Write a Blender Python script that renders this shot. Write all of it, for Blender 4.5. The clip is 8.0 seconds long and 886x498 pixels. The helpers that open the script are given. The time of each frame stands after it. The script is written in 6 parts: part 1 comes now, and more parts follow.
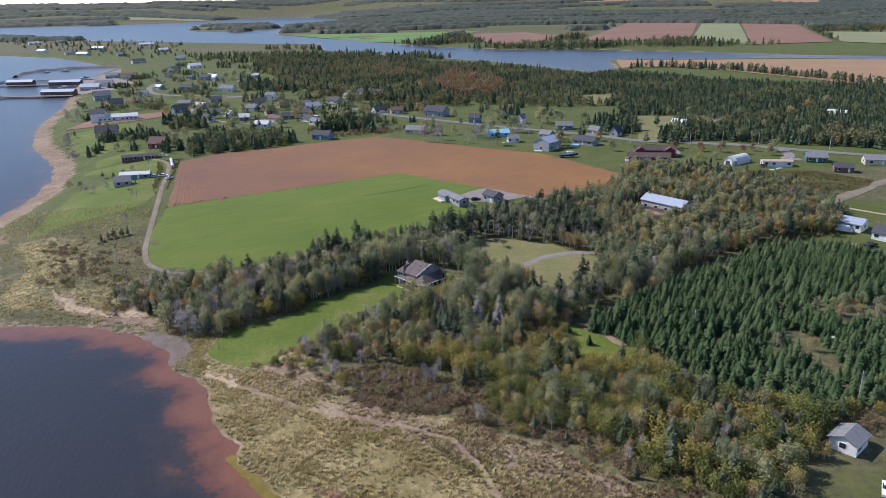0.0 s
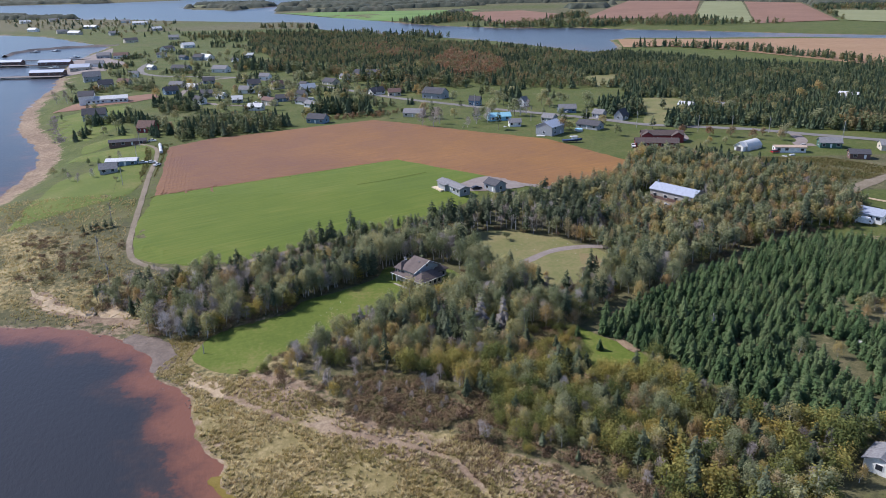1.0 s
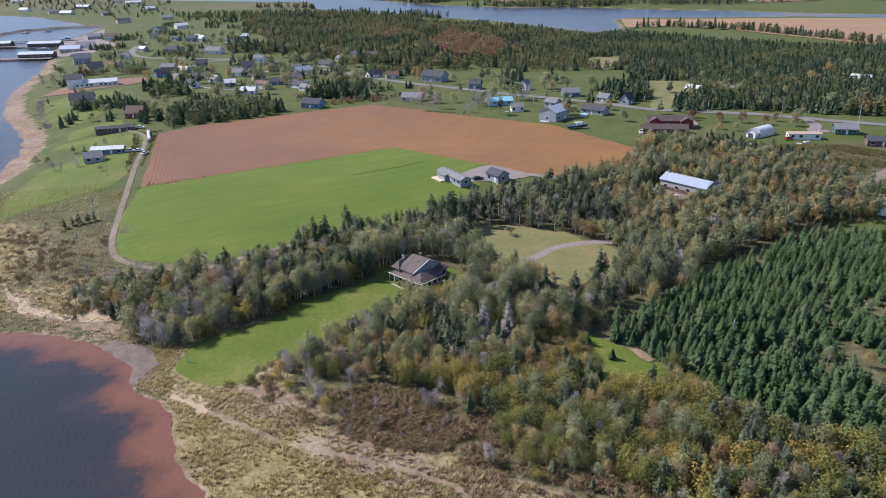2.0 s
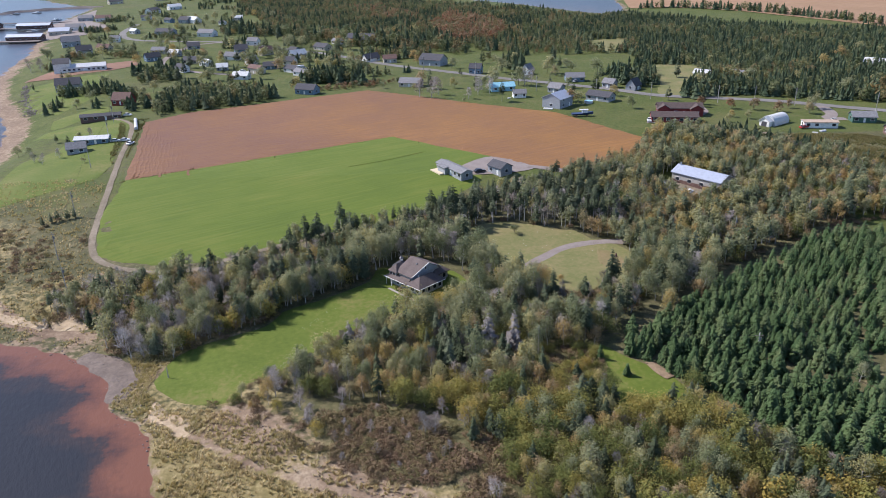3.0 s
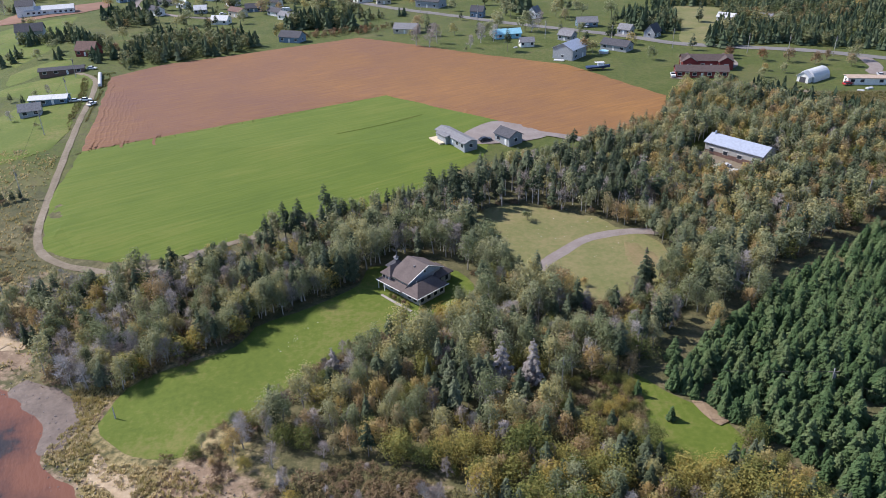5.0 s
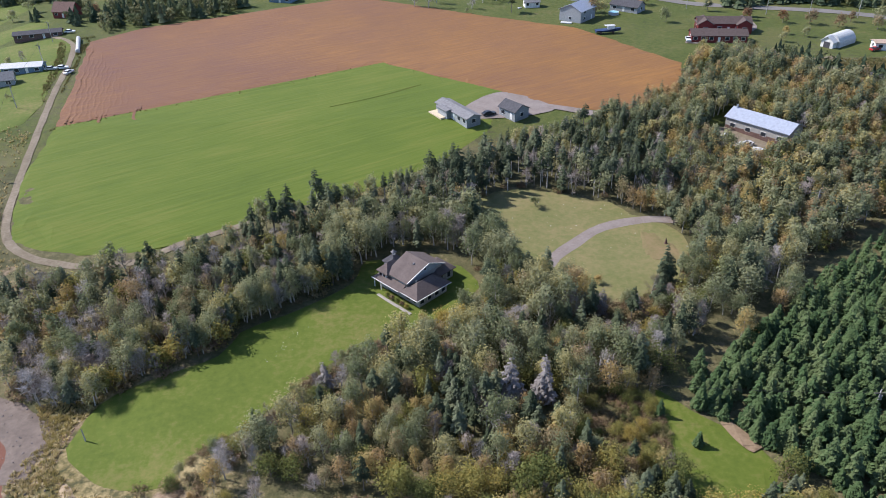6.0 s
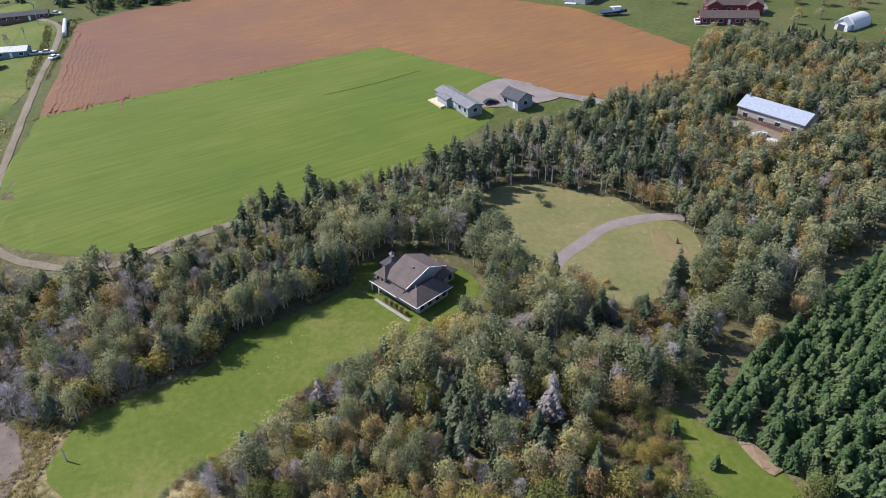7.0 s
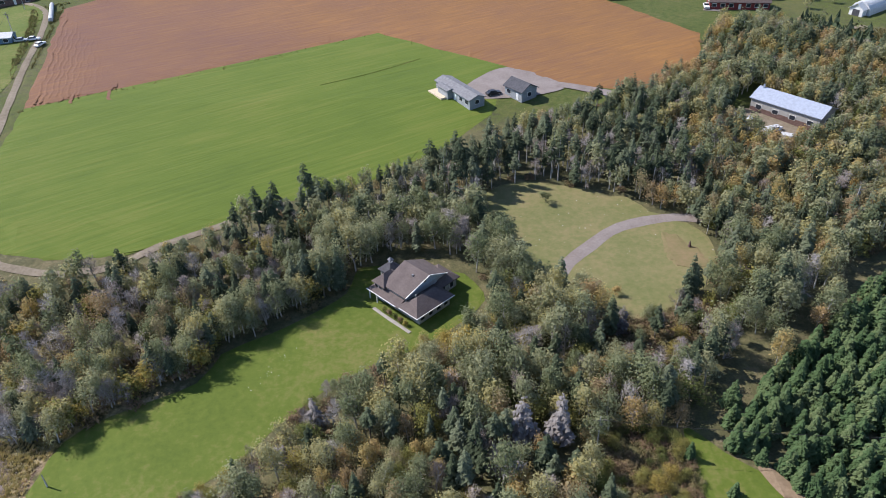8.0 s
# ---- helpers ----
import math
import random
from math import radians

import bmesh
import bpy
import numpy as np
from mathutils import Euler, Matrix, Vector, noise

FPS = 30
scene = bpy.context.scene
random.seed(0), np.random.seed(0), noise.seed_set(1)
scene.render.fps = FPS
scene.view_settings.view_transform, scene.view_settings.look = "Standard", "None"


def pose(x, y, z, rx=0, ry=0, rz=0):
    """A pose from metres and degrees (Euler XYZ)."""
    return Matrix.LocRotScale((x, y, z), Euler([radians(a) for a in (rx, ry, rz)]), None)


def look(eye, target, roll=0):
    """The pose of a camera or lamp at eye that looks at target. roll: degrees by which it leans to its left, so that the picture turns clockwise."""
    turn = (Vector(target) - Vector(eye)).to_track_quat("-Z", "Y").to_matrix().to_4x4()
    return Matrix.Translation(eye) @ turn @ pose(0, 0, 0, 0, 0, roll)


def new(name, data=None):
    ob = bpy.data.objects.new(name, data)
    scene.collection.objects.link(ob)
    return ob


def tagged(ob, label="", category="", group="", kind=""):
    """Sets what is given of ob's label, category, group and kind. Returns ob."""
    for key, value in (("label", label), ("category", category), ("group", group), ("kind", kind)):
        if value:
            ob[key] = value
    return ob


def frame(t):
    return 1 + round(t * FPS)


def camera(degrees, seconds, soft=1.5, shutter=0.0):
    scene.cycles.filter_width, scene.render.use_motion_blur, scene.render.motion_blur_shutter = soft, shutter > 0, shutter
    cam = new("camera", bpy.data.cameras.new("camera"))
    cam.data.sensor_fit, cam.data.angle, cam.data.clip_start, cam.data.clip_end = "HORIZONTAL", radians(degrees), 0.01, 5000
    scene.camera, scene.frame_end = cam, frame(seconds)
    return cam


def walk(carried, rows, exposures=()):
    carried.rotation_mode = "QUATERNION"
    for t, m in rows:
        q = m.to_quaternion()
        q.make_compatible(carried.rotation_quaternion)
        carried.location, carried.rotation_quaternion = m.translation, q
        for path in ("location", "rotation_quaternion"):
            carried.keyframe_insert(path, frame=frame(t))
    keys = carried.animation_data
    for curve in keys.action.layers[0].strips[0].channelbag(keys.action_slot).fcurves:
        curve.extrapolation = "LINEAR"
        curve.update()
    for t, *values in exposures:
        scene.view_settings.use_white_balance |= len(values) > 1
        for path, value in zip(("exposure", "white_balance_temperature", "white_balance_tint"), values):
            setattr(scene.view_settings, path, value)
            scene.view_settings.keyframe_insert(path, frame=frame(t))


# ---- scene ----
# camera and its flight
cam = camera(61.5, 8.0, soft=0.5)
EYE, TILT = 93.0, 0.8
METRES = EYE * 1.943 / 1.5
ROWS = [
    (0.0, 0.0, 0.0, 0.0, -0.39, -19.58, 1.11),
    (0.5, -0.0016, 0.0632, -0.0, -0.45, -20.35, 1.11),
    (1.0, -0.0034, 0.1262, -0.0009, -0.52, -21.14, 1.11),
    (1.5, -0.0047, 0.1894, -0.002, -0.57, -21.9, 1.13),
    (3.0, -0.0077, 0.3839, -0.0055, -0.73, -24.03, 1.2),
    (3.5, -0.0088, 0.4558, -0.0068, -0.79, -24.81, 1.22),
    (4.0, -0.01, 0.529, -0.0067, -0.84, -25.76, 1.23),
    (4.5, -0.0113, 0.6042, -0.0063, -0.9, -27.08, 1.25),
    (6.0, -0.0154, 0.8373, -0.0032, -1.09, -32.34, 1.31),
    (6.5, -0.016, 0.8797, -0.0024, -1.13, -33.28, 1.33),
    (7.0, -0.0167, 0.9198, -0.0022, -1.18, -34.13, 1.33),
    (7.5, -0.0176, 0.9598, -0.0015, -1.22, -34.98, 1.34),
    (8.0, -0.0185, 0.9997, -0.0007, -1.26, -35.77, 1.35),
]
walk(cam, [(t, pose(0, 0, EYE, TILT, 0, 0) @ pose(METRES * x, METRES * y, METRES * z, 90 + pitch, roll, yaw))
           for t, x, y, z, yaw, pitch, roll in ROWS],
     exposures=((0.0, 0.48, 6300, 16), (1.5, 0.63, 6420, 16), (3.0, 0.72, 6500, 16), (8.0, 0.75, 6500, 14)))

# sky and sun
SUN_EL, SUN_TO = 44.0, Vector((0.93, -0.36, 0)).normalized()
world = bpy.data.worlds.new("sky")
scene.world = world
world.use_nodes = True
wn = world.node_tree
sky = wn.nodes.new("ShaderNodeTexSky")
sky.sky_type, sky.sun_disc = "NISHITA", False
sky.sun_elevation = radians(SUN_EL)
sky.sun_rotation = math.atan2(-SUN_TO.x, -SUN_TO.y)
sky.air_density, sky.dust_density, sky.ozone_density = 0.7, 0.2, 2.5
wn.links.new(sky.outputs[0], wn.nodes["Background"].inputs[0])
wn.nodes["Background"].inputs[1].default_value = 0.14
sun = new("sun", bpy.data.lights.new("sun", "SUN"))
sun.data.energy, sun.data.angle, sun.data.color = 4.1, radians(0.5), (1.0, 0.97, 0.93)
sun.matrix_world = look((0, 0, 300), Vector((0, 0, 300)) + SUN_TO * math.cos(radians(SUN_EL)) - Vector((0, 0, math.sin(radians(SUN_EL)))))


# materials
def node_mat(name, rough=0.85, metal=0.0):
    m = bpy.data.materials.new(name)
    m.use_nodes = True
    b = m.node_tree.nodes["Principled BSDF"]
    b.inputs["Roughness"].default_value, b.inputs["Metallic"].default_value = rough, metal
    b.inputs["Specular IOR Level"].default_value = 0.3
    return m, m.node_tree, b


def noise_fac(tr, scale, detail=4.0, rough=0.6, vec=None, stretch=None):
    n = tr.nodes.new("ShaderNodeTexNoise")
    n.inputs["Scale"].default_value, n.inputs["Detail"].default_value, n.inputs["Roughness"].default_value = scale, detail, rough
    if vec is None:
        vec = tr.nodes.new("ShaderNodeNewGeometry").outputs["Position"]
    if stretch:
        mp = tr.nodes.new("ShaderNodeMapping")
        mp.inputs["Rotation"].default_value = (0, 0, radians(stretch[0]))
        mp.vector_type = "TEXTURE"
        mp.inputs["Scale"].default_value = (1 / stretch[1], 1 / stretch[2], 1)
        tr.links.new(vec, mp.inputs[0])
        vec = mp.outputs[0]
    tr.links.new(vec, n.inputs["Vector"])
    return n.outputs["Fac"]


def ramp(tr, fac, stops):
    r = tr.nodes.new("ShaderNodeValToRGB")
    el = r.color_ramp.elements
    while len(el) < len(stops):
        el.new(0.5)
    for e, (p, c) in zip(el, stops):
        e.position, e.color = p, (*c, 1)
    tr.links.new(fac, r.inputs[0])
    return r.outputs[0]


def blend(tr, fac, a, b, how="MIX"):
    m = tr.nodes.new("ShaderNodeMix")
    m.data_type, m.blend_type = "RGBA", how
    for i, v in ((0, fac), (6, a), (7, b)):
        if isinstance(v, (float, int)):
            m.inputs[i].default_value = v
        elif isinstance(v, tuple):
            m.inputs[i].default_value = (*v, 1)
        else:
            tr.links.new(v, m.inputs[i])
    return m.outputs[2]


def calc(tr, op, a, b=0.0, clamp=False):
    m = tr.nodes.new("ShaderNodeMath")
    m.operation, m.use_clamp = op, clamp
    for i, v in ((0, a), (1, b)):
        if isinstance(v, (float, int)):
            m.inputs[i].default_value = v
        else:
            tr.links.new(v, m.inputs[i])
    return m.outputs[0]


def bump(tr, b, height, strength, dist):
    n = tr.nodes.new("ShaderNodeBump")
    n.inputs["Strength"].default_value, n.inputs["Distance"].default_value = strength, dist
    tr.links.new(height, n.inputs["Height"])
    tr.links.new(n.outputs[0], b.inputs["Normal"])


def surface(name, dark, mid, light, big=0.05, fine=1.2, rough=0.9, relief=0.4, dist=0.15, stretch=None, fine_mix=0.5):
    """A natural surface: three tones by coarse noise, broken up by fine noise, with fine relief."""
    m, tr, b = node_mat(name, rough)
    f1, f2 = noise_fac(tr, big, 5), noise_fac(tr, fine, 6, 0.7, stretch=stretch)
    f = calc(tr, "ADD", calc(tr, "MULTIPLY", f1, 1 - fine_mix), calc(tr, "MULTIPLY", f2, fine_mix))
    tr.links.new(ramp(tr, f, [(0.32, dark), (0.5, mid), (0.68, light)]), b.inputs["Base Color"])
    bump(tr, b, f2, relief, dist)
    return m


def paint(name, col, rough=0.6, metal=0.0, wear=0.12, scale=1.5):
    m, tr, b = node_mat(name, rough, metal)
    f = noise_fac(tr, scale, 6, 0.7)
    lo = tuple(c * (1 - 2 * wear) for c in col)
    hi = tuple(min(1, c * (1 + wear)) for c in col)
    tr.links.new(ramp(tr, f, [(0.3, lo), (0.7, hi)]), b.inputs["Base Color"])
    return m


def leaf_mat(name, stops, through_light=0.25, gloss=0.22, rough=0.6):
    """Foliage: the tone varies from tree to tree and from leaf clump to leaf clump."""
    m, tr, b = node_mat(name, rough)
    b.inputs["Specular IOR Level"].default_value = gloss
    at = tr.nodes.new("ShaderNodeAttribute")
    at.attribute_name = "tint"
    oi, geo = tr.nodes.new("ShaderNodeObjectInfo"), tr.nodes.new("ShaderNodeNewGeometry")
    tree = calc(tr, "FRACT", calc(tr, "ADD", oi.outputs["Random"], at.outputs["Fac"]))
    f = calc(tr, "ADD", calc(tr, "MULTIPLY", tree, 0.72), calc(tr, "MULTIPLY", geo.outputs["Random Per Island"], 0.28))
    n = len(stops)
    col = ramp(tr, f, [((i + 0.5) / n, c) for i, c in enumerate(stops)])
    var = noise_fac(tr, 0.9, 3)
    col = blend(tr, 1.0, col, ramp(tr, var, [(0.3, (0.7, 0.7, 0.7)), (0.7, (1.2, 1.2, 1.2))]), "MULTIPLY")
    tr.links.new(col, b.inputs["Base Color"])
    tl = tr.nodes.new("ShaderNodeBsdfTranslucent")
    tr.links.new(col, tl.inputs[0])
    mx = tr.nodes.new("ShaderNodeMixShader")
    mx.inputs[0].default_value = through_light
    out = tr.nodes["Material Output"]
    tr.links.new(b.outputs[0], mx.inputs[1])
    tr.links.new(tl.outputs[0], mx.inputs[2])
    tr.links.new(mx.outputs[0], out.inputs[0])
    return m


GREEN_CROP = surface("green_crop", (0.066, 0.103, 0.011), (0.09, 0.129, 0.014), (0.138, 0.152, 0.028), 0.025, 0.8, stretch=(29.5, 0.045, 1), fine_mix=0.6, relief=0.7, dist=0.3)
PLOUGHED = surface("ploughed_soil", (0.14, 0.073, 0.05), (0.19, 0.098, 0.045), (0.27, 0.138, 0.048), 0.012, 0.7, stretch=(29.5, 0.1, 1), fine_mix=0.55, relief=0.7, dist=0.3)


def redden(m):
    """The soil turns from greyish red at the shore end to orange at the inland end."""
    tr = m.node_tree
    b = tr.nodes["Principled BSDF"]
    col = b.inputs["Base Color"].links[0].from_socket
    sep = tr.nodes.new("ShaderNodeSeparateXYZ")
    tr.links.new(tr.nodes.new("ShaderNodeNewGeometry").outputs["Position"], sep.inputs[0])
    f = calc(tr, "DIVIDE", calc(tr, "ADD", sep.outputs["X"], 150.0), 230.0, True)
    f = calc(tr, "ADD", f, calc(tr, "MULTIPLY", calc(tr, "SUBTRACT", noise_fac(tr, 0.03, 4), 0.5), 0.9), True)
    tint = ramp(tr, f, [(0.1, (0.92, 0.9, 1.12)), (0.9, (1.08, 1.03, 0.8))])
    tr.links.new(blend(tr, 1.0, col, tint, "MULTIPLY"), b.inputs["Base Color"])


redden(PLOUGHED)
FAR_SOIL = surface("far_red_soil", (0.155, 0.082, 0.055), (0.195, 0.108, 0.072), (0.24, 0.135, 0.092), 0.01, 0.1)
FAR_BROWN = surface("far_stubble", (0.218, 0.133, 0.0702), (0.265, 0.164, 0.0936), (0.312, 0.203, 0.117), 0.01, 0.1)
FAR_GREEN = surface("far_grass", (0.078, 0.14, 0.0312), (0.109, 0.187, 0.0468), (0.148, 0.218, 0.0702), 0.01, 0.1)
FAR_PALE = surface("far_hay", (0.15, 0.16, 0.072), (0.185, 0.195, 0.095), (0.225, 0.23, 0.12), 0.01, 0.1)
LAWN_MAT = surface("mown_lawn", (0.06, 0.092, 0.01), (0.088, 0.12, 0.015), (0.165, 0.15, 0.048), 0.06, 0.8)
MEADOW = surface("worn_meadow", (0.1, 0.12, 0.035), (0.155, 0.15, 0.06), (0.23, 0.18, 0.09), 0.07, 0.7)
DIRT = surface("dirt_track", (0.125, 0.1, 0.066), (0.185, 0.152, 0.108), (0.25, 0.208, 0.158), 0.15, 1.2)
GRAVEL_MAT = surface("grey_gravel", (0.156, 0.125, 0.109), (0.211, 0.179, 0.164), (0.257, 0.226, 0.211), 0.2, 2.0)
ASPHALT = surface("worn_asphalt", (0.125, 0.117, 0.113), (0.164, 0.156, 0.148), (0.203, 0.195, 0.187), 0.1, 2.0)
BARE_SAND = surface("bare_sand", (0.25, 0.18, 0.115), (0.36, 0.275, 0.18), (0.47, 0.375, 0.26), 0.3, 1.5)
BARK = surface("grey_bark", (0.09, 0.075, 0.06), (0.16, 0.14, 0.12), (0.26, 0.24, 0.21), 0.5, 4.0)
PALE_BARK = surface("birch_bark", (0.2, 0.18, 0.16), (0.4, 0.38, 0.35), (0.55, 0.53, 0.5), 0.5, 4.0)
SPRUCE = leaf_mat("spruce_needles", [(0.057, 0.074, 0.043), (0.08, 0.1, 0.057), (0.11, 0.133, 0.08), (0.155, 0.175, 0.11)], 0.25, 0.08, 0.9)
PLANTED = leaf_mat("young_spruce_needles", [(0.06, 0.105, 0.044), (0.08, 0.13, 0.054), (0.105, 0.155, 0.066), (0.14, 0.18, 0.082)], 0.25, 0.1, 0.8)
FAR_SPRUCE = leaf_mat("distant_spruce_needles", [(0.055, 0.085, 0.05), (0.075, 0.105, 0.06), (0.1, 0.13, 0.074), (0.13, 0.155, 0.09)], 0.2, 0.1, 0.9)
FAR_LEAVES = leaf_mat("distant_green_leaves", [(0.1, 0.125, 0.055), (0.13, 0.155, 0.068), (0.17, 0.18, 0.085), (0.21, 0.195, 0.09)], 0.3, 0.2, 0.7)
FAR_AUTUMN = leaf_mat("distant_autumn_leaves", [(0.24, 0.19, 0.085), (0.22, 0.165, 0.08), (0.2, 0.17, 0.09)], 0.3, 0.2, 0.7)
LEAVES = leaf_mat("green_leaves", [(0.175, 0.2, 0.105), (0.24, 0.262, 0.14), (0.3, 0.31, 0.18), (0.35, 0.34, 0.185), (0.42, 0.365, 0.15)], 0.45, 0.06, 0.85)
AUTUMN = leaf_mat("autumn_leaves", [(0.38, 0.33, 0.15), (0.45, 0.35, 0.14), (0.42, 0.29, 0.14), (0.37, 0.28, 0.17), (0.36, 0.33, 0.18)], 0.45, 0.06, 0.85)
BUSHY = leaf_mat("yellow_green_leaves", [(0.1, 0.125, 0.045), (0.17, 0.19, 0.065), (0.25, 0.25, 0.08), (0.33, 0.29, 0.095), (0.42, 0.31, 0.09)], 0.45, 0.06, 0.85)
RUSSET = leaf_mat("russet_leaves", [(0.24, 0.12, 0.065), (0.27, 0.15, 0.08), (0.23, 0.145, 0.085), (0.2, 0.155, 0.085)], 0.3, 0.2, 0.7)
TWIGS = leaf_mat("bare_twigs", [(0.24, 0.195, 0.17), (0.3, 0.255, 0.23), (0.38, 0.35, 0.33)], 0.0)
BRUSH = leaf_mat("brown_brush", [(0.19, 0.13, 0.085), (0.24, 0.165, 0.105), (0.24, 0.185, 0.1), (0.19, 0.175, 0.08)], 0.25, 0.08, 0.9)
DRY_GRASS = leaf_mat("dry_marsh_grass", [(0.34, 0.29, 0.12), (0.4, 0.34, 0.14), (0.48, 0.38, 0.19), (0.56, 0.46, 0.26), (0.66, 0.56, 0.36)], 0.4, 0.2, 0.8)
GREY_SPRUCE = leaf_mat("dead_spruce_twigs", [(0.18, 0.162, 0.152), (0.22, 0.2, 0.19), (0.27, 0.25, 0.24)], 0.2, 0.05, 0.9)

SEA = -4.5
# the outlines of the water and of the pieces of land, in plan
SEA_SHORE = [(0, 96), (-9, 103), (-25, 116), (-37, 130), (-44, 138), (-49, 144), (-48, 148), (-55, 156), (-60, 164), (-62, 172), (-68, 181),
             (-77, 187), (-78, 195), (-87, 206), (-101, 212), (-119, 218), (-135, 217), (-152, 219), (-166, 232), (-170, 250), (-172, 268), (-190, 290),
             (-212, 317), (-214, 348), (-217, 386), (-227, 425), (-245, 465), (-292, 531), (-330, 606), (-349, 667), (-383, 771),
             (-397, 803), (-461, 964), (-494, 1117), (-512, 1211), (-609, 1319), (-738, 1463), (-880, 1543), (-1390, 1763), (-3900, 1900),
             (-3900, -300), (20, -300)]
INLET = [(-3011, 3862), (-1951, 3466), (-1570, 3459), (-1218, 3685), (-1059, 4109), (-806, 4356), (-485, 3809), (-424, 3145), (-577, 2878),
         (-460, 2205), (-316, 2001), (-185, 1850), (-68, 1638), (26, 1518), (130, 1438), (243, 1419), (321, 1351), (444, 1274), (549, 1195),
         (661, 1130), (900, 1040), (900, 1000), (720, 1054), (635, 1085), (527, 1144), (403, 1155), (291, 1184), (253, 1151), (247, 1084), (227, 981),
         (204, 971), (164, 1042), (89, 1171), (3, 1270), (-98, 1373), (-224, 1512), (-277, 1748), (-387, 1785), (-680, 1954), (-1356, 2398), (-2099, 2682)]
ISLET = [(-855, 2634), (-937, 3065), (-665, 3094), (-555, 2764), (-637, 2455)]
GREEN_FIELD = [(-22, 389), (-75, 359), (-126, 330), (-121, 295), (-115, 274), (-110, 265), (-101, 260), (-91, 257), (-74, 257), (-60, 264), (-40, 276),
               (-20, 284), (0, 300), (14, 318), (16, 327), (8, 336), (21, 352)]
BROWN_FIELD = [(-126, 330), (-132, 355), (-153, 430), (-136, 451), (-98, 471), (-84, 479), (-43, 503), (7, 466), (61, 430), (92, 378), (84, 350), (60, 330), (37, 335),
               (21, 352), (-22, 389), (-75, 359)]
LAWN = [(-67, 207), (-59, 212), (-47, 218), (-44, 225), (-32, 232), (-22, 241), (-19, 250), (-10, 249), (2, 246), (6, 240), (4, 234), (-6, 225), (-20, 217), (-26, 212), (-31, 206),
        (-38, 198), (-45, 193), (-49, 186), (-56, 187), (-62, 188), (-66, 191), (-69, 197)]
CLEARING = [(9, 277), (21, 282), (43, 274), (48, 268), (55, 263), (58, 254), (55, 243), (44, 234), (34, 230), (28, 236), (18, 240), (14, 251), (10, 262)]
GLADE = [(37, 204), (42, 198), (46, 195), (51, 189), (53, 185), (48, 179), (40, 176), (35.5, 180), (36, 188), (36.5, 197)]
PLANTATION = [(41, 199), (46, 208), (63, 220), (88, 240), (118, 262), (150, 266), (166, 245), (160, 190), (135, 160), (90, 152), (68, 162), (54, 186)]
GRASS_STRIP = [(36, 201), (42.5, 210.5), (50, 218), (60, 225.4), (73.5, 235), (88, 246.5), (102, 256), (104, 252), (92, 246), (78, 236), (63, 225), (52, 216), (46, 210), (40, 199)]
BARN_YARD = [(79, 315), (87, 316), (99, 302), (96, 296), (87, 298), (80, 306)]
COTTAGE_YARD = [(70, 124), (74, 130), (81, 134), (90, 132), (98, 139), (112, 138), (118, 105), (64, 105)]


def sdist(poly, X, Y):
    """Signed distance to a polygon's outline, positive inside."""
    X, Y = np.asarray(X, float), np.asarray(Y, float)
    best, inside = np.full(X.shape, 1e18), np.zeros(X.shape, bool)
    for (x0, y0), (x1, y1) in zip(poly, poly[1:] + poly[:1]):
        dx, dy = x1 - x0, y1 - y0
        u = np.clip(((X - x0) * dx + (Y - y0) * dy) / (dx * dx + dy * dy), 0, 1)
        best = np.minimum(best, (X - x0 - u * dx) ** 2 + (Y - y0 - u * dy) ** 2)
        if y0 != y1:
            inside ^= ((y0 > Y) != (y1 > Y)) & (X < x0 + (Y - y0) * dx / dy)
    return np.where(inside, 1, -1) * np.sqrt(best)


def line_dist(pts, X, Y):
    best = np.full(np.shape(X), 1e18)
    for (x0, y0), (x1, y1) in zip(pts, pts[1:]):
        dx, dy = x1 - x0, y1 - y0
        u = np.clip(((X - x0) * dx + (Y - y0) * dy) / (dx * dx + dy * dy), 0, 1)
        best = np.minimum(best, (X - x0 - u * dx) ** 2 + (Y - y0 - u * dy) ** 2)
    return np.sqrt(best)


def ripple(X, Y, s, k=0.0):
    """A smooth wandering number between about -1 and 1."""
    return (np.sin(X / s + 1.7 * np.sin(Y / s * 0.7 + k)) + np.sin(Y / s * 1.13 + 1.3 * np.sin(X / s * 0.8 + 2 * k))) / 2


def land_distance(X, Y):
    """Metres inland from the nearest shore, negative in the water."""
    X, Y = np.asarray(X, float), np.asarray(Y, float)
    w = np.maximum(sdist(SEA_SHORE, X, Y), np.minimum(sdist(INLET, X, Y), -sdist(ISLET, X, Y)))
    amp = np.interp(Y, [250, 700], [1.0, 3.0]) * np.interp(-w, [6, 24], [1.0, 0.0])
    return -w + amp * (1.0 * ripple(X, Y, 4.0) + 0.8 * ripple(X, Y, 1.9, 1.0))


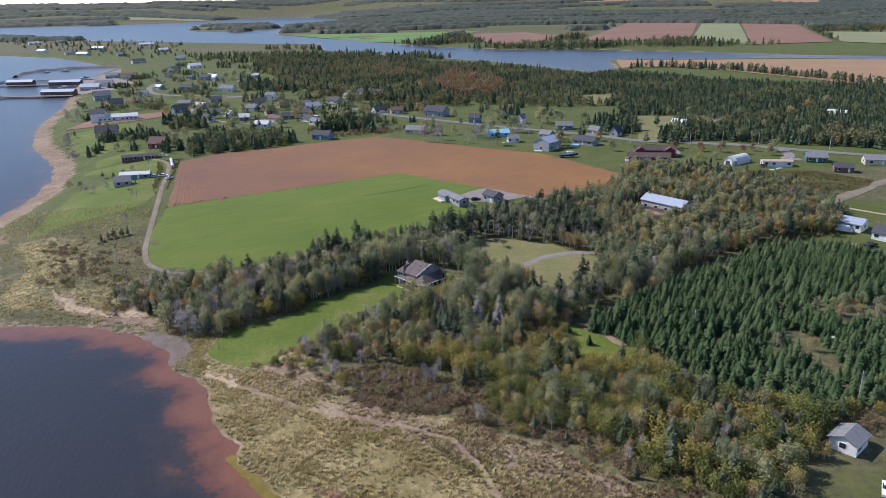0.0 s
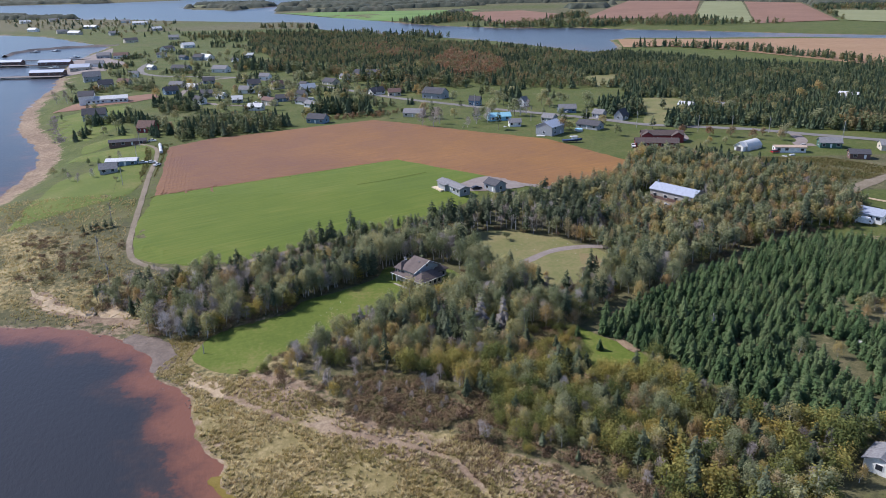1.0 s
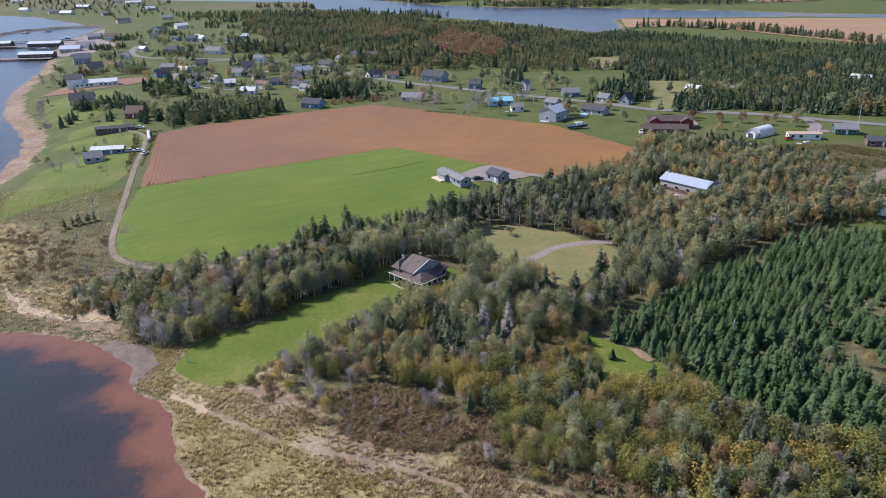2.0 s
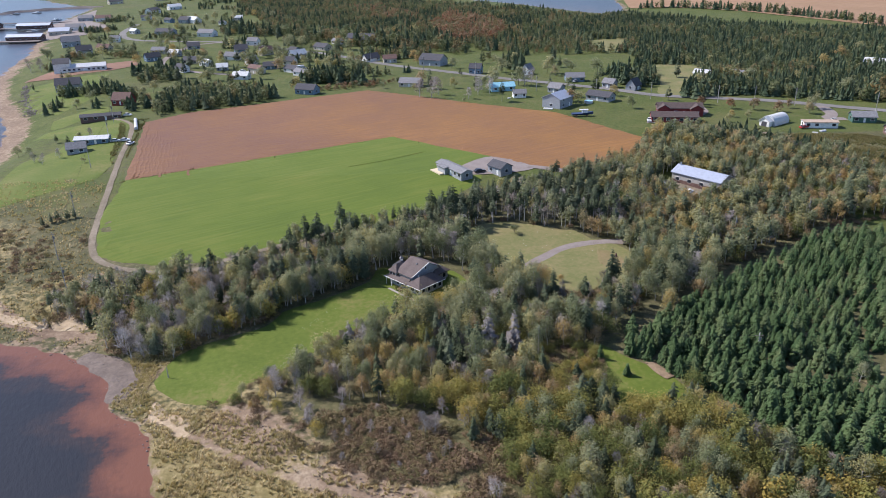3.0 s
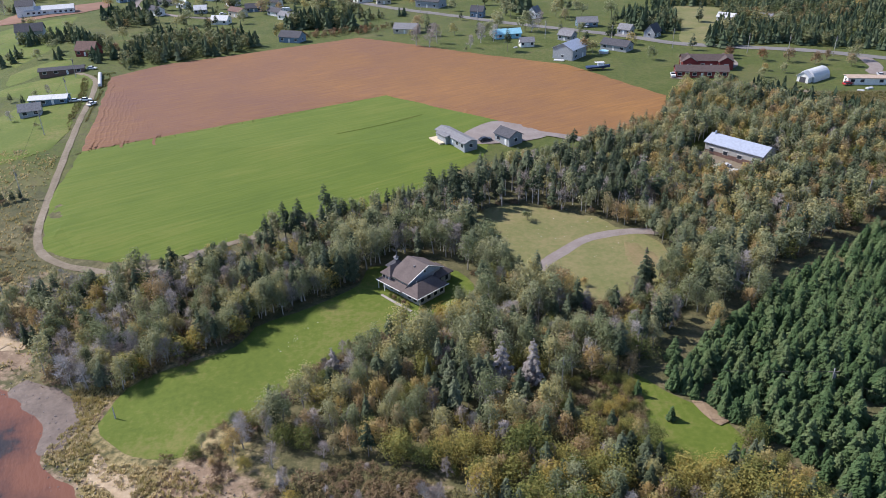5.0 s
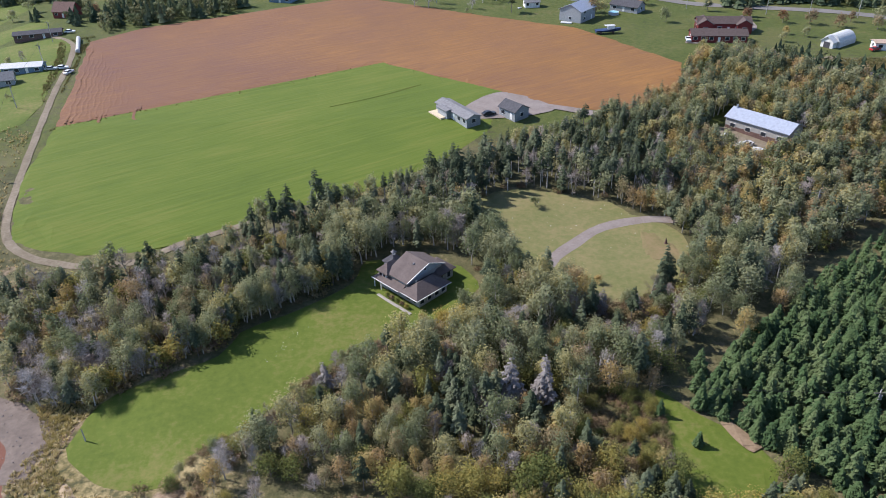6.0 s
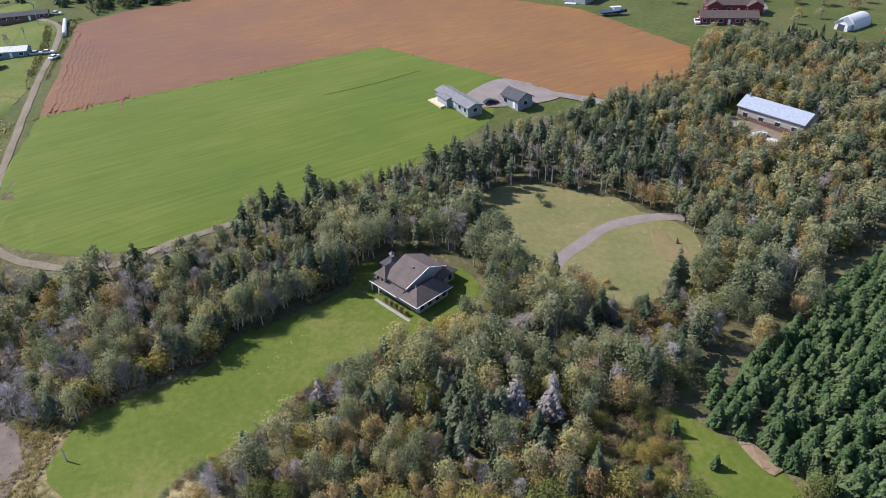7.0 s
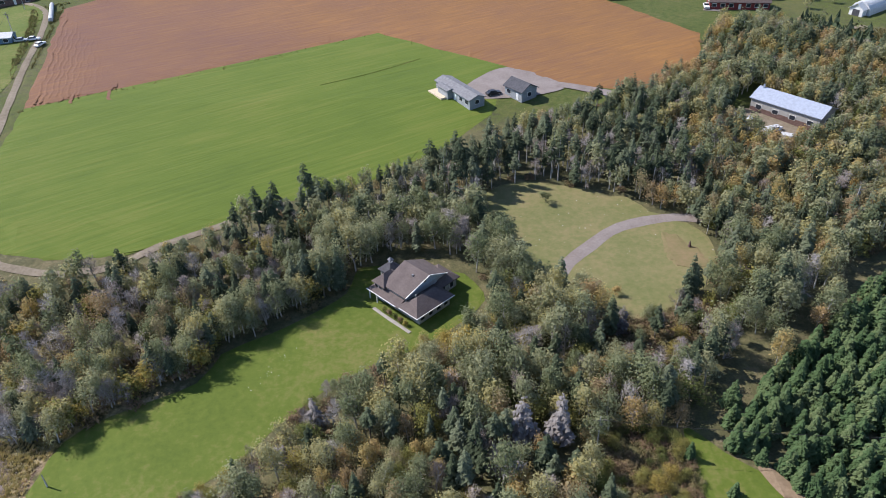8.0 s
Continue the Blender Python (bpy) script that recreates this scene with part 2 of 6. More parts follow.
def terrain(X, Y, d=None):
    X, Y = np.asarray(X, float), np.asarray(Y, float)
    d = land_distance(X, Y) if d is None else d
    high = np.interp(Y, [150, 190, 260, 330, 480, 700, 1000, 2500, 3600, 4900], [-1.6, -1, 0, 4, 4, 0, -2, -1, 4, 90])
    w = np.interp(d, [0, 8, 14, 24, 60], [0.0, 0.12, 0.2, 0.6, 1.0])
    w = np.where(Y > 2000, np.interp(d, [0, 10, 500], [0.0, 0.04, 1.0]), w)
    shore = (0.18 * ripple(X, Y, 2.3, 2.0) + 0.1 * ripple(X, Y, 1.1, 0.5)) * np.interp(d, [0, 6, 50, 70], [0, 1, 1, 0]) * (Y < 300) * np.interp(sdist(LAWN, X, Y), [-5, -1], [1, 0])
    return np.where(d > 0, SEA + w * (high - SEA) + shore, SEA + np.maximum(d * 0.08, -3))


def ground_z(x, y):
    return float(terrain(np.array([x]), np.array([y]))[0])


def part(name, bm, material, parent=None, label=""):
    me = bpy.data.meshes.new(name)
    bm.to_mesh(me)
    bm.free()
    me.materials.append(material)
    ob = new(name, me)
    ob.parent = parent
    if label:
        tagged(ob, label)
    return ob


def mesh_of(name, verts, faces, material, smooth=False):
    me = bpy.data.meshes.new(name)
    me.from_pydata(verts, [], faces)
    me.materials.append(material)
    if smooth:
        me.polygons.foreach_set("use_smooth", [True] * len(me.polygons))
    return me


# ground
def steps(spans):
    out = []
    for a, b, n in spans:
        out += list(np.linspace(a, b, n, endpoint=False))
    return np.array(out + [spans[-1][1]])


TRAIL = [(-66, 183), (-51, 173), (-38, 164), (-26, 158), (-12, 153), (1, 146), (7, 135), (10, 125)]
GRAVEL_BANK = [(-47, 181), (-33, 171), (-23, 160), (-12, 153), (1, 147), (11, 141), (25, 133), (35, 125)]
SAND_BANK = [(-131, 238), (-118, 227), (-108, 223), (-95, 219)]
MARSH = [(-64, 186), (-50, 183), (-40, 180), (-27, 166), (-18, 157), (0, 156), (12, 146), (26, 138), (40, 122), (44, 90), (-20, 90), (-60, 140), (-70, 175)]


def build_ground():
    xs = steps([(-4200, -900, 30), (-900, -330, 36), (-330, -180, 32), (-180, 60, 125), (60, 330, 50), (330, 1000, 40), (1000, 4200, 30)])
    ys = steps([(-300, 80, 20), (80, 290, 115), (290, 560, 60), (560, 1250, 70), (1250, 2600, 44), (2600, 4950, 36)])
    X, Y = np.meshgrid(xs, ys)
    d = land_distance(X, Y)
    Z = terrain(X, Y, d)
    nx, ny = len(xs), len(ys)
    V = np.stack([X.ravel(), Y.ravel(), Z.ravel()], 1)
    i = (np.arange(ny - 1)[:, None] * nx + np.arange(nx - 1)[None]).ravel()
    Fq = np.stack([i, i + 1, i + nx + 1, i + nx], 1)
    m, tr, b = node_mat("open_ground", 0.95)
    at = tr.nodes.new("ShaderNodeAttribute")
    at.attribute_name = "cover"
    sep = tr.nodes.new("ShaderNodeSeparateColor")
    tr.links.new(at.outputs["Color"], sep.inputs[0])
    n1, n2, n3 = noise_fac(tr, 0.06, 5), noise_fac(tr, 0.5, 6, 0.7), noise_fac(tr, 2.5, 5, 0.7)
    mixn = calc(tr, "ADD", calc(tr, "MULTIPLY", n1, 0.4), calc(tr, "MULTIPLY", n2, 0.6))
    scrub = ramp(tr, mixn, [(0.36, (0.05, 0.054, 0.022)), (0.5, (0.098, 0.092, 0.042)), (0.64, (0.18, 0.15, 0.08))])
    grass = ramp(tr, mixn, [(0.36, (0.045, 0.066, 0.012)), (0.5, (0.073, 0.094, 0.019)), (0.64, (0.12, 0.112, 0.04))])
    marsh = ramp(tr, mixn, [(0.36, (0.115, 0.1, 0.035)), (0.48, (0.205, 0.165, 0.07)), (0.62, (0.35, 0.28, 0.145))])
    sand = ramp(tr, mixn, [(0.36, (0.14, 0.095, 0.065)), (0.5, (0.225, 0.16, 0.11)), (0.64, (0.34, 0.265, 0.18))])
    col = scrub
    for ch, c in ((2, grass), (1, marsh), (0, sand)):
        f = calc(tr, "ADD", sep.outputs[ch], calc(tr, "MULTIPLY", calc(tr, "SUBTRACT", n2, 0.5), 1.3))
        f = calc(tr, "MULTIPLY", calc(tr, "SUBTRACT", f, 0.38), 4.0, True)
        col = blend(tr, f, col, c)
    col = blend(tr, 1.0, col, ramp(tr, n3, [(0.3, (0.75, 0.75, 0.75)), (0.7, (1.15, 1.15, 1.15))]), "MULTIPLY")
    tr.links.new(col, b.inputs["Base Color"])
    bump(tr, b, n3, 0.6, 0.3)
    me = mesh_of("ground", V.tolist(), Fq.tolist(), m, True)
    sandw = np.interp(d, [0, 1.0, 4, 12], [0.65, 0.38, 0.26, 0.1])
    sandw = np.where(Y > 300, np.interp(d, [0, 9, 16], [1.0, 0.85, 0.0]), sandw)
    sandw = np.where(Y > 900, np.interp(d, [0, 5, 12], [0.8, 0.4, 0.0]), sandw)
    sandw = np.maximum(sandw, np.interp(line_dist(TRAIL, X, Y), [0.5, 2.2], [0.72, 0]))
    sandw = np.maximum(sandw, np.interp(line_dist(GRAVEL_BANK, X, Y), [3.4, 7.0], [0.7, 0.05]))
    sandw = np.maximum(sandw, np.interp(line_dist(SAND_BANK, X, Y), [1.5, 3.5], [0.9, 0]))
    sandw = np.maximum(sandw, np.interp(line_dist([(-71.5, 186), (-71.5, 197), (-69.5, 203)], X, Y), [0.4, 1.6], [0.7, 0]))
    sandw = sandw - np.where(Y < 300, 0.22 * ripple(X, Y, 3.3, 0.6) + 0.16 * ripple(X, Y, 7.0, 0.2), 0) * (d > 1.5) * (sandw > 0.05)
    marshw = np.interp(sdist(MARSH, X, Y), [-4, 3], [0, 0.85])
    marshw = np.maximum(marshw, np.where(Y < 300, np.interp(d, [8, 14, 30, 40], [0, 0.6, 0.45, 0.0]), 0))
    marshw = np.maximum(marshw, np.where(Y < 205, np.interp(d, [0.5, 2, 14, 20], [0, 0.6, 0.5, 0]), 0))
    patchy = 0.5 * ripple(X, Y, 37.0, 0.4) + 0.35 * ripple(X, Y, 14.0, 1.4)
    grassw = np.interp(Y, [285, 320], [0, 0.72]) + 0.26 * patchy * (Y > 300)
    grassw = np.where((X < -135) & (Y > 330) & (Y < 470), 0.62 + 0.2 * patchy, grassw)
    grassw = np.where((X > 128) & (Y > 318) & (Y < 376), 0.22 + 0.2 * patchy, grassw)
    grassw = np.where((X < -118) & (Y < 350) & (Y > 250), np.interp(Y, [275, 330], [0.05, 0.55]) + 0.25 * patchy, grassw)
    grassw = np.where((X > 140) & (Y > 240) & (Y <= 318), 0.7, grassw)
    grassw = np.maximum(grassw, np.interp(sdist(COTTAGE_YARD, X, Y), [-3, 3], [0, 0.5]))
    grassw = np.maximum(grassw, np.interp(sdist(GRASS_STRIP, X, Y), [-2, 1], [0, 0.42]))
    grassw = np.where(Y > 1500, 0.28 + 0.35 * ripple(X, Y, 130.0, 0.3), grassw)
    C = np.stack([sandw.ravel(), marshw.ravel(), grassw.ravel(), np.ones(X.size)], 1).astype(np.float32)
    at = me.color_attributes.new("cover", "FLOAT_COLOR", "POINT")
    at.data.foreach_set("color", C.ravel())
    tagged(new("ground", me), "coastal land with rough grass, brown scrub and red sand", "ground", kind="structure")


def build_water():
    xs = steps([(-4200, -400, 40), (-400, -200, 20), (-200, 20, 110), (20, 4200, 40)])
    ys = steps([(-300, 60, 20), (60, 260, 100), (260, 700, 40), (700, 4950, 50)])
    X, Y = np.meshgrid(xs, ys)
    nx, ny = len(xs), len(ys)
    d = land_distance(X, Y)
    V = np.stack([X.ravel(), Y.ravel(), np.full(X.size, SEA)], 1)
    i = (np.arange(ny - 1)[:, None] * nx + np.arange(nx - 1)[None]).ravel()
    dd = d.ravel()
    keep = np.minimum(np.minimum(dd[i], dd[i + 1]), np.minimum(dd[i + nx], dd[i + nx + 1])) < 60
    i = i[keep]
    Fq = np.stack([i, i + 1, i + nx + 1, i + nx], 1)
    m, tr, b = node_mat("sea_water", 0.28)
    b.inputs["Specular IOR Level"].default_value = 0.11
    at = tr.nodes.new("ShaderNodeAttribute")
    at.attribute_name = "shallow"
    n1, n2 = noise_fac(tr, 0.08, 5, 0.65), noise_fac(tr, 0.35, 6, 0.7)
    f = calc(tr, "ADD", at.outputs["Fac"], calc(tr, "MULTIPLY", calc(tr, "SUBTRACT", n1, 0.5), 1.2))
    f = calc(tr, "ADD", f, calc(tr, "MULTIPLY", calc(tr, "SUBTRACT", n2, 0.5), 0.45))
    col = ramp(tr, f, [(0.25, (0.028, 0.03, 0.036)), (0.46, (0.045, 0.037, 0.038)), (0.58, (0.1, 0.05, 0.04)), (0.9, (0.165, 0.075, 0.05))])
    tr.links.new(col, b.inputs["Base Color"])
    bump(tr, b, noise_fac(tr, 1.2, 3, 0.5, stretch=(25, 1, 0.4)), 0.28, 0.3)
    me = mesh_of("water", V.tolist(), Fq.tolist(), m)
    sh = np.interp(-d, [0, 3, 8, 13, 24], [0.95, 0.82, 0.56, 0.3, 0.1]).astype(np.float32).ravel()
    sh = np.where(Y.ravel() > 300, sh * 0.6, sh).astype(np.float32)
    a = me.attributes.new("shallow", "FLOAT", "POINT")
    a.data.foreach_set("value", sh)
    tagged(new("water", me), "calm dark sea water, red with sand at the edge", "water", kind="structure")


build_ground()
build_water()


def catmull(pts, step, closed):
    P = [Vector(p) for p in pts]
    n, out = len(P), []
    for i in range(n if closed else n - 1):
        a, b, c, e = (P[(i + k) % n] if closed else P[min(max(i + k, 0), n - 1)] for k in (-1, 0, 1, 2))
        m = max(1, int((c - b).length / step))
        for j in range(m):
            t = j / m
            out.append(0.5 * (2 * b + (c - a) * t + (2 * a - 5 * b + 4 * c - e) * t * t + (3 * b - a - 3 * c + e) * t ** 3))
    if not closed:
        out.append(P[-1])
    return out


def drape(name, outline, material, label, lift=0.12, step=5.0, smooth=True, cell=10.0, wander=0.5, category="field"):
    """A sheet of ground cover that follows the land, with an uneven edge."""
    pts = catmull(outline, step, True) if smooth else []
    if not smooth:
        for a, b in zip(outline, outline[1:] + outline[:1]):
            a, b = Vector(a), Vector(b)
            n = max(1, int((b - a).length / (cell * 0.4)))
            pts += [a.lerp(b, k / n) for k in range(n)]
    bm = bmesh.new()
    vs = []
    for p in pts:
        k = wander * float(ripple(np.array(p.x), np.array(p.y), 2.1) + ripple(np.array(p.x), np.array(p.y), cell * 0.7, 1.0))
        vs.append(bm.verts.new((p.x + k, p.y + 0.7 * k, 0)))
    bm.faces.new(vs)
    bmesh.ops.triangulate(bm, faces=bm.faces[:])
    lo = [min(p[k] for p in pts) for k in (0, 1)]
    hi = [max(p[k] for p in pts) for k in (0, 1)]
    for k in (0, 1):
        c = math.ceil(lo[k] / cell) * cell
        while c < hi[k]:
            co, no = [0, 0, 0], [0, 0, 0]
            co[k], no[k] = c, 1
            bmesh.ops.bisect_plane(bm, geom=bm.verts[:] + bm.edges[:] + bm.faces[:], plane_co=co, plane_no=no)
            c += cell
    V = np.array([v.co[:] for v in bm.verts])
    Z = terrain(V[:, 0], V[:, 1]) + lift
    for v, z in zip(bm.verts, Z):
        v.co.z = z - ((lift - 0.03 if lift < 0.3 else lift * 0.3) if v.is_boundary else 0)
    bmesh.ops.recalc_face_normals(bm, faces=bm.faces[:])
    if sum(f.normal.z for f in bm.faces) < 0:
        bmesh.ops.reverse_faces(bm, faces=bm.faces[:])
    return tagged(part(name, bm, material), label, category, kind="structure")


def ribbon(name, pts, width, material, label, lift=0.2, step=3.0, category="road"):
    c = catmull(pts, step, False)
    V, F = [], []
    for i, p in enumerate(c):
        t = (c[min(i + 1, len(c) - 1)] - c[max(i - 1, 0)]).normalized()
        s = Vector((-t.y, t.x))
        for k in (-0.5, 0, 0.5):
            w = width * (1 + 0.08 * math.sin(i * 1.3 + k * 5))
            q = p + s * w * k
            V.append((q.x, q.y))
        if i:
            a = 3 * i
            F += [(a - 3, a, a + 1, a - 2), (a - 2, a + 1, a + 2, a - 1)]
    A = np.array(V)
    Z = terrain(A[:, 0], A[:, 1]) + lift * np.tile([0.66, 1.0, 0.66], len(c))
    me = mesh_of(name, [(x, y, z) for (x, y), z in zip(V, Z)], [f[::-1] for f in F], material)
    return tagged(new(name, me), label, category, kind="structure")


drape("crop_field", GREEN_FIELD, GREEN_CROP, "bright green sown crop field bordered by trees", 0.2, smooth=False)
drape("ploughed_field", BROWN_FIELD, PLOUGHED, "bare reddish-brown harvested field beside green crop", 0.24, smooth=False)
drape("lawn", LAWN, LAWN_MAT, "mown green lawn between trees and the shore", 0.1, step=3, cell=3, category="lawn")
drape("clearing", CLEARING, MEADOW, "worn yellow-green grass clearing in the woods", step=3, cell=5, category="meadow")
drape("glade", GLADE, LAWN_MAT, "small mown green glade beside young spruces", step=3, cell=4, category="lawn")
drape("far_stubble_field", [(265, 1149), (308, 1117), (619, 1058), (720, 1030), (437, 738), (394, 850), (353, 946), (313, 998), (246, 1030)], FAR_BROWN, "wide pale brown stubble field beside the inlet", 0.8, smooth=False, cell=60)
drape("far_red_field", [(601, 2472), (789, 2361), (526, 1610), (422, 1585), (302, 1628)], FAR_SOIL, "distant ploughed red soil field", 1.2, smooth=False, cell=120)
drape("far_hay_field", [(786, 2316), (877, 2263), (563, 1389), (522, 1590)], FAR_PALE, "distant pale green hay field strip", 1.3, smooth=False, cell=120)
drape("far_red_field", [(883, 2260), (979, 2118), (728, 1419), (565, 1389)], FAR_SOIL, "distant ploughed red soil field", 1.2, smooth=False, cell=120)
drape("far_hay_field", [(874, 1761), (979, 1688), (785, 1348), (741, 1414)], FAR_PALE, "distant pale green hay field strip", 1.3, smooth=False, cell=120)
drape("far_green_field", [(-445, 2212), (-88, 2158), (115, 2136), (-57, 1672), (-180, 1803)], FAR_GREEN, "distant bright green field by the inlet", 1.2, smooth=False, cell=120)
drape("far_red_field", [(77, 1963), (213, 2026), (302, 1765), (135, 1495), (99, 1619)], FAR_SOIL, "distant ploughed red soil field", 1.2, smooth=False, cell=120)
drape("gravel_yard", [(7, 336), (21, 351), (38, 336), (30, 329), (16, 327), (11, 327)], GRAVEL_MAT, "grey gravel yard beside the mobile home", 0.3, step=3, category="yard")


def furrows(edge, count, gap, seed):
    """Low ridges of soil that follow the field's headland."""
    r = random.Random(seed)
    V, F = [], []
    for k in range(count):
        c = catmull([(x + (k + 0.8) * gap + r.uniform(-.2, .2), y - 0.12 * k * gap) for x, y in edge], 2.0, False)
        c = c[r.randrange(2 + k):len(c) - 2 - k - r.randrange(8 + k)]
        for i, p in enumerate(c):
            t = (c[min(i + 1, len(c) - 1)] - c[max(i - 1, 0)]).normalized()
            q = Vector((-t.y, t.x))
            o = 0.35 * math.sin(i * 0.9 + k) + 0.2 * math.sin(i * 2.3 + 2 * k)
            for u in (-0.5, 0.0, 0.5):
                V.append((p.x + q.x * (u + o), p.y + q.y * (u + o), 0.26 if u else 0.26 + 0.08 * r.uniform(0.3, 1.1) * (1 - k / (count + 2))))
            if i:
                a = len(V) - 3
                F += [(a - 3, a - 2, a + 1, a), (a - 2, a - 1, a + 2, a + 1)]
    A = np.array(V)
    A[:, 2] += terrain(A[:, 0], A[:, 1])
    tagged(new("furrows", mesh_of("furrows", A.tolist(), F, PLOUGHED)), "wavy ridges of red soil at the field's headland", "soil", kind="stuff")


furrows([(-125, 333), (-131, 355), (-141, 390), (-151, 426)], 14, 1.9, 3)
TRACK = [(-176, 443), (-160, 428), (-150, 401), (-141, 366), (-130, 327), (-120, 288), (-115, 272), (-109, 262), (-100, 256), (-91, 253), (-83, 252), (-74, 254), (-66, 260), (-52, 268), (-38, 276)]
MAIN_ROAD = [(300, 375), (238, 410), (205, 430), (178, 447), (126, 466), (102, 488), (74, 511), (44, 534), (10, 565), (-28, 599), (-54, 629), (-93, 678), (-136, 716), (-200, 770), (-290, 800), (-330, 860), (-350, 960)]
ribbon("dirt_track", TRACK, 2.3, DIRT, "pale dirt farm track beside the crop field")
ribbon("road", MAIN_ROAD, 7.0, ASPHALT, "grey asphalt village road", 0.25, 5)
ribbon("driveway", [(21, 241), (25, 249), (31, 255), (39, 262), (52, 265), (62, 264), (72, 268)], 3.2, GRAVEL_MAT, "curved grey gravel driveway through the clearing")
drape("barn_yard", BARN_YARD, DIRT, "bare earth yard in front of the barn", step=3, category="yard")
drape("red_soil_strip", [(-294, 582), (-292, 612), (-287, 627), (-244, 663), (-231, 639), (-242, 612), (-275, 584)], FAR_SOIL, "bare red soil strip by the white inn", 0.35, smooth=False, category="field")
drape("shore_lawn", [(-254, 503), (-277, 556), (-262, 580), (-240, 600), (-211, 507), (-216, 466), (-237, 483)], LAWN_MAT, "mown green lawn above the red beach", 0.14, smooth=False, category="lawn")
drape("shore_lawn", [(-207, 418), (-192, 434), (-165, 436), (-155, 410), (-143, 364), (-139, 344), (-139, 331), (-151, 322), (-162, 314), (-176, 302), (-178, 315), (-182, 341), (-186, 370), (-178, 385), (-185, 407)], LAWN_MAT, "mown green lawn round the mobile home by the sea", 0.16, step=4, cell=8, wander=0.7, category="lawn")
drape("shore_lawn", [(-211, 451), (-203, 466), (-192, 475), (-184, 459), (-194, 446), (-201, 431)], LAWN_MAT, "mown green lawn beside the low shed", 0.18, step=4, cell=8, wander=0.6, category="lawn")
drape("village_meadow", [(126, 471), (140, 518), (150, 575), (179, 568), (160, 520), (142, 469)], MEADOW, "yellow-green meadow running into the spruce wood", 0.2, step=5, cell=12, category="meadow")
drape("village_meadow", [(129, 656), (136, 720), (170, 728), (146, 665)], MEADOW, "yellow-green meadow enclosed by woods", 0.3, step=5, cell=12, category="meadow")
drape("earth_mound", [(46.1, 194.9), (47.7, 195.4), (49.9, 191.9), (50.9, 188.6), (49.5, 187.9), (47.3, 190.4)], surface("brown_earth", (0.15, 0.105, 0.066), (0.21, 0.15, 0.095), (0.28, 0.205, 0.135), 0.4, 2.0), "bare strip of brown earth on the glade", 0.45, step=1.0, cell=2, wander=0.3, category="earth")
ribbon("gravel_road", [(320, 395), (266, 372), (214, 349), (192, 332), (169, 315), (160, 304)], 6.0, DIRT, "pale gravel road through scrub")
ribbon("path", [(169, 315), (178, 306), (190, 297)], 2.0, BARE_SAND, "narrow sandy path across grass")
ribbon("driveway", [(137, 438), (132, 420), (110, 412), (104, 402)], 7.0, GRAVEL_MAT, "gravel driveway to the red lodge")
ribbon("driveway", [(200, 431), (196, 412), (190, 404), (198, 402)], 6.0, GRAVEL_MAT, "gravel driveway beside the bungalow")
ribbon("driveway", [(120, 390), (135, 376), (152, 380)], 3.0, DIRT, "dirt driveway to the arched shed")
ribbon("ditch", [(-38, 341), (-22, 350), (-7, 361)], 0.5, LAWN_MAT, "thin worn line across the crop", 0.36)
ribbon("harbour_road", [(-200, 770), (-225, 745), (-215, 640), (-170, 590), (-130, 575)], 5.0, GRAVEL_MAT, "pale lane between village gardens")
drape("harbour_yard", [(-405, 840), (-370, 860), (-375, 940), (-420, 1000), (-455, 1090), (-490, 1180), (-470, 1000), (-452, 950)], GRAVEL_MAT, "bare gravel harbour yard by the wharves", 0.5, smooth=False, category="yard")
ALGAE = surface("yellow_algae", (0.09, 0.07, 0.015), (0.15, 0.11, 0.02), (0.2, 0.15, 0.04), 0.3, 1.5)
MUD = surface("grey_mud", (0.085, 0.064, 0.053), (0.13, 0.1, 0.083), (0.19, 0.148, 0.122), 0.3, 0.9, rough=0.75)
RED_MUD = surface("red_mud", (0.16, 0.07, 0.045), (0.21, 0.1, 0.065), (0.26, 0.13, 0.09), 0.3, 1.2, rough=0.5)
def flat(name, outline, material, label, z, category):
    bm = bmesh.new()
    bm.faces.new([bm.verts.new((p.x + 0.4 * math.sin(p.y * 2.1), p.y + 0.3 * math.sin(p.x * 1.7), z)) for p in catmull(outline, 1.2, True)])
    bmesh.ops.triangulate(bm, faces=bm.faces[:])
    for f in bm.faces:
        if f.normal.z < 0:
            f.normal_flip()
    tagged(part(name, bm, material), label, category, kind="structure")


drape("sand_bank", [(-136.1, 243.6), (-129.0, 237.0), (-117.2, 230.0), (-109.7, 227.8), (-108.5, 223.5), (-120.5, 226.9), (-131.0, 235.1)], BARE_SAND, "bare eroded bank of pale sand", 0.25, step=1.2, cell=3, wander=0.7, category="sand")
drape("sand_bank", [(-108.9, 228.2), (-104.3, 230.8), (-98.4, 226.7), (-97.2, 222.1), (-104.9, 222.9)], BARE_SAND, "bare eroded bank of pale sand", 0.25, step=1.2, cell=3, wander=0.6, category="sand")
drape("sand_bank", [(-67.2, 188.4), (-63.0, 184.9), (-57.3, 180.7), (-54.6, 176.3), (-58.4, 176.4), (-64.1, 181.7)], BARE_SAND, "bare pale sand beside the shore trail", 0.2, step=1.2, cell=3, wander=0.6, category="sand")
flat("algae_patch", [(-50, 144), (-45, 144), (-38, 138), (-34, 131), (-37, 128), (-43, 135)], ALGAE, "yellow-brown weed patch at the water's edge", SEA + 0.06, "seaweed")
drape("mud_flat", [(-92, 211), (-82, 209), (-76, 204), (-73, 198), (-73, 192), (-77, 188), (-84, 191), (-92, 203)], MUD, "smooth grey mud flat below the lawn", 0.12, step=1.2, cell=2, wander=0.9, category="mud")
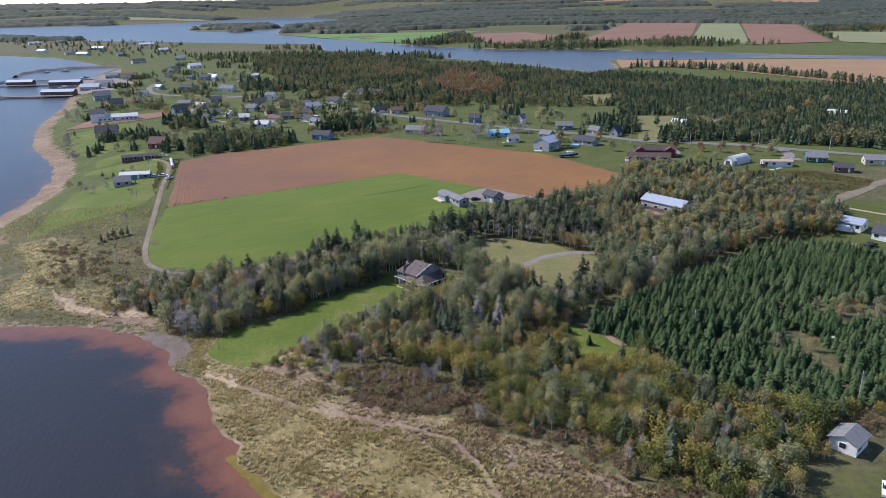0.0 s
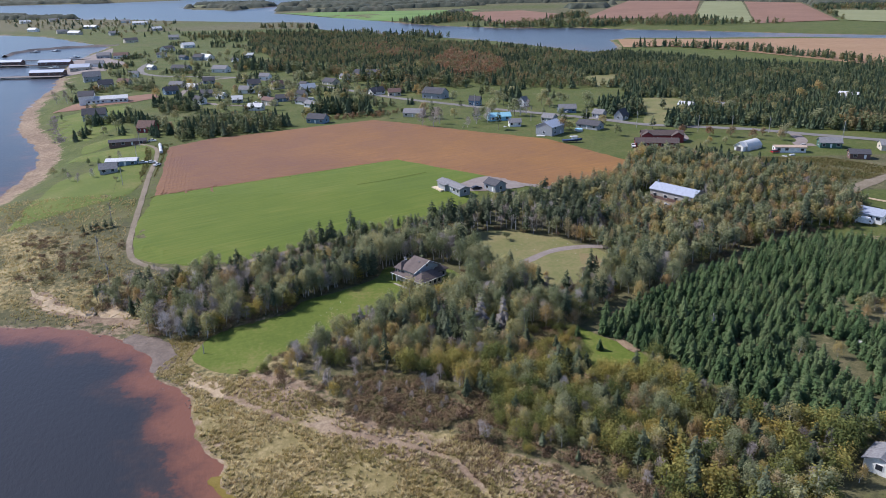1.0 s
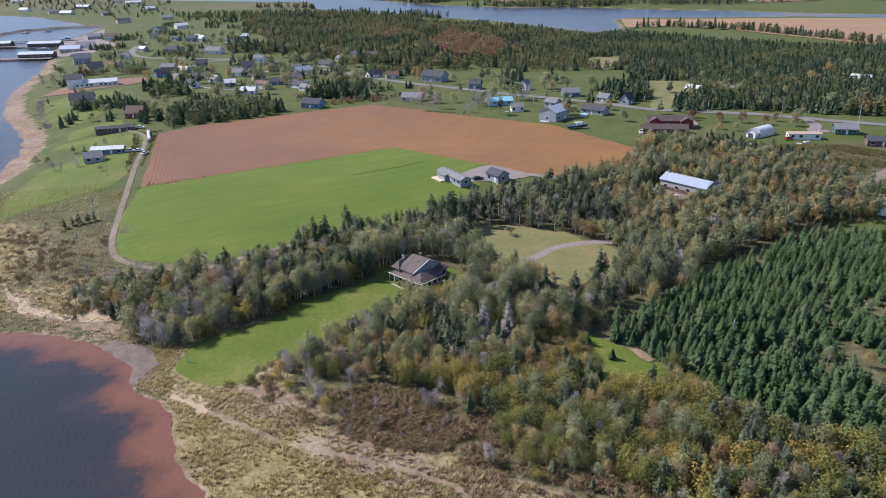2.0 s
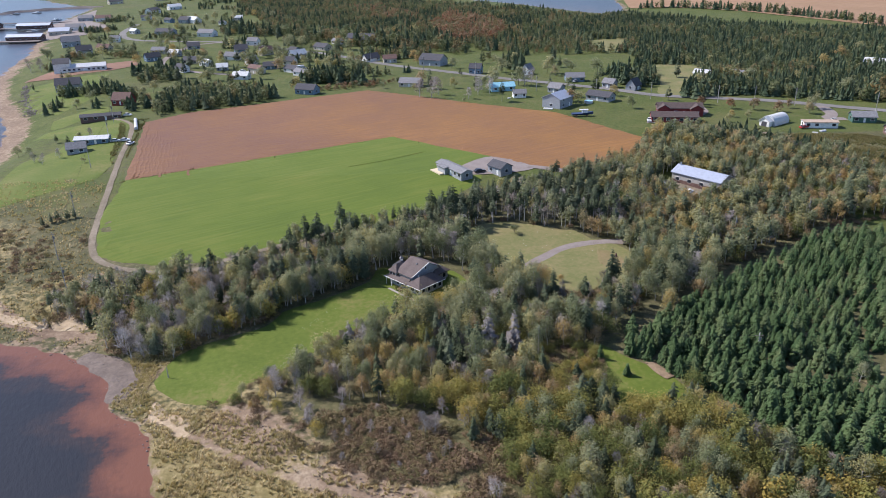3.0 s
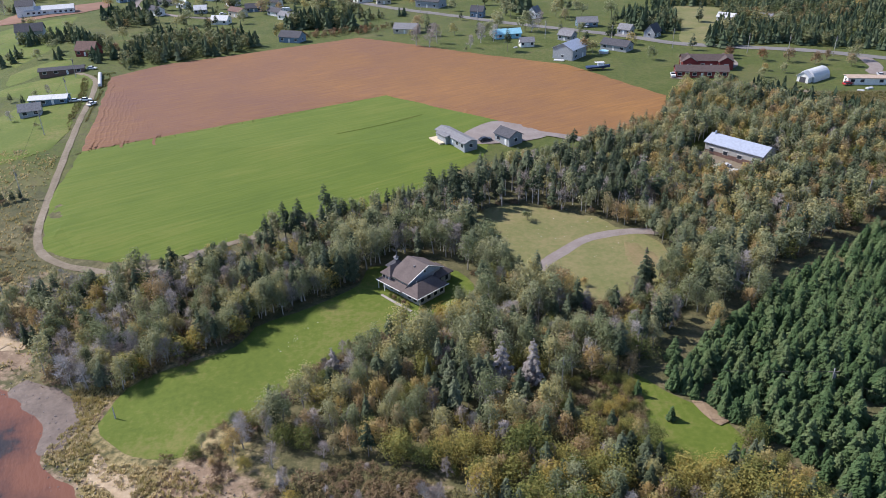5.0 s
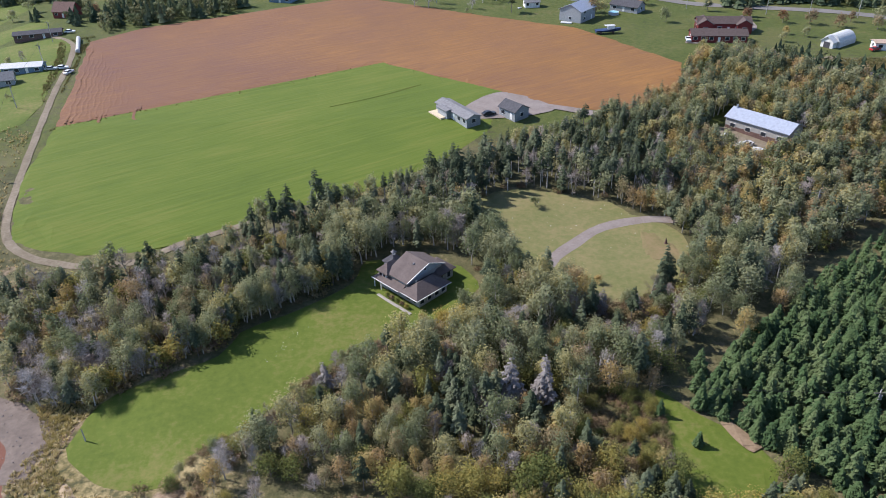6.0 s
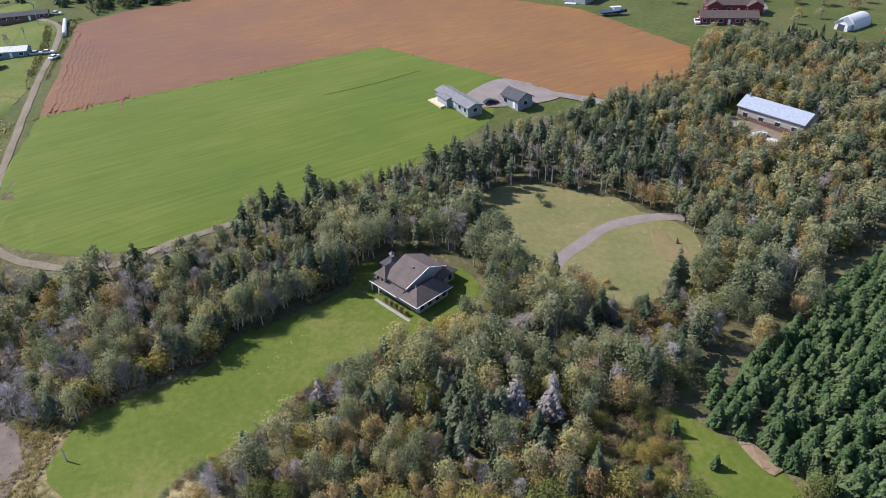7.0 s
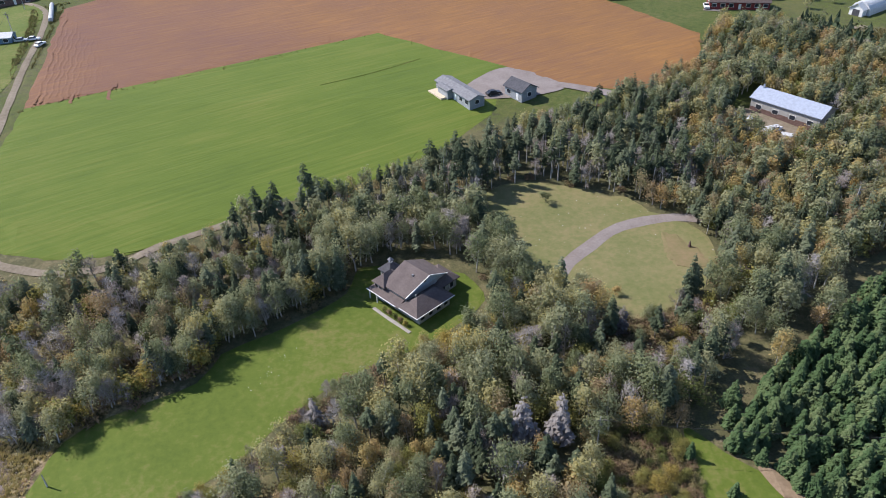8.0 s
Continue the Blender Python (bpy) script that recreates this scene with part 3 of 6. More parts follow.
drape("red_pool", [(-29, 133), (-24, 131), (-18, 127), (-22, 126), (-27, 130)], RED_MUD, "wet red mud pool in the marsh", 0.15, step=1.5, cell=2, wander=0.2, category="mud")
drape("bare_patch", [(48, 260), (53, 257), (55, 251), (53, 245), (48, 247), (46, 254)], surface("red_bare_soil", (0.13, 0.125, 0.05), (0.18, 0.145, 0.068), (0.23, 0.16, 0.09), 0.25, 1.2), "worn bare reddish soil in the clearing", 0.2, step=2, cell=3, category="earth")
ribbon("driveway", [(33, 337), (40, 334), (52, 327), (64, 322)], 4.0, GRAVEL_MAT, "grey gravel lane along the ploughed field", 0.42)
for k, (x, y, L, W, a, m) in enumerate(((-900, 2900, 220, 60, 10, FAR_PALE), (-300, 2600, 180, 50, -5, FAR_BROWN), (60, 2700, 200, 60, 5, FAR_PALE), (420, 2900, 220, 60, 0, FAR_BROWN), (900, 2900, 260, 70, -8, FAR_SOIL),
                                        (1300, 2700, 250, 70, 5, FAR_BROWN), (300, 3600, 300, 60, 0, FAR_PALE), (800, 3500, 300, 70, 4, FAR_BROWN), (1500, 3500, 350, 80, -5, FAR_PALE), (-400, 3300, 220, 50, 4, FAR_GREEN),
                                        (1200, 2150, 180, 60, 8, FAR_PALE), (1050, 1500, 130, 60, -30, FAR_GREEN), (2100, 4000, 400, 90, 0, FAR_BROWN), (-1400, 3900, 300, 60, 5, FAR_PALE), (1000, 4300, 400, 70, 0, FAR_BROWN))):
    c, q = math.cos(radians(a)), math.sin(radians(a))
    drape("far_farm_field", [(x + u * c - v * q, y + u * q + v * c) for u, v in ((-L, -W), (L * .9, -W), (L, W), (-L * .9, W))], m, "distant farm field between dark woods", 1.6, smooth=False, cell=150)


# trees
def tube(V, F, a, b, r0, r1, n=5):
    """A tapered limb from a to b."""
    a, b = Vector(a), Vector(b)
    t = (b - a).normalized()
    s = t.orthogonal().normalized()
    u = t.cross(s)
    k = len(V)
    for p, r in ((a, r0), (b, r1)):
        for i in range(n):
            w = 2 * math.pi * i / n
            V.append(tuple(p + (s * math.cos(w) + u * math.sin(w)) * r))
    for i in range(n):
        j = (i + 1) % n
        F.append((k + i, k + j, k + n + j, k + n + i))


def limb(V, F, rng, a, way, length, r, bends=3, n=4):
    """A limb of several bent segments; gives the points along it."""
    p, w, pts = Vector(a), Vector(way).normalized(), [Vector(a)]
    for i in range(bends):
        q = p + w * (length / bends)
        tube(V, F, p, q, r * (1 - i / bends * 0.8), r * (1 - (i + 1) / bends * 0.8), n)
        pts.append(q)
        p, w = q, (w + Vector((rng.uniform(-.3, .3), rng.uniform(-.3, .3), rng.uniform(-.05, .3)))).normalized()
    return pts


def spruce_crown(rng, h, r, base, whorl, per, thin=0.0, power=0.85, lite=False):
    """Whorls of drooping boughs, each with side sprays along it; the outline is uneven round the stem."""
    V, F = [], []
    z = base
    ph, lob = rng.random() * 6.28, rng.uniform(0.1, 0.26)
    while z < h * 0.985:
        u = (z - base) / (h - base)
        R = r * (1 - u) ** power * min(1.0, 0.6 + 1.8 * u) + 0.14
        n = max(4, int(per * (0.5 + 0.5 * (1 - u))))
        a0 = rng.random() * 6.28
        for i in range(n):
            if rng.random() < thin:
                continue
            a = a0 + 6.28 * i / n + rng.uniform(-0.3, 0.3)
            L = R * rng.uniform(0.68, 1.18) * (1 + lob * math.sin(2 * a + ph) + 0.5 * lob * math.sin(3 * a - ph + z))
            d, s = Vector((math.cos(a), math.sin(a), 0)), Vector((-math.sin(a), math.cos(a), 0))
            drop = L * rng.uniform(0.18, 0.42)
            o = Vector((0, 0, z + rng.uniform(-0.2, 0.2)))
            w = L * rng.uniform(0.3, 0.44) + 0.08

            def at(v):
                return o + d * L * v + Vector((0, 0, 0.1 - drop * v * v))

            for v, k in ((0.3, 1.0),) if lite else ((0.2, 0.85), (0.48, 1.0), (0.72, 0.7)):
                p, q, e = at(v - 0.16), at(v + (0.4 if lite else 0.2)), at(v + (0.25 if lite else 0.1))
                for side in (-1, 1):
                    j = len(V)
                    V += [tuple(p), tuple(e + s * side * w * k * rng.uniform(0.8, 1.2) - Vector((0, 0, (0.2 + 0.15 * rng.random()) * L))), tuple(q)]
                    F.append((j, j + 1, j + 2) if side > 0 else (j, j + 2, j + 1))
            j = len(V)
            V += [tuple(at(0.7) + s * w * 0.4), tuple(at(1.0)), tuple(at(0.7) - s * w * 0.4)]
            F.append((j, j + 2, j + 1))
        z += whorl * rng.uniform(0.8, 1.2) * (0.7 + 0.5 * (1 - u))
    return V, F


def leaf_cluster(V, F, rng, c, rad, n, size, flat=0.8):
    for _ in range(n):
        q = Vector((rng.gauss(0, 0.52), rng.gauss(0, 0.52), rng.gauss(0, 0.55)))
        if q.length > 1.5:
            q = q.normalized() * 1.2
        p = Vector(c) + Vector((q.x * rad, q.y * rad, q.z * rad * flat))
        nn = (q * 1.1 + Vector((rng.uniform(-.7, .7), rng.uniform(-.7, .7), rng.uniform(-.2, 1.1)))).normalized()
        a = nn.orthogonal().normalized()
        a = Matrix.Rotation(rng.random() * 6.28, 3, nn) @ a
        b = nn.cross(a)
        s = size * rng.uniform(0.6, 1.3)
        k = len(V)
        V += [tuple(p + a * s * 0.62), tuple(p - a * s * 0.4 + b * s * 0.5), tuple(p - a * s * 0.4 - b * s * 0.5)]
        F.append((k, k + 1, k + 2))


def broadleaf(rng, h, r, clusters, per, leaf, leaf_from=0.4, bare=False):
    """Trunk with limbs, and a crown of leaf clumps at the limbs' ends."""
    TV, TF, CV, CF = [], [], [], []
    lean = Vector((rng.uniform(-.08, .08), rng.uniform(-.08, .08), 1))
    pts = limb(TV, TF, rng, (0, 0, -0.3), lean, h * 0.88, 0.018 * h, 4, 6)
    ends = [pts[-1]]
    for i in range(clusters):
        u = leaf_from + (0.95 - leaf_from) * (i + rng.random()) / clusters
        j = min(int(u * 4), 3)
        o = pts[j].lerp(pts[j + 1], u * 4 - j)
        a = i * 2.4 + rng.uniform(-.4, .4)
        out = r * (1.05 - 0.75 * max(0, u - 0.45) / 0.55) * rng.uniform(0.65, 1.1)
        e = limb(TV, TF, rng, o, (math.cos(a), math.sin(a), rng.uniform(0.5, 1.1)), out, 0.008 * h * (1.2 - u), 2, 3)
        ends.append(e[-1])
    for e in ends:
        if bare:
            for _ in range(per):
                w = Vector((rng.uniform(-1, 1), rng.uniform(-1, 1), rng.uniform(-0.2, 1.0))).normalized()
                p = e + Vector((rng.uniform(-.7, .7), rng.uniform(-.7, .7), rng.uniform(-1.0, .5))) * r * 0.35
                s = w.orthogonal().normalized() * 0.035
                L = rng.uniform(0.5, 1.3) * leaf
                k = len(CV)
                CV += [tuple(p - s), tuple(p + s), tuple(p + w * L)]
                CF.append((k, k + 1, k + 2))
        else:
            leaf_cluster(CV, CF, rng, e, r * rng.uniform(0.36, 0.66), per, leaf, 1.25)
    return TV, TF, CV, CF


def trunk_only(rng, h, top=0.9):
    V, F = [], []
    tube(V, F, (0, 0, -0.3), (0, 0, h * 0.5), 0.016 * h, 0.011 * h, 6)
    tube(V, F, (0, 0, h * 0.5), (0, 0, h * top), 0.011 * h, 0.002 * h, 6)
    return V, F


def tree_kind(name, label, category, group, crown_mat, bark, makers, light):
    """Templates of a kind of tree: (trunk mesh, crown mesh) pairs."""
    out = []
    for (TV, TF, CV, CF) in makers:
        out.append((mesh_of("trunk", TV, TF, bark), mesh_of("crown", CV, CF, crown_mat), (TV, TF, CV, CF)))
    return dict(name=name, label=label, category=category, group=group, crown=crown_mat, bark=bark, kinds=out, light=light, spots=[])


def spruce_maker(seed, h, r, base, whorl, per, thin=0.0, power=0.85, lite=False):
    rng = random.Random(seed)
    TV, TF = trunk_only(rng, h)
    return (TV, TF, *spruce_crown(rng, h, r, base, whorl, per, thin, power, lite))


def leaf_maker(seed, *a, **k):
    return broadleaf(random.Random(seed), *a, **k)


def light_leaf(seed, h, *a, **k):
    """A cheaper form: the trunk alone under the same crown."""
    CV, CF = broadleaf(random.Random(seed), h, *a, **k)[2:]
    TV, TF = [], []
    tube(TV, TF, (0, 0, -0.3), (0, 0, h * 0.8), 0.016 * h, 0.006 * h, 4)
    return TV, TF, CV, CF


def shrub_maker(seed, h, r, n, leaf):
    rng = random.Random(seed)
    TV, TF, CV, CF = [], [], [], []
    for i in range(6):
        a = i * 1.05 + rng.random() * 0.5
        e = limb(TV, TF, rng, (0, 0, -0.1), (math.cos(a) * 0.7, math.sin(a) * 0.7, 1), h * 0.8, 0.03, 2, 3)
        leaf_cluster(CV, CF, rng, (e[-1].x * r, e[-1].y * r, e[-1].z * 0.75), r * 0.55, n, leaf, 0.7)
    return TV, TF, CV, CF


KINDS = {
    "spruce": tree_kind("spruce_tree", "tall dark green spruce with a bare lower trunk", "tree", "spruces in the wood", SPRUCE, BARK,
                        [spruce_maker(10 + i, 9.6, (2.0, 2.5, 2.2, 1.8, 2.4, 2.1)[i], (1.2, 2.2, 3.6, 4.8, 1.6, 4.0)[i], 0.46, 9, 0.16 + 0.08 * (i % 3), (0.85, 0.72, 0.9, 0.78, 0.92, 0.75)[i]) for i in range(6)],
                        [spruce_maker(10 + i, 9.6, 2.1 + 0.2 * (i % 2), 1.8 + 1.2 * (i % 3), 0.52, 8, 0.12, 0.7, lite=True) for i in range(4)]),
    "tall": tree_kind("tall_spruce", "tall thin spruce with a long bare grey trunk", "tree", "tall bare-stemmed spruces", SPRUCE, PALE_BARK,
                      [spruce_maker(170 + i, 10.6, 1.5 + 0.15 * i, 4.6 + 0.5 * i, 0.5, 8, 0.28, 0.7) for i in range(4)],
                      [spruce_maker(170 + i, 10.6, 1.6, 5.0, 0.55, 8, 0.2, 0.7, lite=True) for i in range(3)]),
    "planted": tree_kind("young_spruce", "dense bushy young green spruce in a plantation", "tree", "planted young spruces", PLANTED, BARK,
                         [spruce_maker(30 + i, 5.4, 1.8 + 0.1 * i, 0.15, 0.36, 11, 0.05, 0.86) for i in range(4)],
                         [spruce_maker(30 + i, 5.4, 1.8 + 0.1 * i, 0.15, 0.4, 10, 0.03, 0.86, True) for i in range(5)]),
    "leaf": tree_kind("poplar_tree", "tall broadleaf tree with grey-green leaves", "tree", "green broadleaf trees in the wood", LEAVES, PALE_BARK,
                      [leaf_maker(50 + i, 9.4, 2.0 + 0.12 * i, 18, 66, 0.3, 0.28) for i in range(6)], [light_leaf(50 + i, 9.2, 2.1, 15, 28, 0.5, 0.3) for i in range(4)]),
    "autumn": tree_kind("autumn_tree", "broadleaf tree with yellow and tan autumn leaves", "tree", "autumn trees in the wood", AUTUMN, PALE_BARK,
                        [leaf_maker(70 + i, 7.4, 1.75 + 0.12 * i, 16, 58, 0.28, 0.22) for i in range(5)], [light_leaf(70 + i, 7.4, 1.85, 13, 32, 0.43, 0.22) for i in range(4)]),
    "bush": tree_kind("bushy_tree", "bushy yellow-green broadleaf tree leafy to the ground", "tree", "bushy trees above the marsh", BUSHY, BARK,
                      [leaf_maker(150 + i, 5.6, 2.3 + 0.15 * i, 20, 66, 0.27, 0.08) for i in range(5)], [light_leaf(150 + i, 5.6, 2.3, 14, 32, 0.42, 0.08) for i in range(4)]),
    "bare": tree_kind("bare_tree", "leafless grey tree with fine twigs", "tree", "bare grey trees in the wood", TWIGS, PALE_BARK,
                      [leaf_maker(90 + i, 8.0, 1.9, 18, 36, 0.9, 0.15, True) for i in range(5)], [leaf_maker(90 + i, 8.0, 1.9, 12, 28, 1.0, 0.15, True) for i in range(2)]),
    "shrub": tree_kind("shrub", "low brown and olive leafy shrub", "shrub", "shrubs at the wood's edge", BRUSH, BARK,
                       [shrub_maker(110 + i, 1.6, 1.25, 60, 0.22) for i in range(4)], [shrub_maker(110 + i, 1.6, 1.25, 46, 0.23) for i in range(3)]),
    "snag": tree_kind("dead_spruce", "dead silver-grey spruce with bare drooping boughs", "tree", "dead grey spruces", GREY_SPRUCE, PALE_BARK,
                      [spruce_maker(130 + i, 7.5, 2.0, 0.8, 0.42, 9, 0.45, 0.75) for i in range(3)], []),
}
FAR_KINDS = {}


def far_spruce(seed, h, r):
    rng = random.Random(seed)
    V, F = [], []
    for i in range(4):
        z0, R = h * (0.1 + 0.22 * i), r * (1 - 0.22 * i)
        n = 7 - i
        a0 = rng.random() * 6.28
        for k in range(n):
            a, b = a0 + 6.28 * k / n, a0 + 6.28 * (k + 1.25) / n
            L = R * rng.uniform(0.7, 1.2)
            j = len(V)
            V += [(0, 0, z0 + h * rng.uniform(0.26, 0.36)), (math.cos(a) * L, math.sin(a) * L, z0 - 0.3 * rng.random()), (math.cos(b) * L, math.sin(b) * L, z0 + 0.4 * rng.random())]
            F.append((j, j + 1, j + 2))
    return V, F


def far_leaf(seed, h, r):
    rng = random.Random(seed)
    V, F = [], []
    tube(V, F, (0, 0, -0.3), (0, 0, h * 0.5), 0.15, 0.1, 3)
    for i in range(6):
        a = i * 2.4
        leaf_cluster(V, F, rng, (math.cos(a) * r * 0.5, math.sin(a) * r * 0.5, h * (0.28 + 0.1 * i)), r * 0.62, 13, 1.15, 0.9)
    return V, F


FAR_KINDS["spruce"] = (FAR_SPRUCE, [far_spruce(200 + i, (9.0, 10.0, 8.0)[i], (3.0, 2.7, 3.3)[i]) for i in range(3)])
FAR_KINDS["leaf"] = (FAR_LEAVES, [far_leaf(210 + i, 9.0, 2.6) for i in range(3)])
FAR_KINDS["autumn"] = (FAR_AUTUMN, [far_leaf(220 + i, 8.0, 2.6) for i in range(3)])
FAR_KINDS["russet"] = (RUSSET, [far_leaf(230 + i, 8.5, 2.8) for i in range(3)])


def scatter(poly, gap, rng, avoid=(), clear=0.5, edge=0.0):
    """Uneven spots inside a piece of the plan, keeping off the others."""
    lo = np.min(poly, 0)
    hi = np.max(poly, 0)
    P = []
    y = lo[1]
    while y < hi[1]:
        x = lo[0] + (gap * 0.5 if int((y - lo[1]) / gap) % 2 else 0)
        while x < hi[0]:
            P.append((x + rng.uniform(-.45, .45) * gap, y + rng.uniform(-.45, .45) * gap))
            x += gap
        y += gap * 0.87
    P = np.array(P)
    ok = sdist(poly, P[:, 0], P[:, 1]) > edge
    for q in avoid:
        ok &= sdist(q, P[:, 0], P[:, 1]) < -clear
    return P[ok]


def stuff(name, mat, items, label, category="tree"):
    """One mesh of many trees: items of (verts, faces, x, y, z, turn, scale, tint)."""
    Vs, Fs, tints, k = [], [], [], 0
    cache = {}
    for V, F, x, y, z, turn, sc, tint in items:
        key = id(V)
        if key not in cache:
            cache[key] = (np.array(V), np.array([f if len(f) == 4 else (*f, -1) for f in F]))
        A, B = cache[key]
        c, s = math.cos(turn) * sc, math.sin(turn) * sc
        Vs.append(np.stack([A[:, 0] * c - A[:, 1] * s + x, A[:, 0] * s + A[:, 1] * c + y, A[:, 2] * sc + z], 1))
        Fs.append(np.where(B >= 0, B + k, -1))
        tints.append(np.full(len(A), tint, np.float32))
        k += len(A)
    if not Vs:
        return None
    V, F = np.concatenate(Vs), np.concatenate(Fs)
    me = bpy.data.meshes.new(name)
    size = np.where(F[:, 3] >= 0, 4, 3)
    loops = F[F >= 0]
    me.vertices.add(len(V))
    me.vertices.foreach_set("co", V.astype(np.float32).ravel())
    me.loops.add(len(loops))
    me.loops.foreach_set("vertex_index", loops.astype(np.int32))
    me.polygons.add(len(F))
    me.polygons.foreach_set("loop_start", np.concatenate([[0], np.cumsum(size)[:-1]]).astype(np.int32))
    me.update(calc_edges=True)
    me.materials.append(mat)
    me.attributes.new("tint", "FLOAT", "POINT").data.foreach_set("value", np.concatenate(tints))
    return tagged(new(name, me), label, category, kind="stuff")


def plant(kind, x, y, sc=1.0, rng=random):
    KINDS[kind]["spots"].append((x, y, sc * rng.uniform(0.8, 1.2), rng.random() * 6.28, rng.randrange(1000)))


WOOD = [(-112, 224), (-100, 226), (-88, 212), (-74, 204), (-66, 207), (-58, 207), (-50, 186), (-42, 181), (-28, 171), (-18, 163), (-4, 160), (8, 160), (13, 148),
        (31, 141), (38, 130), (50, 120), (60, 110), (72, 118), (84, 134), (96, 146), (108, 150), (100, 160), (68, 163), (60, 175), (75, 238), (100, 256), (128, 275), (158, 280), (170, 300), (160, 335),
        (135, 352), (122, 384), (98, 380), (84, 352), (66, 332), (44, 318), (20, 306), (4, 292), (-24, 278), (-46, 266), (-64, 254), (-84, 244), (-100, 246), (-112, 240)]
HOUSE_LOT = [(-22.2, 239.3), (-12, 227), (-7.5, 223.5), (0.5, 224), (6, 230), (8, 241), (2, 249), (-2.6, 254), (-14, 254)]
TRACK_LOT = [(-120, 262), (-110, 250), (-83, 248), (-70, 250), (-62, 257), (-40, 272), (-36, 280), (-70, 262), (-110, 268)]
LOW_BRUSH = [(22, 202), (33, 203), (38, 197), (37, 188), (30, 184), (20, 190)]
THIN_BELT = [(24, 231), (36, 230), (50, 237), (57, 232), (50, 222), (36, 213), (27, 219)]
SNAGS = ((10, 201, 1.25), (16, 201, 1.3), (31.5, 226.5, 0.95), (-30, 177, 0.5), (15, 154, 0.65), (-28, 199, 0.7), (-19, 190, 0.7), (-24, 206, 0.9))
rng = random.Random(5)
BARN_LOT = [(84, 318), (92, 324), (110, 304), (100, 296)]
THICKET = [(-27, 178), (-24, 168), (-19, 160), (-10, 156), (-1, 156), (4, 164), (1, 173), (-8, 179), (-20, 183)]
COTTAGE_LOT = [(80, 138), (87, 131), (95, 139), (88, 147)]
AVOID = (LAWN, CLEARING, GLADE, PLANTATION, BARN_YARD, BARN_LOT, COTTAGE_LOT, COTTAGE_YARD, GREEN_FIELD, BROWN_FIELD, HOUSE_LOT, TRACK_LOT, GRASS_STRIP)
MIX = {"south": ("bush",) * 11 + ("autumn",) * 3 + ("leaf",) * 2 + ("spruce",) * 5 + ("bare",) * 2,
       "pines": ("bare",) * 3 + ("tall",) * 7 + ("spruce",) * 2 + ("leaf",),
       "inland": ("spruce",) * 4 + ("leaf",) * 5 + ("autumn",) * 7 + ("bush",) * 2 + ("bare",),
       "field_edge": ("spruce",) * 5 + ("tall",) * 3 + ("leaf",) * 5 + ("bare",) * 3 + ("autumn",),
       "shore_band": ("spruce",) * 4 + ("leaf",) * 8 + ("bare",) * 7 + ("bush",) * 3 + ("autumn",) * 2 + ("shrub",) * 3,
       "poplars": ("leaf",) * 9 + ("bare",) * 2 + ("spruce",),
       "middle": ("spruce",) * 4 + ("leaf",) * 9 + ("autumn",) * 4 + ("bare",) * 3 + ("bush",) * 2}
for x, y in scatter(WOOD, 3.1, rng, AVOID, 0.8, 0.3):
    q, w = np.array(x), np.array(y)
    rim = float(sdist(WOOD, q, w))
    if float(sdist(THICKET, q, w)) > -1:
        continue
    if any(abs(x - a) < 2.4 and -5.5 < y - b < 2.0 for a, b, _ in SNAGS[:3]):
        continue
    if float(sdist(LAWN, q, w)) > -6 and x < 2 and y < 197 + 0.61 * (x + 66):
        kind = rng.choice(("shrub", "shrub", "shrub", "bush", "bush", "bare", "leaf"))
        plant(kind, x, y, {"shrub": 1.3, "bush": 0.45, "bare": 0.55, "leaf": 0.5}[kind], rng)
        continue
    if float(sdist(LOW_BRUSH, q, w)) > 0:
        plant(rng.choice(("shrub", "shrub", "bush")), x, y, rng.uniform(0.35, 0.6), rng)
        continue
    if float(sdist(THIN_BELT, q, w)) > 0:
        kind = rng.choice(("shrub", "shrub", "bush", "bush", "spruce", "bare", "leaf"))
        plant(kind, x, y, {"shrub": 1.6, "bush": 0.62, "spruce": 0.8, "bare": 0.7, "leaf": 0.6}[kind], rng)
        continue
    clump = float(ripple(q, w, 7.0)) + 0.6 * float(ripple(q, w, 3.1, 1.2))
    sc = 0.95 + 0.12 * clump
    if -50 < x < -24 and y < 187 and rng.random() < 0.6:
        continue
    if x < 2 and y < 178 and x > -50:
        kind = rng.choice(("shrub", "shrub", "shrub", "bush", "bare"))
        sc = {"shrub": 1.3, "bush": 0.5, "bare": 0.6}[kind]
    elif y < 184 and x > -50:
        kind = rng.choice(MIX["south"])
        sc *= min(1.0, 0.45 + rim / 16) * (1.1 if kind == "bush" else 0.85)
        if rim < 5 and rng.random() < 0.5:
            kind, sc = "shrub", 1.5
    elif -26 < x < 12 and 240 < y < 270:
        kind = rng.choice(MIX["poplars"])
        sc *= 1.05
    elif 274 < y < 298 and -5 < x < 60:
        kind = rng.choice(MIX["pines"])
    elif x > 62 and y > 262:
        kind = rng.choice(MIX["inland"])
        sc *= 0.95
    elif y > 288 or (x < 10 and y > 258):
        kind = rng.choice(MIX["field_edge"])
        sc *= 0.98 if kind in ("spruce", "tall") else 0.92
    elif x < -22:
        kind = rng.choice(MIX["shore_band"] + (("bare",) * 6 if x < -62 else ()))
        sc *= 0.92 * min(1.0, 0.55 + (x + 112) / 50)
    else:
        kind = rng.choice(MIX["middle"] + (("autumn",) * 7 if y < 202 else ()))
        sc *= 0.86 if y < 205 else 1.0
    if clump > 0.75 and kind in ("autumn", "bush") and y > 184:
        kind = "spruce"
    if kind == "shrub" and sc < 1.2:
        sc = 1.7
    plant(kind, x, y, sc, rng)
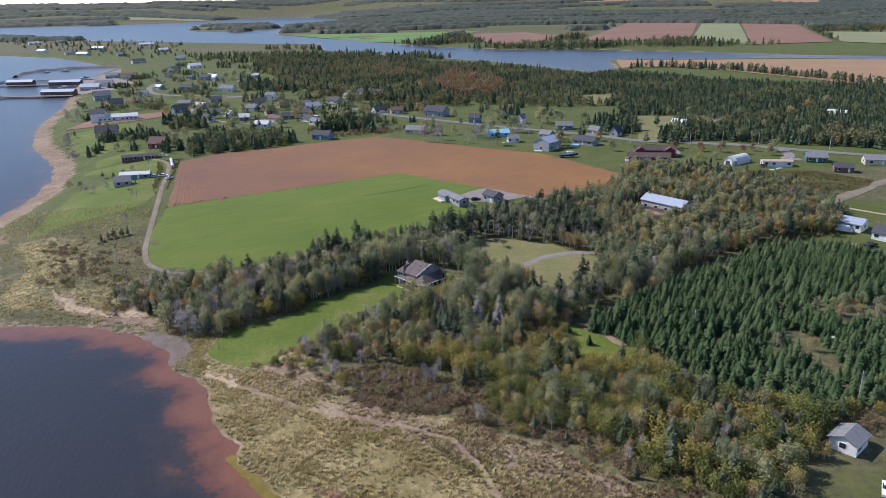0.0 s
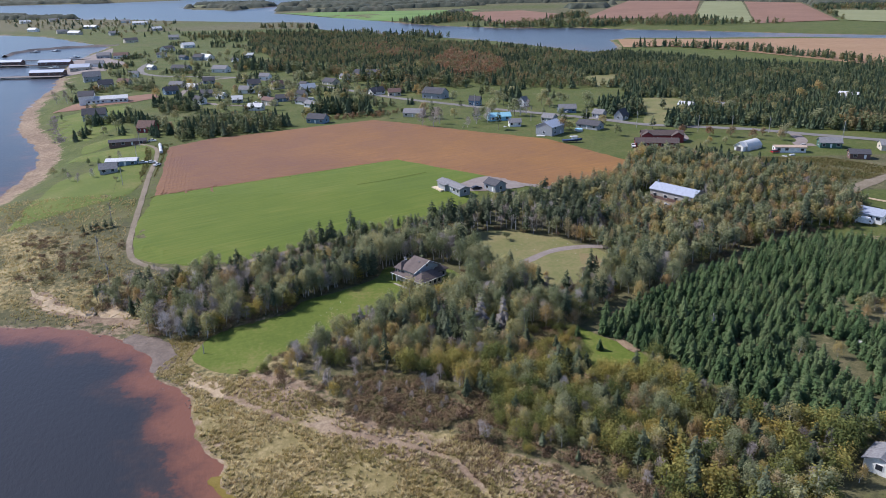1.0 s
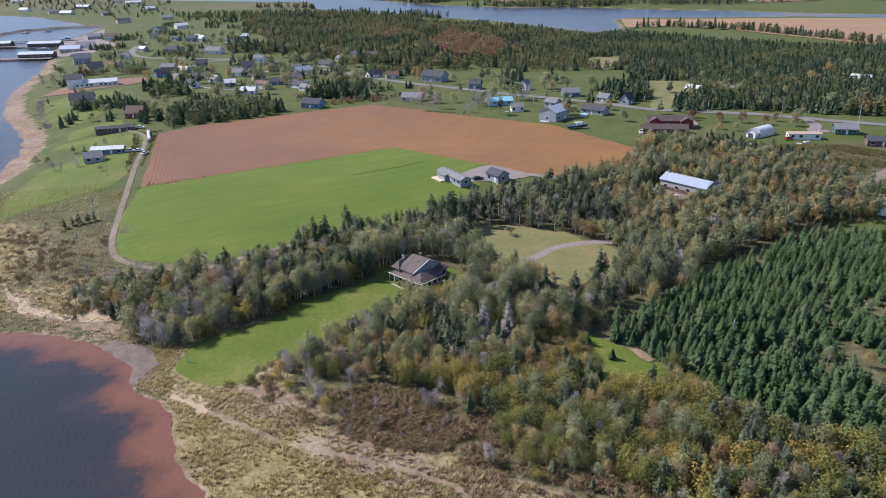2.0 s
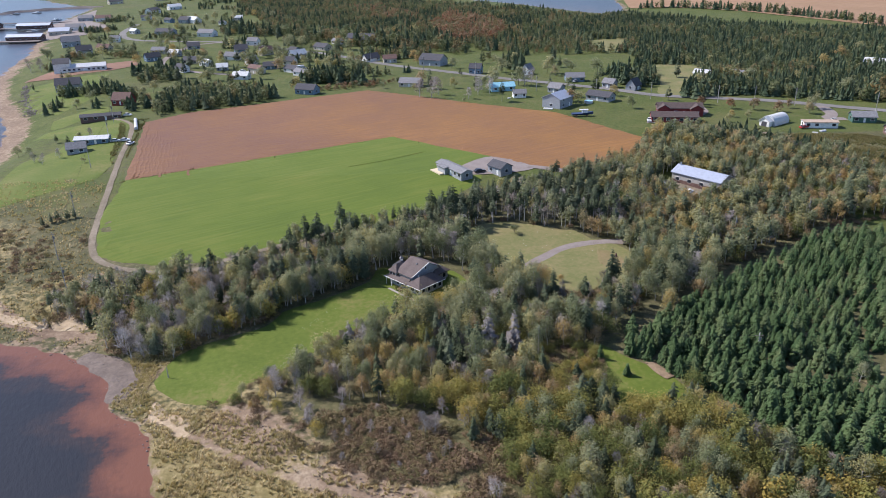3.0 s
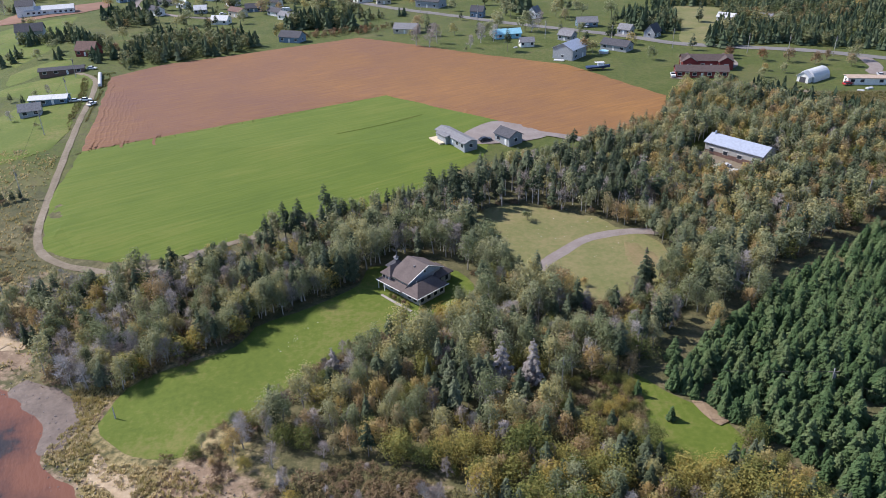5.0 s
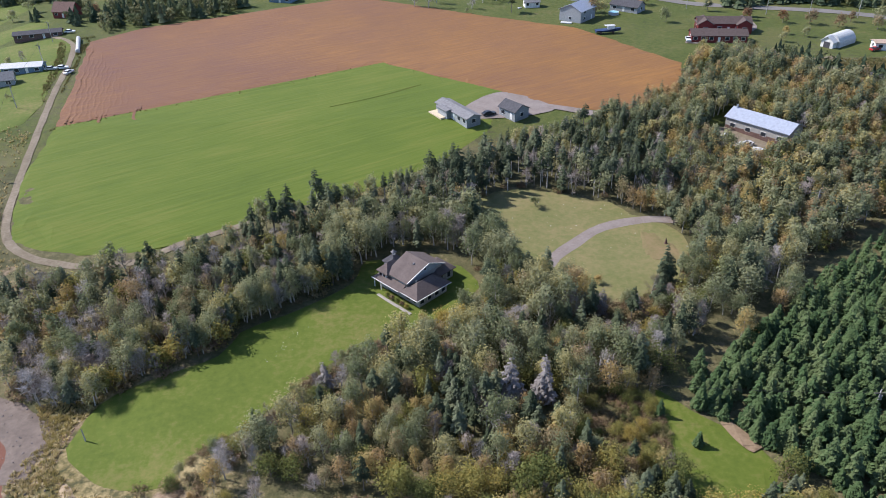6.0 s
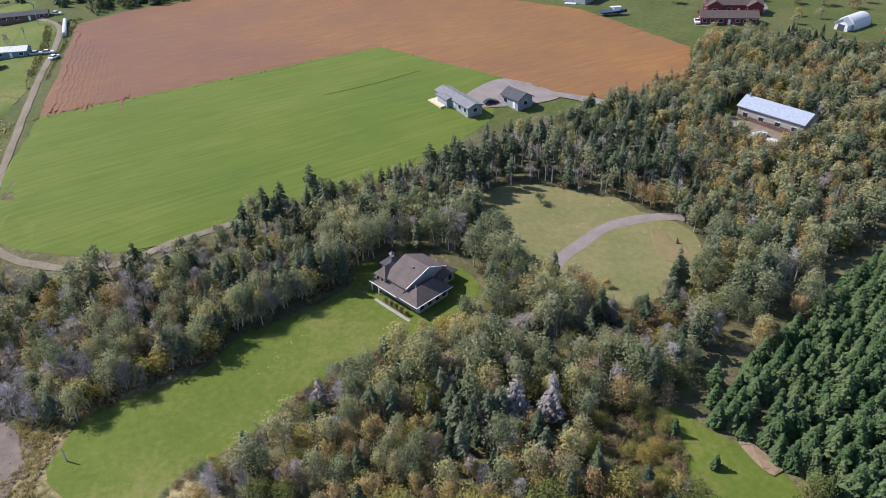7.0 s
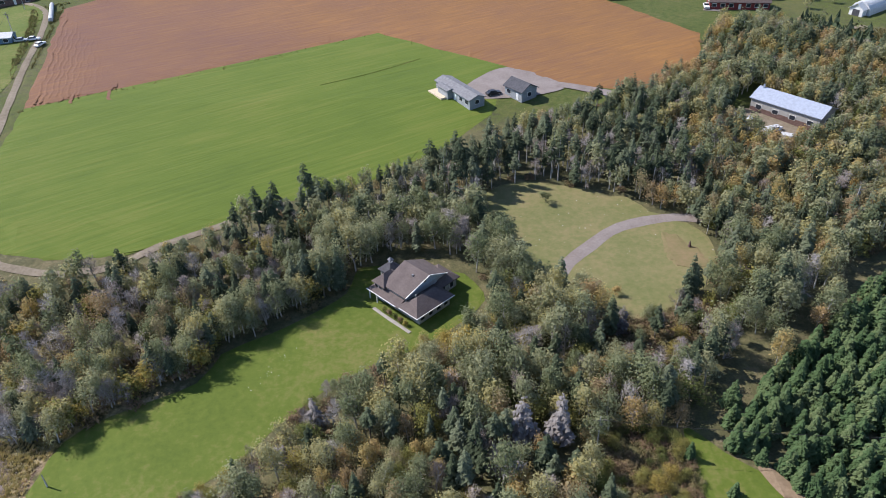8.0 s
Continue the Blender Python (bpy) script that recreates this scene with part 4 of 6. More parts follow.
for p in catmull([(-66, 209), (-58, 214), (-48, 220), (-45, 227), (-33, 234), (-25, 241)], 1.9, False):
    for k in (1.2, 3.4):
        kind = rng.choice(("spruce", "leaf", "bare", "bush", "leaf", "shrub"))
        plant(kind, p.x - 0.55 * k + rng.uniform(-.7, .7), p.y + 0.85 * k + rng.uniform(-.7, .7), {"shrub": 1.8, "bush": 1.0}.get(kind, 0.9), rng)
for x, y in scatter([(2, 173), (8, 168), (14, 157), (12, 150), (2, 153), (4, 163)], 2.0, rng, AVOID, 0.3):
    plant("shrub", x, y, rng.uniform(0.6, 1.3), rng)
for x, y in scatter(THIN_BELT, 2.4, rng, AVOID, 0.3):
    plant("shrub", x, y, rng.uniform(0.7, 1.2), rng)
for x, y in scatter(LOW_BRUSH, 1.7, rng, AVOID, 0.3):
    kind = rng.choice(("shrub", "shrub", "bush"))
    plant(kind, x, y, 0.9 if kind == "shrub" else 0.35, rng)
for x, y in scatter(THICKET, 1.6, rng, AVOID, 0.3, -1.5):
    if float(sdist(THICKET, np.array(x), np.array(y)) + 1.6 * ripple(np.array(x), np.array(y), 2.4)) < 0.6:
        continue
    if rng.random() < 0.07:
        plant("bare", x, y, rng.uniform(0.25, 0.45), rng)
    else:
        plant("shrub", x, y, rng.uniform(0.6, 1.25), rng)
for x, y in scatter([(-152, 252), (-120, 240), (-104, 243), (-113, 264), (-123, 285), (-140, 302), (-162, 290)], 3.4, rng, AVOID, 0.3):
    if rng.random() < 0.5 + 0.4 * float(ripple(np.array(x), np.array(y), 6.0)):
        plant("shrub", x, y, rng.uniform(0.5, 1.2), rng)
# undergrowth along the wood's edges
for poly, w in ((LAWN, 3.0), (CLEARING, 3.0), (GLADE, 2.0), (WOOD, 2.5)):
    n = len(poly)
    for i in range(n):
        a, b = Vector(poly[i]), Vector(poly[(i + 1) % n])
        for k in range(int((b - a).length / 2.4)):
            p = a.lerp(b, (k + rng.random()) / max(1, int((b - a).length / 2.4)))
            x, y = p.x + rng.uniform(-w, w), p.y + rng.uniform(-w, w)
            if all(float(sdist(q, np.array(x), np.array(y))) < -0.6 for q in AVOID) and float(land_distance(np.array(x), np.array(y))) > 14:
                plant("shrub", x, y, rng.uniform(0.6, 1.3), rng)
for kind, x, y, k in (("autumn", -5.5, 222.6, 0.8), ("bush", -1.5, 223, 0.95), ("leaf", 2.5, 224.5, 0.85), ("bush", 6.5, 227.5, 0.9), ("leaf", 9, 232, 1.0), ("leaf", 10, 238, 1.05)):
    plant(kind, x, y, k, rng)
for x, y, s in SNAGS:
    plant("snag", x, y, s, rng)
for x, y, s in ((47, 236, 0.95), (49, 238, 0.7), (52, 240, 0.6), (45, 234, 0.5)):
    plant("spruce", x, y, s, rng)
for x, y in ((-4, 172), (-5, 171), (-29, 176), (-3, 171), (8, 152), (22, 150)):
    plant("bare", x, y, 0.7, rng)
for x, y in scatter(PLANTATION, 2.75, rng, (GLADE, COTTAGE_YARD), 0.5, 0.2):
    if float(ripple(np.array(x), np.array(y), 11.0, 0.8)) < (0.15 if x > 97 and y < 215 else 0.93):
        plant("planted", x, y, (1.04 + 0.12 * math.sin(x / 9)) * rng.uniform(0.82, 1.1) * (1.0 if x < 95 or y > 232 else rng.uniform(0.7, 1.1)), rng)
    elif x > 90 and rng.random() < 0.25:
        plant(rng.choice(("shrub", "autumn", "leaf")), x, y, 0.6, rng)
for x, y, s in ((40.6, 189.8, 0.6), (36.0, 197.0, 0.75), (50.5, 180.0, 0.4)):
    plant("planted", x, y, s, rng)


def grow(kind, count, near):
    """Single trees where the camera passes nearest, the rest as one mesh of woodland."""
    K = KINDS[kind]
    spots = sorted(K["spots"], key=lambda s: (s[0] - near[0]) ** 2 * 0.5 + (s[1] - near[1]) ** 2)
    rest_t, rest_c = [], []
    A = np.array(spots)
    zs = terrain(A[:, 0], A[:, 1]) - 0.05
    for i, (x, y, sc, turn, v) in enumerate(spots):
        z = float(zs[i])
        if i < count:
            tm, cm, _ = K["kinds"][v % len(K["kinds"])]
            e = tagged(new(K["name"]), K["label"], K["category"], K["group"])
            tall = 0.86 + 0.3 * ((v * 0.618) % 1.0)
            e.matrix_world = Matrix.LocRotScale((x, y, z), Euler((0, 0, turn)), (sc, sc, sc * tall))
            for n, me in (("trunk", tm), ("crown", cm)):
                new(n, me).parent = e
        else:
            TV, TF, CV, CF = K["light"][v % len(K["light"])]
            t = (x * 0.371 + y * 0.617) % 1.0
            rest_t.append((TV, TF, x, y, z, turn, sc, t))
            rest_c.append((CV, CF, x, y, z, turn, sc, t))
    stuff("woodland_" + K["name"], K["crown"], rest_c, "more of the wood: " + K["label"])
    stuff("woodland_trunks", K["bark"], rest_t, "grey trunks and limbs of the wood's trees")


for kind, count in (("spruce", 250), ("tall", 130), ("planted", 230), ("leaf", 270), ("autumn", 200), ("bush", 200), ("bare", 170), ("shrub", 120), ("snag", 20)):
    grow(kind, count, (10, 190))

# woods beyond the fields
far = {k: [] for k in FAR_KINDS}


def far_wood(poly, gap, mix, size=1.0, avoid=(), clear=2.0):
    P = scatter(poly, gap, rng, avoid, clear)
    if not len(P):
        return
    d = land_distance(P[:, 0], P[:, 1])
    P, d = P[d > clear], d[d > clear]
    for (x, y), z in zip(P, terrain(P[:, 0], P[:, 1], d)):
        u = float(ripple(np.array(x), np.array(y), 23.0, 0.3)) + rng.uniform(-.45, .45)
        kind = rng.choice(mix)
        if len(mix) > 4 and u > 0.62:
            kind = rng.choice(("leaf", "leaf", "autumn"))
        elif len(mix) > 4 and u < -0.55:
            kind = rng.choice(("spruce", "spruce", "spruce", "leaf"))
        V, F = rng.choice(FAR_KINDS[kind][1])
        far[kind].append((V, F, x, y, float(z) - 0.2, rng.random() * 6.28, size * rng.uniform(0.7, 1.2), rng.random()))


MIXED = ("spruce", "spruce", "leaf", "leaf", "leaf", "autumn", "autumn")
DARK = ("spruce",) * 7 + ("leaf",) * 3
VILLAGE_MEADOWS = ([(126, 471), (140, 518), (150, 575), (179, 568), (160, 520), (142, 469)], [(129, 656), (136, 720), (170, 728), (146, 665)])
far_wood([(128, 500), (150, 466), (190, 452), (250, 430), (330, 420), (424, 560), (432, 738), (352, 764), (294, 818), (246, 902), (208, 950), (175, 900), (120, 800), (150, 640)], 4.8, DARK, 0.76, VILLAGE_MEADOWS, 2.0)
far_wood([(150, 640), (120, 800), (175, 900), (130, 1000), (18, 1100), (-66, 1190), (-198, 1330), (-300, 1300), (-280, 1150), (-178, 900), (-116, 871), (-60, 800), (-41, 700), (3, 725), (40, 670), (90, 640)], 6.6, MIXED, 0.85, VILLAGE_MEADOWS, 2.0)
far_wood([(-5, 850), (16, 975), (60, 900), (72, 835), (54, 722), (6, 725)], 5.6, ("russet", "russet", "autumn"), 1.05)
far_wood([(-111, 1092), (-63, 1099), (-12, 920), (-67, 927)], 7.0, ("russet", "autumn", "leaf"), 1.0)
far_wood([(-152, 442), (-132, 456), (-98, 476), (-92, 484), (-112, 512), (-150, 520), (-168, 500), (-160, 470)], 4.3, ("spruce", "leaf", "leaf", "spruce", "leaf"), 0.85)
far_wood([(-236, 512), (-205, 508), (-200, 500), (-196, 520), (-218, 526), (-240, 524)], 4.5, DARK, 0.8)
far_wood([(-214, 578), (-190, 598), (-184, 606), (-196, 608), (-220, 590)], 3.6, ("spruce",), 0.85)
far_wood([(-90, 532), (-80, 552), (-46, 540), (-48, 528), (-70, 530)], 4.2, ("spruce", "spruce", "leaf"), 1.0)
far_wood([(-75, 502), (-57, 508), (-44, 512), (-28, 526), (-17, 533), (-30, 534), (-60, 520), (-78, 510)], 3.4, ("leaf", "russet", "autumn"), 0.42)
# groves between the village gardens, kept clear of the houses and the road
GROVE_CLEAR = [[(x - 10, y - 9), (x + 10, y - 9), (x + 10, y + 9), (x - 10, y + 9)] 
               for x, y in ((-185, 596), (-182, 478), (-3, 602), (-36, 620), (-51, 629), (-68, 750), (-58, 742), (-80, 756), (-89, 741), (-98, 704), (-230, 822), (-79, 498), (-93, 567), (-210, 478))]
GROVE_CLEAR += [[(a[0] - 7, a[1] - 7), (b[0] - 7, b[1] - 7), (b[0] + 7, b[1] + 7), (a[0] + 7, a[1] + 7)] for a, b in zip(MAIN_ROAD, MAIN_ROAD[1:])]
for grove, gap, mix, size in (
        ([(-198, 544), (-175, 559), (-186, 590), (-212, 594)], 5.0, ("spruce", "leaf", "leaf", "spruce", "leaf"), 0.9),
        ([(-225, 466), (-194, 470), (-200, 486), (-230, 486)], 4.4, ("spruce", "leaf", "spruce"), 0.75),
        ([(-88, 534), (-47, 522), (-49, 545), (-90, 556)], 5.0, ("spruce", "spruce", "leaf"), 1.05),
        ([(-80, 593), (-41, 606), (1, 654), (-40, 676), (-83, 652)], 8.0, ("spruce", "leaf", "leaf", "autumn"), 1.0),
        ([(-212, 522), (-186, 510), (-162, 466), (-168, 452), (-193, 490)], 4.6, ("spruce", "leaf"), 0.8),
        ([(-220, 825), (-154, 803), (-77, 740), (-82, 800), (-232, 898)], 8.0, MIXED, 1.2),
        ([(-75, 722), (-9, 671), (26, 665), (12, 734), (-45, 773), (-80, 779)], 7.5, MIXED, 1.2)):
    far_wood(grove, gap, mix, size, GROVE_CLEAR, 1.0)
far_wood([(108, 505), (122, 492), (134, 508), (130, 540), (112, 545)], 4.6, DARK, 1.0)
far_wood([(138, 450), (158, 466), (196, 452), (190, 470), (150, 492), (136, 470)], 4.6, ("spruce", "leaf", "spruce"), 0.95)
far_wood([(50, 560), (62, 575), (60, 610), (46, 600)], 5.0, DARK, 1.1)
far_wood([(225, 440), (280, 415), (330, 410), (330, 450), (250, 480)], 5.0, ("leaf", "autumn", "spruce"), 1.0)
far_wood([(120, 372), (136, 350), (160, 335), (168, 338), (150, 356), (136, 378), (126, 384)], 3.6, DARK, 0.7)
# country across the inlet: long woods, hedgerows and copses
FAR_FIELDS = ([(265, 1149), (308, 1117), (619, 1058), (720, 1030), (437, 738), (353, 946), (246, 1030)], [(601, 2472), (789, 2361), (526, 1610), (422, 1585), (302, 1628)],
              [(786, 2316), (883, 2260), (979, 2118), (728, 1419), (563, 1389), (522, 1590)], [(874, 1761), (979, 1688), (785, 1348), (741, 1414)],
              [(-445, 2212), (-88, 2158), (115, 2136), (-57, 1672), (-180, 1803)], [(77, 1963), (213, 2026), (302, 1765), (135, 1495), (99, 1619)])
CANOPY = surface("distant_woodland_canopy", (0.03, 0.043, 0.032), (0.05, 0.06, 0.043), (0.09, 0.08, 0.056), 0.012, 0.1, relief=0.5, dist=1.0)


def canopy(poly, gap, tall):
    """The uneven roof of a far wood: crowns as peaks, down to the ground at its edge."""
    lo, hi = np.min(poly, 0) - gap, np.max(poly, 0) + gap
    xs, ys = np.arange(lo[0], hi[0], gap), np.arange(lo[1], hi[1], gap)
    if len(xs) < 2 or len(ys) < 2:
        return [], []
    X, Y = np.meshgrid(xs, ys)
    X = X + np.random.uniform(-.35, .35, X.shape) * gap
    Y = Y + np.random.uniform(-.35, .35, X.shape) * gap
    d = land_distance(X, Y)
    ok = (sdist(poly, X, Y) > 0) & (d > 10)
    for q in FAR_FIELDS:
        ok &= sdist(q, X, Y) < -14
    Z = terrain(X, Y, d) + np.where(ok, tall * np.random.uniform(0.6, 1.1, X.shape), -1.0)
    ny, nx = X.shape
    i = (np.arange(ny - 1)[:, None] * nx + np.arange(nx - 1)[None]).ravel()
    o = ok.ravel()
    i = i[o[i] | o[i + 1] | o[i + nx] | o[i + nx + 1]]
    return np.stack([X.ravel(), Y.ravel(), Z.ravel()], 1), np.concatenate([np.stack([i, i + 1, i + nx + 1], 1), np.stack([i, i + nx + 1, i + nx], 1)])


far_wood([(250, 1010), (300, 1000), (360, 940), (400, 850), (440, 745), (452, 745), (415, 860), (372, 955), (310, 1012), (255, 1022)], 7.0, ("spruce", "leaf"), 1.1)
far_wood([(-300, 1200), (-200, 1300), (-225, 1400), (-400, 1440), (-458, 1380), (-400, 1280)], 13.0, MIXED, 0.85)
far_wood([(-550, 1330), (-458, 1393), (-588, 1780), (-900, 2000), (-1150, 2040), (-900, 1700)], 34.0, MIXED, 1.1)
AV, AF, base = [], [], 0
for k in range(300):
    cy = 1250 * (4850 / 1250) ** rng.random()
    cx = rng.uniform(-0.78, 0.78) * cy
    L, W = cy * rng.uniform(0.03, 0.14), cy * rng.uniform(0.006, 0.026)
    a = rng.uniform(-0.25, 0.25)
    c, s = math.cos(a), math.sin(a)
    poly = [(cx + u * c - v * s, cy + u * s + v * c) for u, v in ((-L, -W), (0, -W * 1.3), (L, -W * .6), (L * .9, W), (0, W * .7), (-L, W))]
    if cx < -250 and cy < 2150:
        continue
    if cy < 1900:
        far_wood(poly, 13.0, MIXED, 1.3, FAR_FIELDS, 5)
        continue
    V, F = canopy(poly, 3.0 + cy * 0.0028, 12)
    if len(F):
        AV.append(V)
        AF.append(F + base)
        base += len(V)
wood = mesh_of("distant_canopy", np.concatenate(AV).tolist(), np.concatenate(AF).tolist(), CANOPY, True)
tagged(new("distant_canopy", wood), "distant dark mixed woods across the inlet", "woods", kind="stuff")


# buildings
WHITE = paint("white_siding", (0.72, 0.72, 0.7))
GREYW = paint("grey_siding", (0.3, 0.32, 0.34))
BLUEW = paint("blue_siding", (0.14, 0.22, 0.3))
TURQ = paint("turquoise_siding", (0.25, 0.5, 0.6))
REDW = paint("dark_red_siding", (0.2, 0.035, 0.035))
BEIGE = paint("beige_siding", (0.5, 0.45, 0.36))
GREENW = paint("dark_green_siding", (0.06, 0.13, 0.1))
R_DARK = paint("dark_shingles", (0.075, 0.075, 0.085), 0.9, wear=0.2)
R_GREY = paint("grey_shingles", (0.2, 0.2, 0.21), 0.9, wear=0.2)
R_BROWN = paint("brown_shingles", (0.16, 0.1, 0.085), 0.9, wear=0.2)
R_TAN = paint("tan_roofing", (0.42, 0.32, 0.25), 0.9, wear=0.15)
R_METAL = paint("pale_metal_roof", (0.4, 0.44, 0.52), 0.45, 0.3)
R_WHITE = paint("white_roof", (0.52, 0.53, 0.54), 0.6)
R_LODGE = paint("dark_brown_shingles", (0.1, 0.075, 0.07), 0.9, wear=0.2)
TRIM = paint("white_trim", (0.78, 0.78, 0.76))
GLASS = paint("dark_window_glass", (0.03, 0.035, 0.045), 0.08, wear=0.05)
CONCRETE = surface("concrete", (0.22, 0.2, 0.18), (0.3, 0.275, 0.25), (0.38, 0.355, 0.325), 0.5, 4)


def box(bm, x0, x1, y0, y1, z0, z1):
    v = [bm.verts.new(p) for p in ((x0, y0, z0), (x1, y0, z0), (x1, y1, z0), (x0, y1, z0), (x0, y0, z1), (x1, y0, z1), (x1, y1, z1), (x0, y1, z1))]
    for f in ((3, 2, 1, 0), (4, 5, 6, 7), (0, 1, 5, 4), (1, 2, 6, 5), (2, 3, 7, 6), (3, 0, 4, 7)):
        bm.faces.new([v[i] for i in f])


def prism(bm, prof, x0, x1):
    """A profile in y and z pushed along x."""
    a = [bm.verts.new((x0, y, z)) for y, z in prof]
    b = [bm.verts.new((x1, y, z)) for y, z in prof]
    n = len(prof)
    bm.faces.new(a)
    bm.faces.new(b[::-1])
    for i in range(n):
        j = (i + 1) % n
        bm.faces.new((a[j], a[i], b[i], b[j]))


def box_part(name, mat, parent, *dims, label=""):
    bm = bmesh.new()
    box(bm, *dims)
    return part(name, bm, mat, parent, label)


def window(parent, x, y, z, w, h, side):
    """A framed window on a wall; side: -y, +y, -x or +x."""
    k = -1 if side[0] == "-" else 1
    if side[1] == "y":
        f = box_part("window", TRIM, parent, x - w / 2 - .1, x + w / 2 + .1, y - .06, y + .06, z - .1, z + h + .1)
        box_part("pane", GLASS, f, x - w / 2, x + w / 2, y + k * .065 - .02, y + k * .065 + .02, z, z + h)
    else:
        f = box_part("window", TRIM, parent, x - .06, x + .06, y - w / 2 - .1, y + w / 2 + .1, z - .1, z + h + .1)
        box_part("pane", GLASS, f, x + k * .065 - .02, x + k * .065 + .02, y - w / 2, y + w / 2, z, z + h)


def gable_body(parent, L, W, h, rise, wall, roof, over=0.45, at=(0, 0), z0=0.0):
    ox, oy = at
    bm = bmesh.new()
    prism(bm, [(oy - W / 2, z0 - 0.8), (oy + W / 2, z0 - 0.8), (oy + W / 2, z0 + h), (oy, z0 + h + rise), (oy - W / 2, z0 + h)], ox - L / 2, ox + L / 2)
    bmesh.ops.recalc_face_normals(bm, faces=bm.faces[:])
    w = part("wall", bm, wall, parent)
    bm = bmesh.new()
    k = rise / (W / 2)
    e = W / 2 + over
    t = 0.2
    z = z0 + h + 0.02
    prism(bm, [(oy - e, z - k * over), (oy, z + rise), (oy + e, z - k * over), (oy + e, z - k * over + t), (oy, z + rise + t), (oy - e, z - k * over + t)], ox - L / 2 - over, ox + L / 2 + over)
    bmesh.ops.recalc_face_normals(bm, faces=bm.faces[:])
    r = part("roof", bm, roof, parent)
    return w, r


def house(x, y, turn, L, W, h, rise, wall, roof, label, name="house", wins=3, chimney=False, door=True, category="house", z=None):
    e = tagged(new(name), label, category, "houses of the village" if name == "house" else "")
    z = ground_z(x, y) if z is None else z
    e.matrix_world = pose(x, y, z + 0.1, 0, 0, turn)
    gable_body(e, L, W, h, rise, wall, roof)
    for s, yy in (("-y", -W / 2), ("+y", W / 2)):
        for i in range(wins):
            xx = -L / 2 + L * (i + 0.5) / wins
            if door and s == "-y" and i == wins // 2:
                box_part("door", TRIM, e, xx - .5, xx + .5, yy - .06, yy + .06, 0.1, 2.15)
                continue
            window(e, xx, yy, 1.0, min(1.6, L / wins * 0.5), 1.2, s)
            if h > 4.5:
                window(e, xx, yy, 3.7, min(1.3, L / wins * 0.5), 1.2, s)
    for s, xx in (("-x", -L / 2), ("+x", L / 2)):
        window(e, xx, 0, 1.0, 1.3, 1.2, s)
    if chimney:
        box_part("chimney", R_BROWN, e, L * .2 - .4, L * .2 + .4, -.4, .4, h + rise * .3, h + rise + 1.0)
    return e


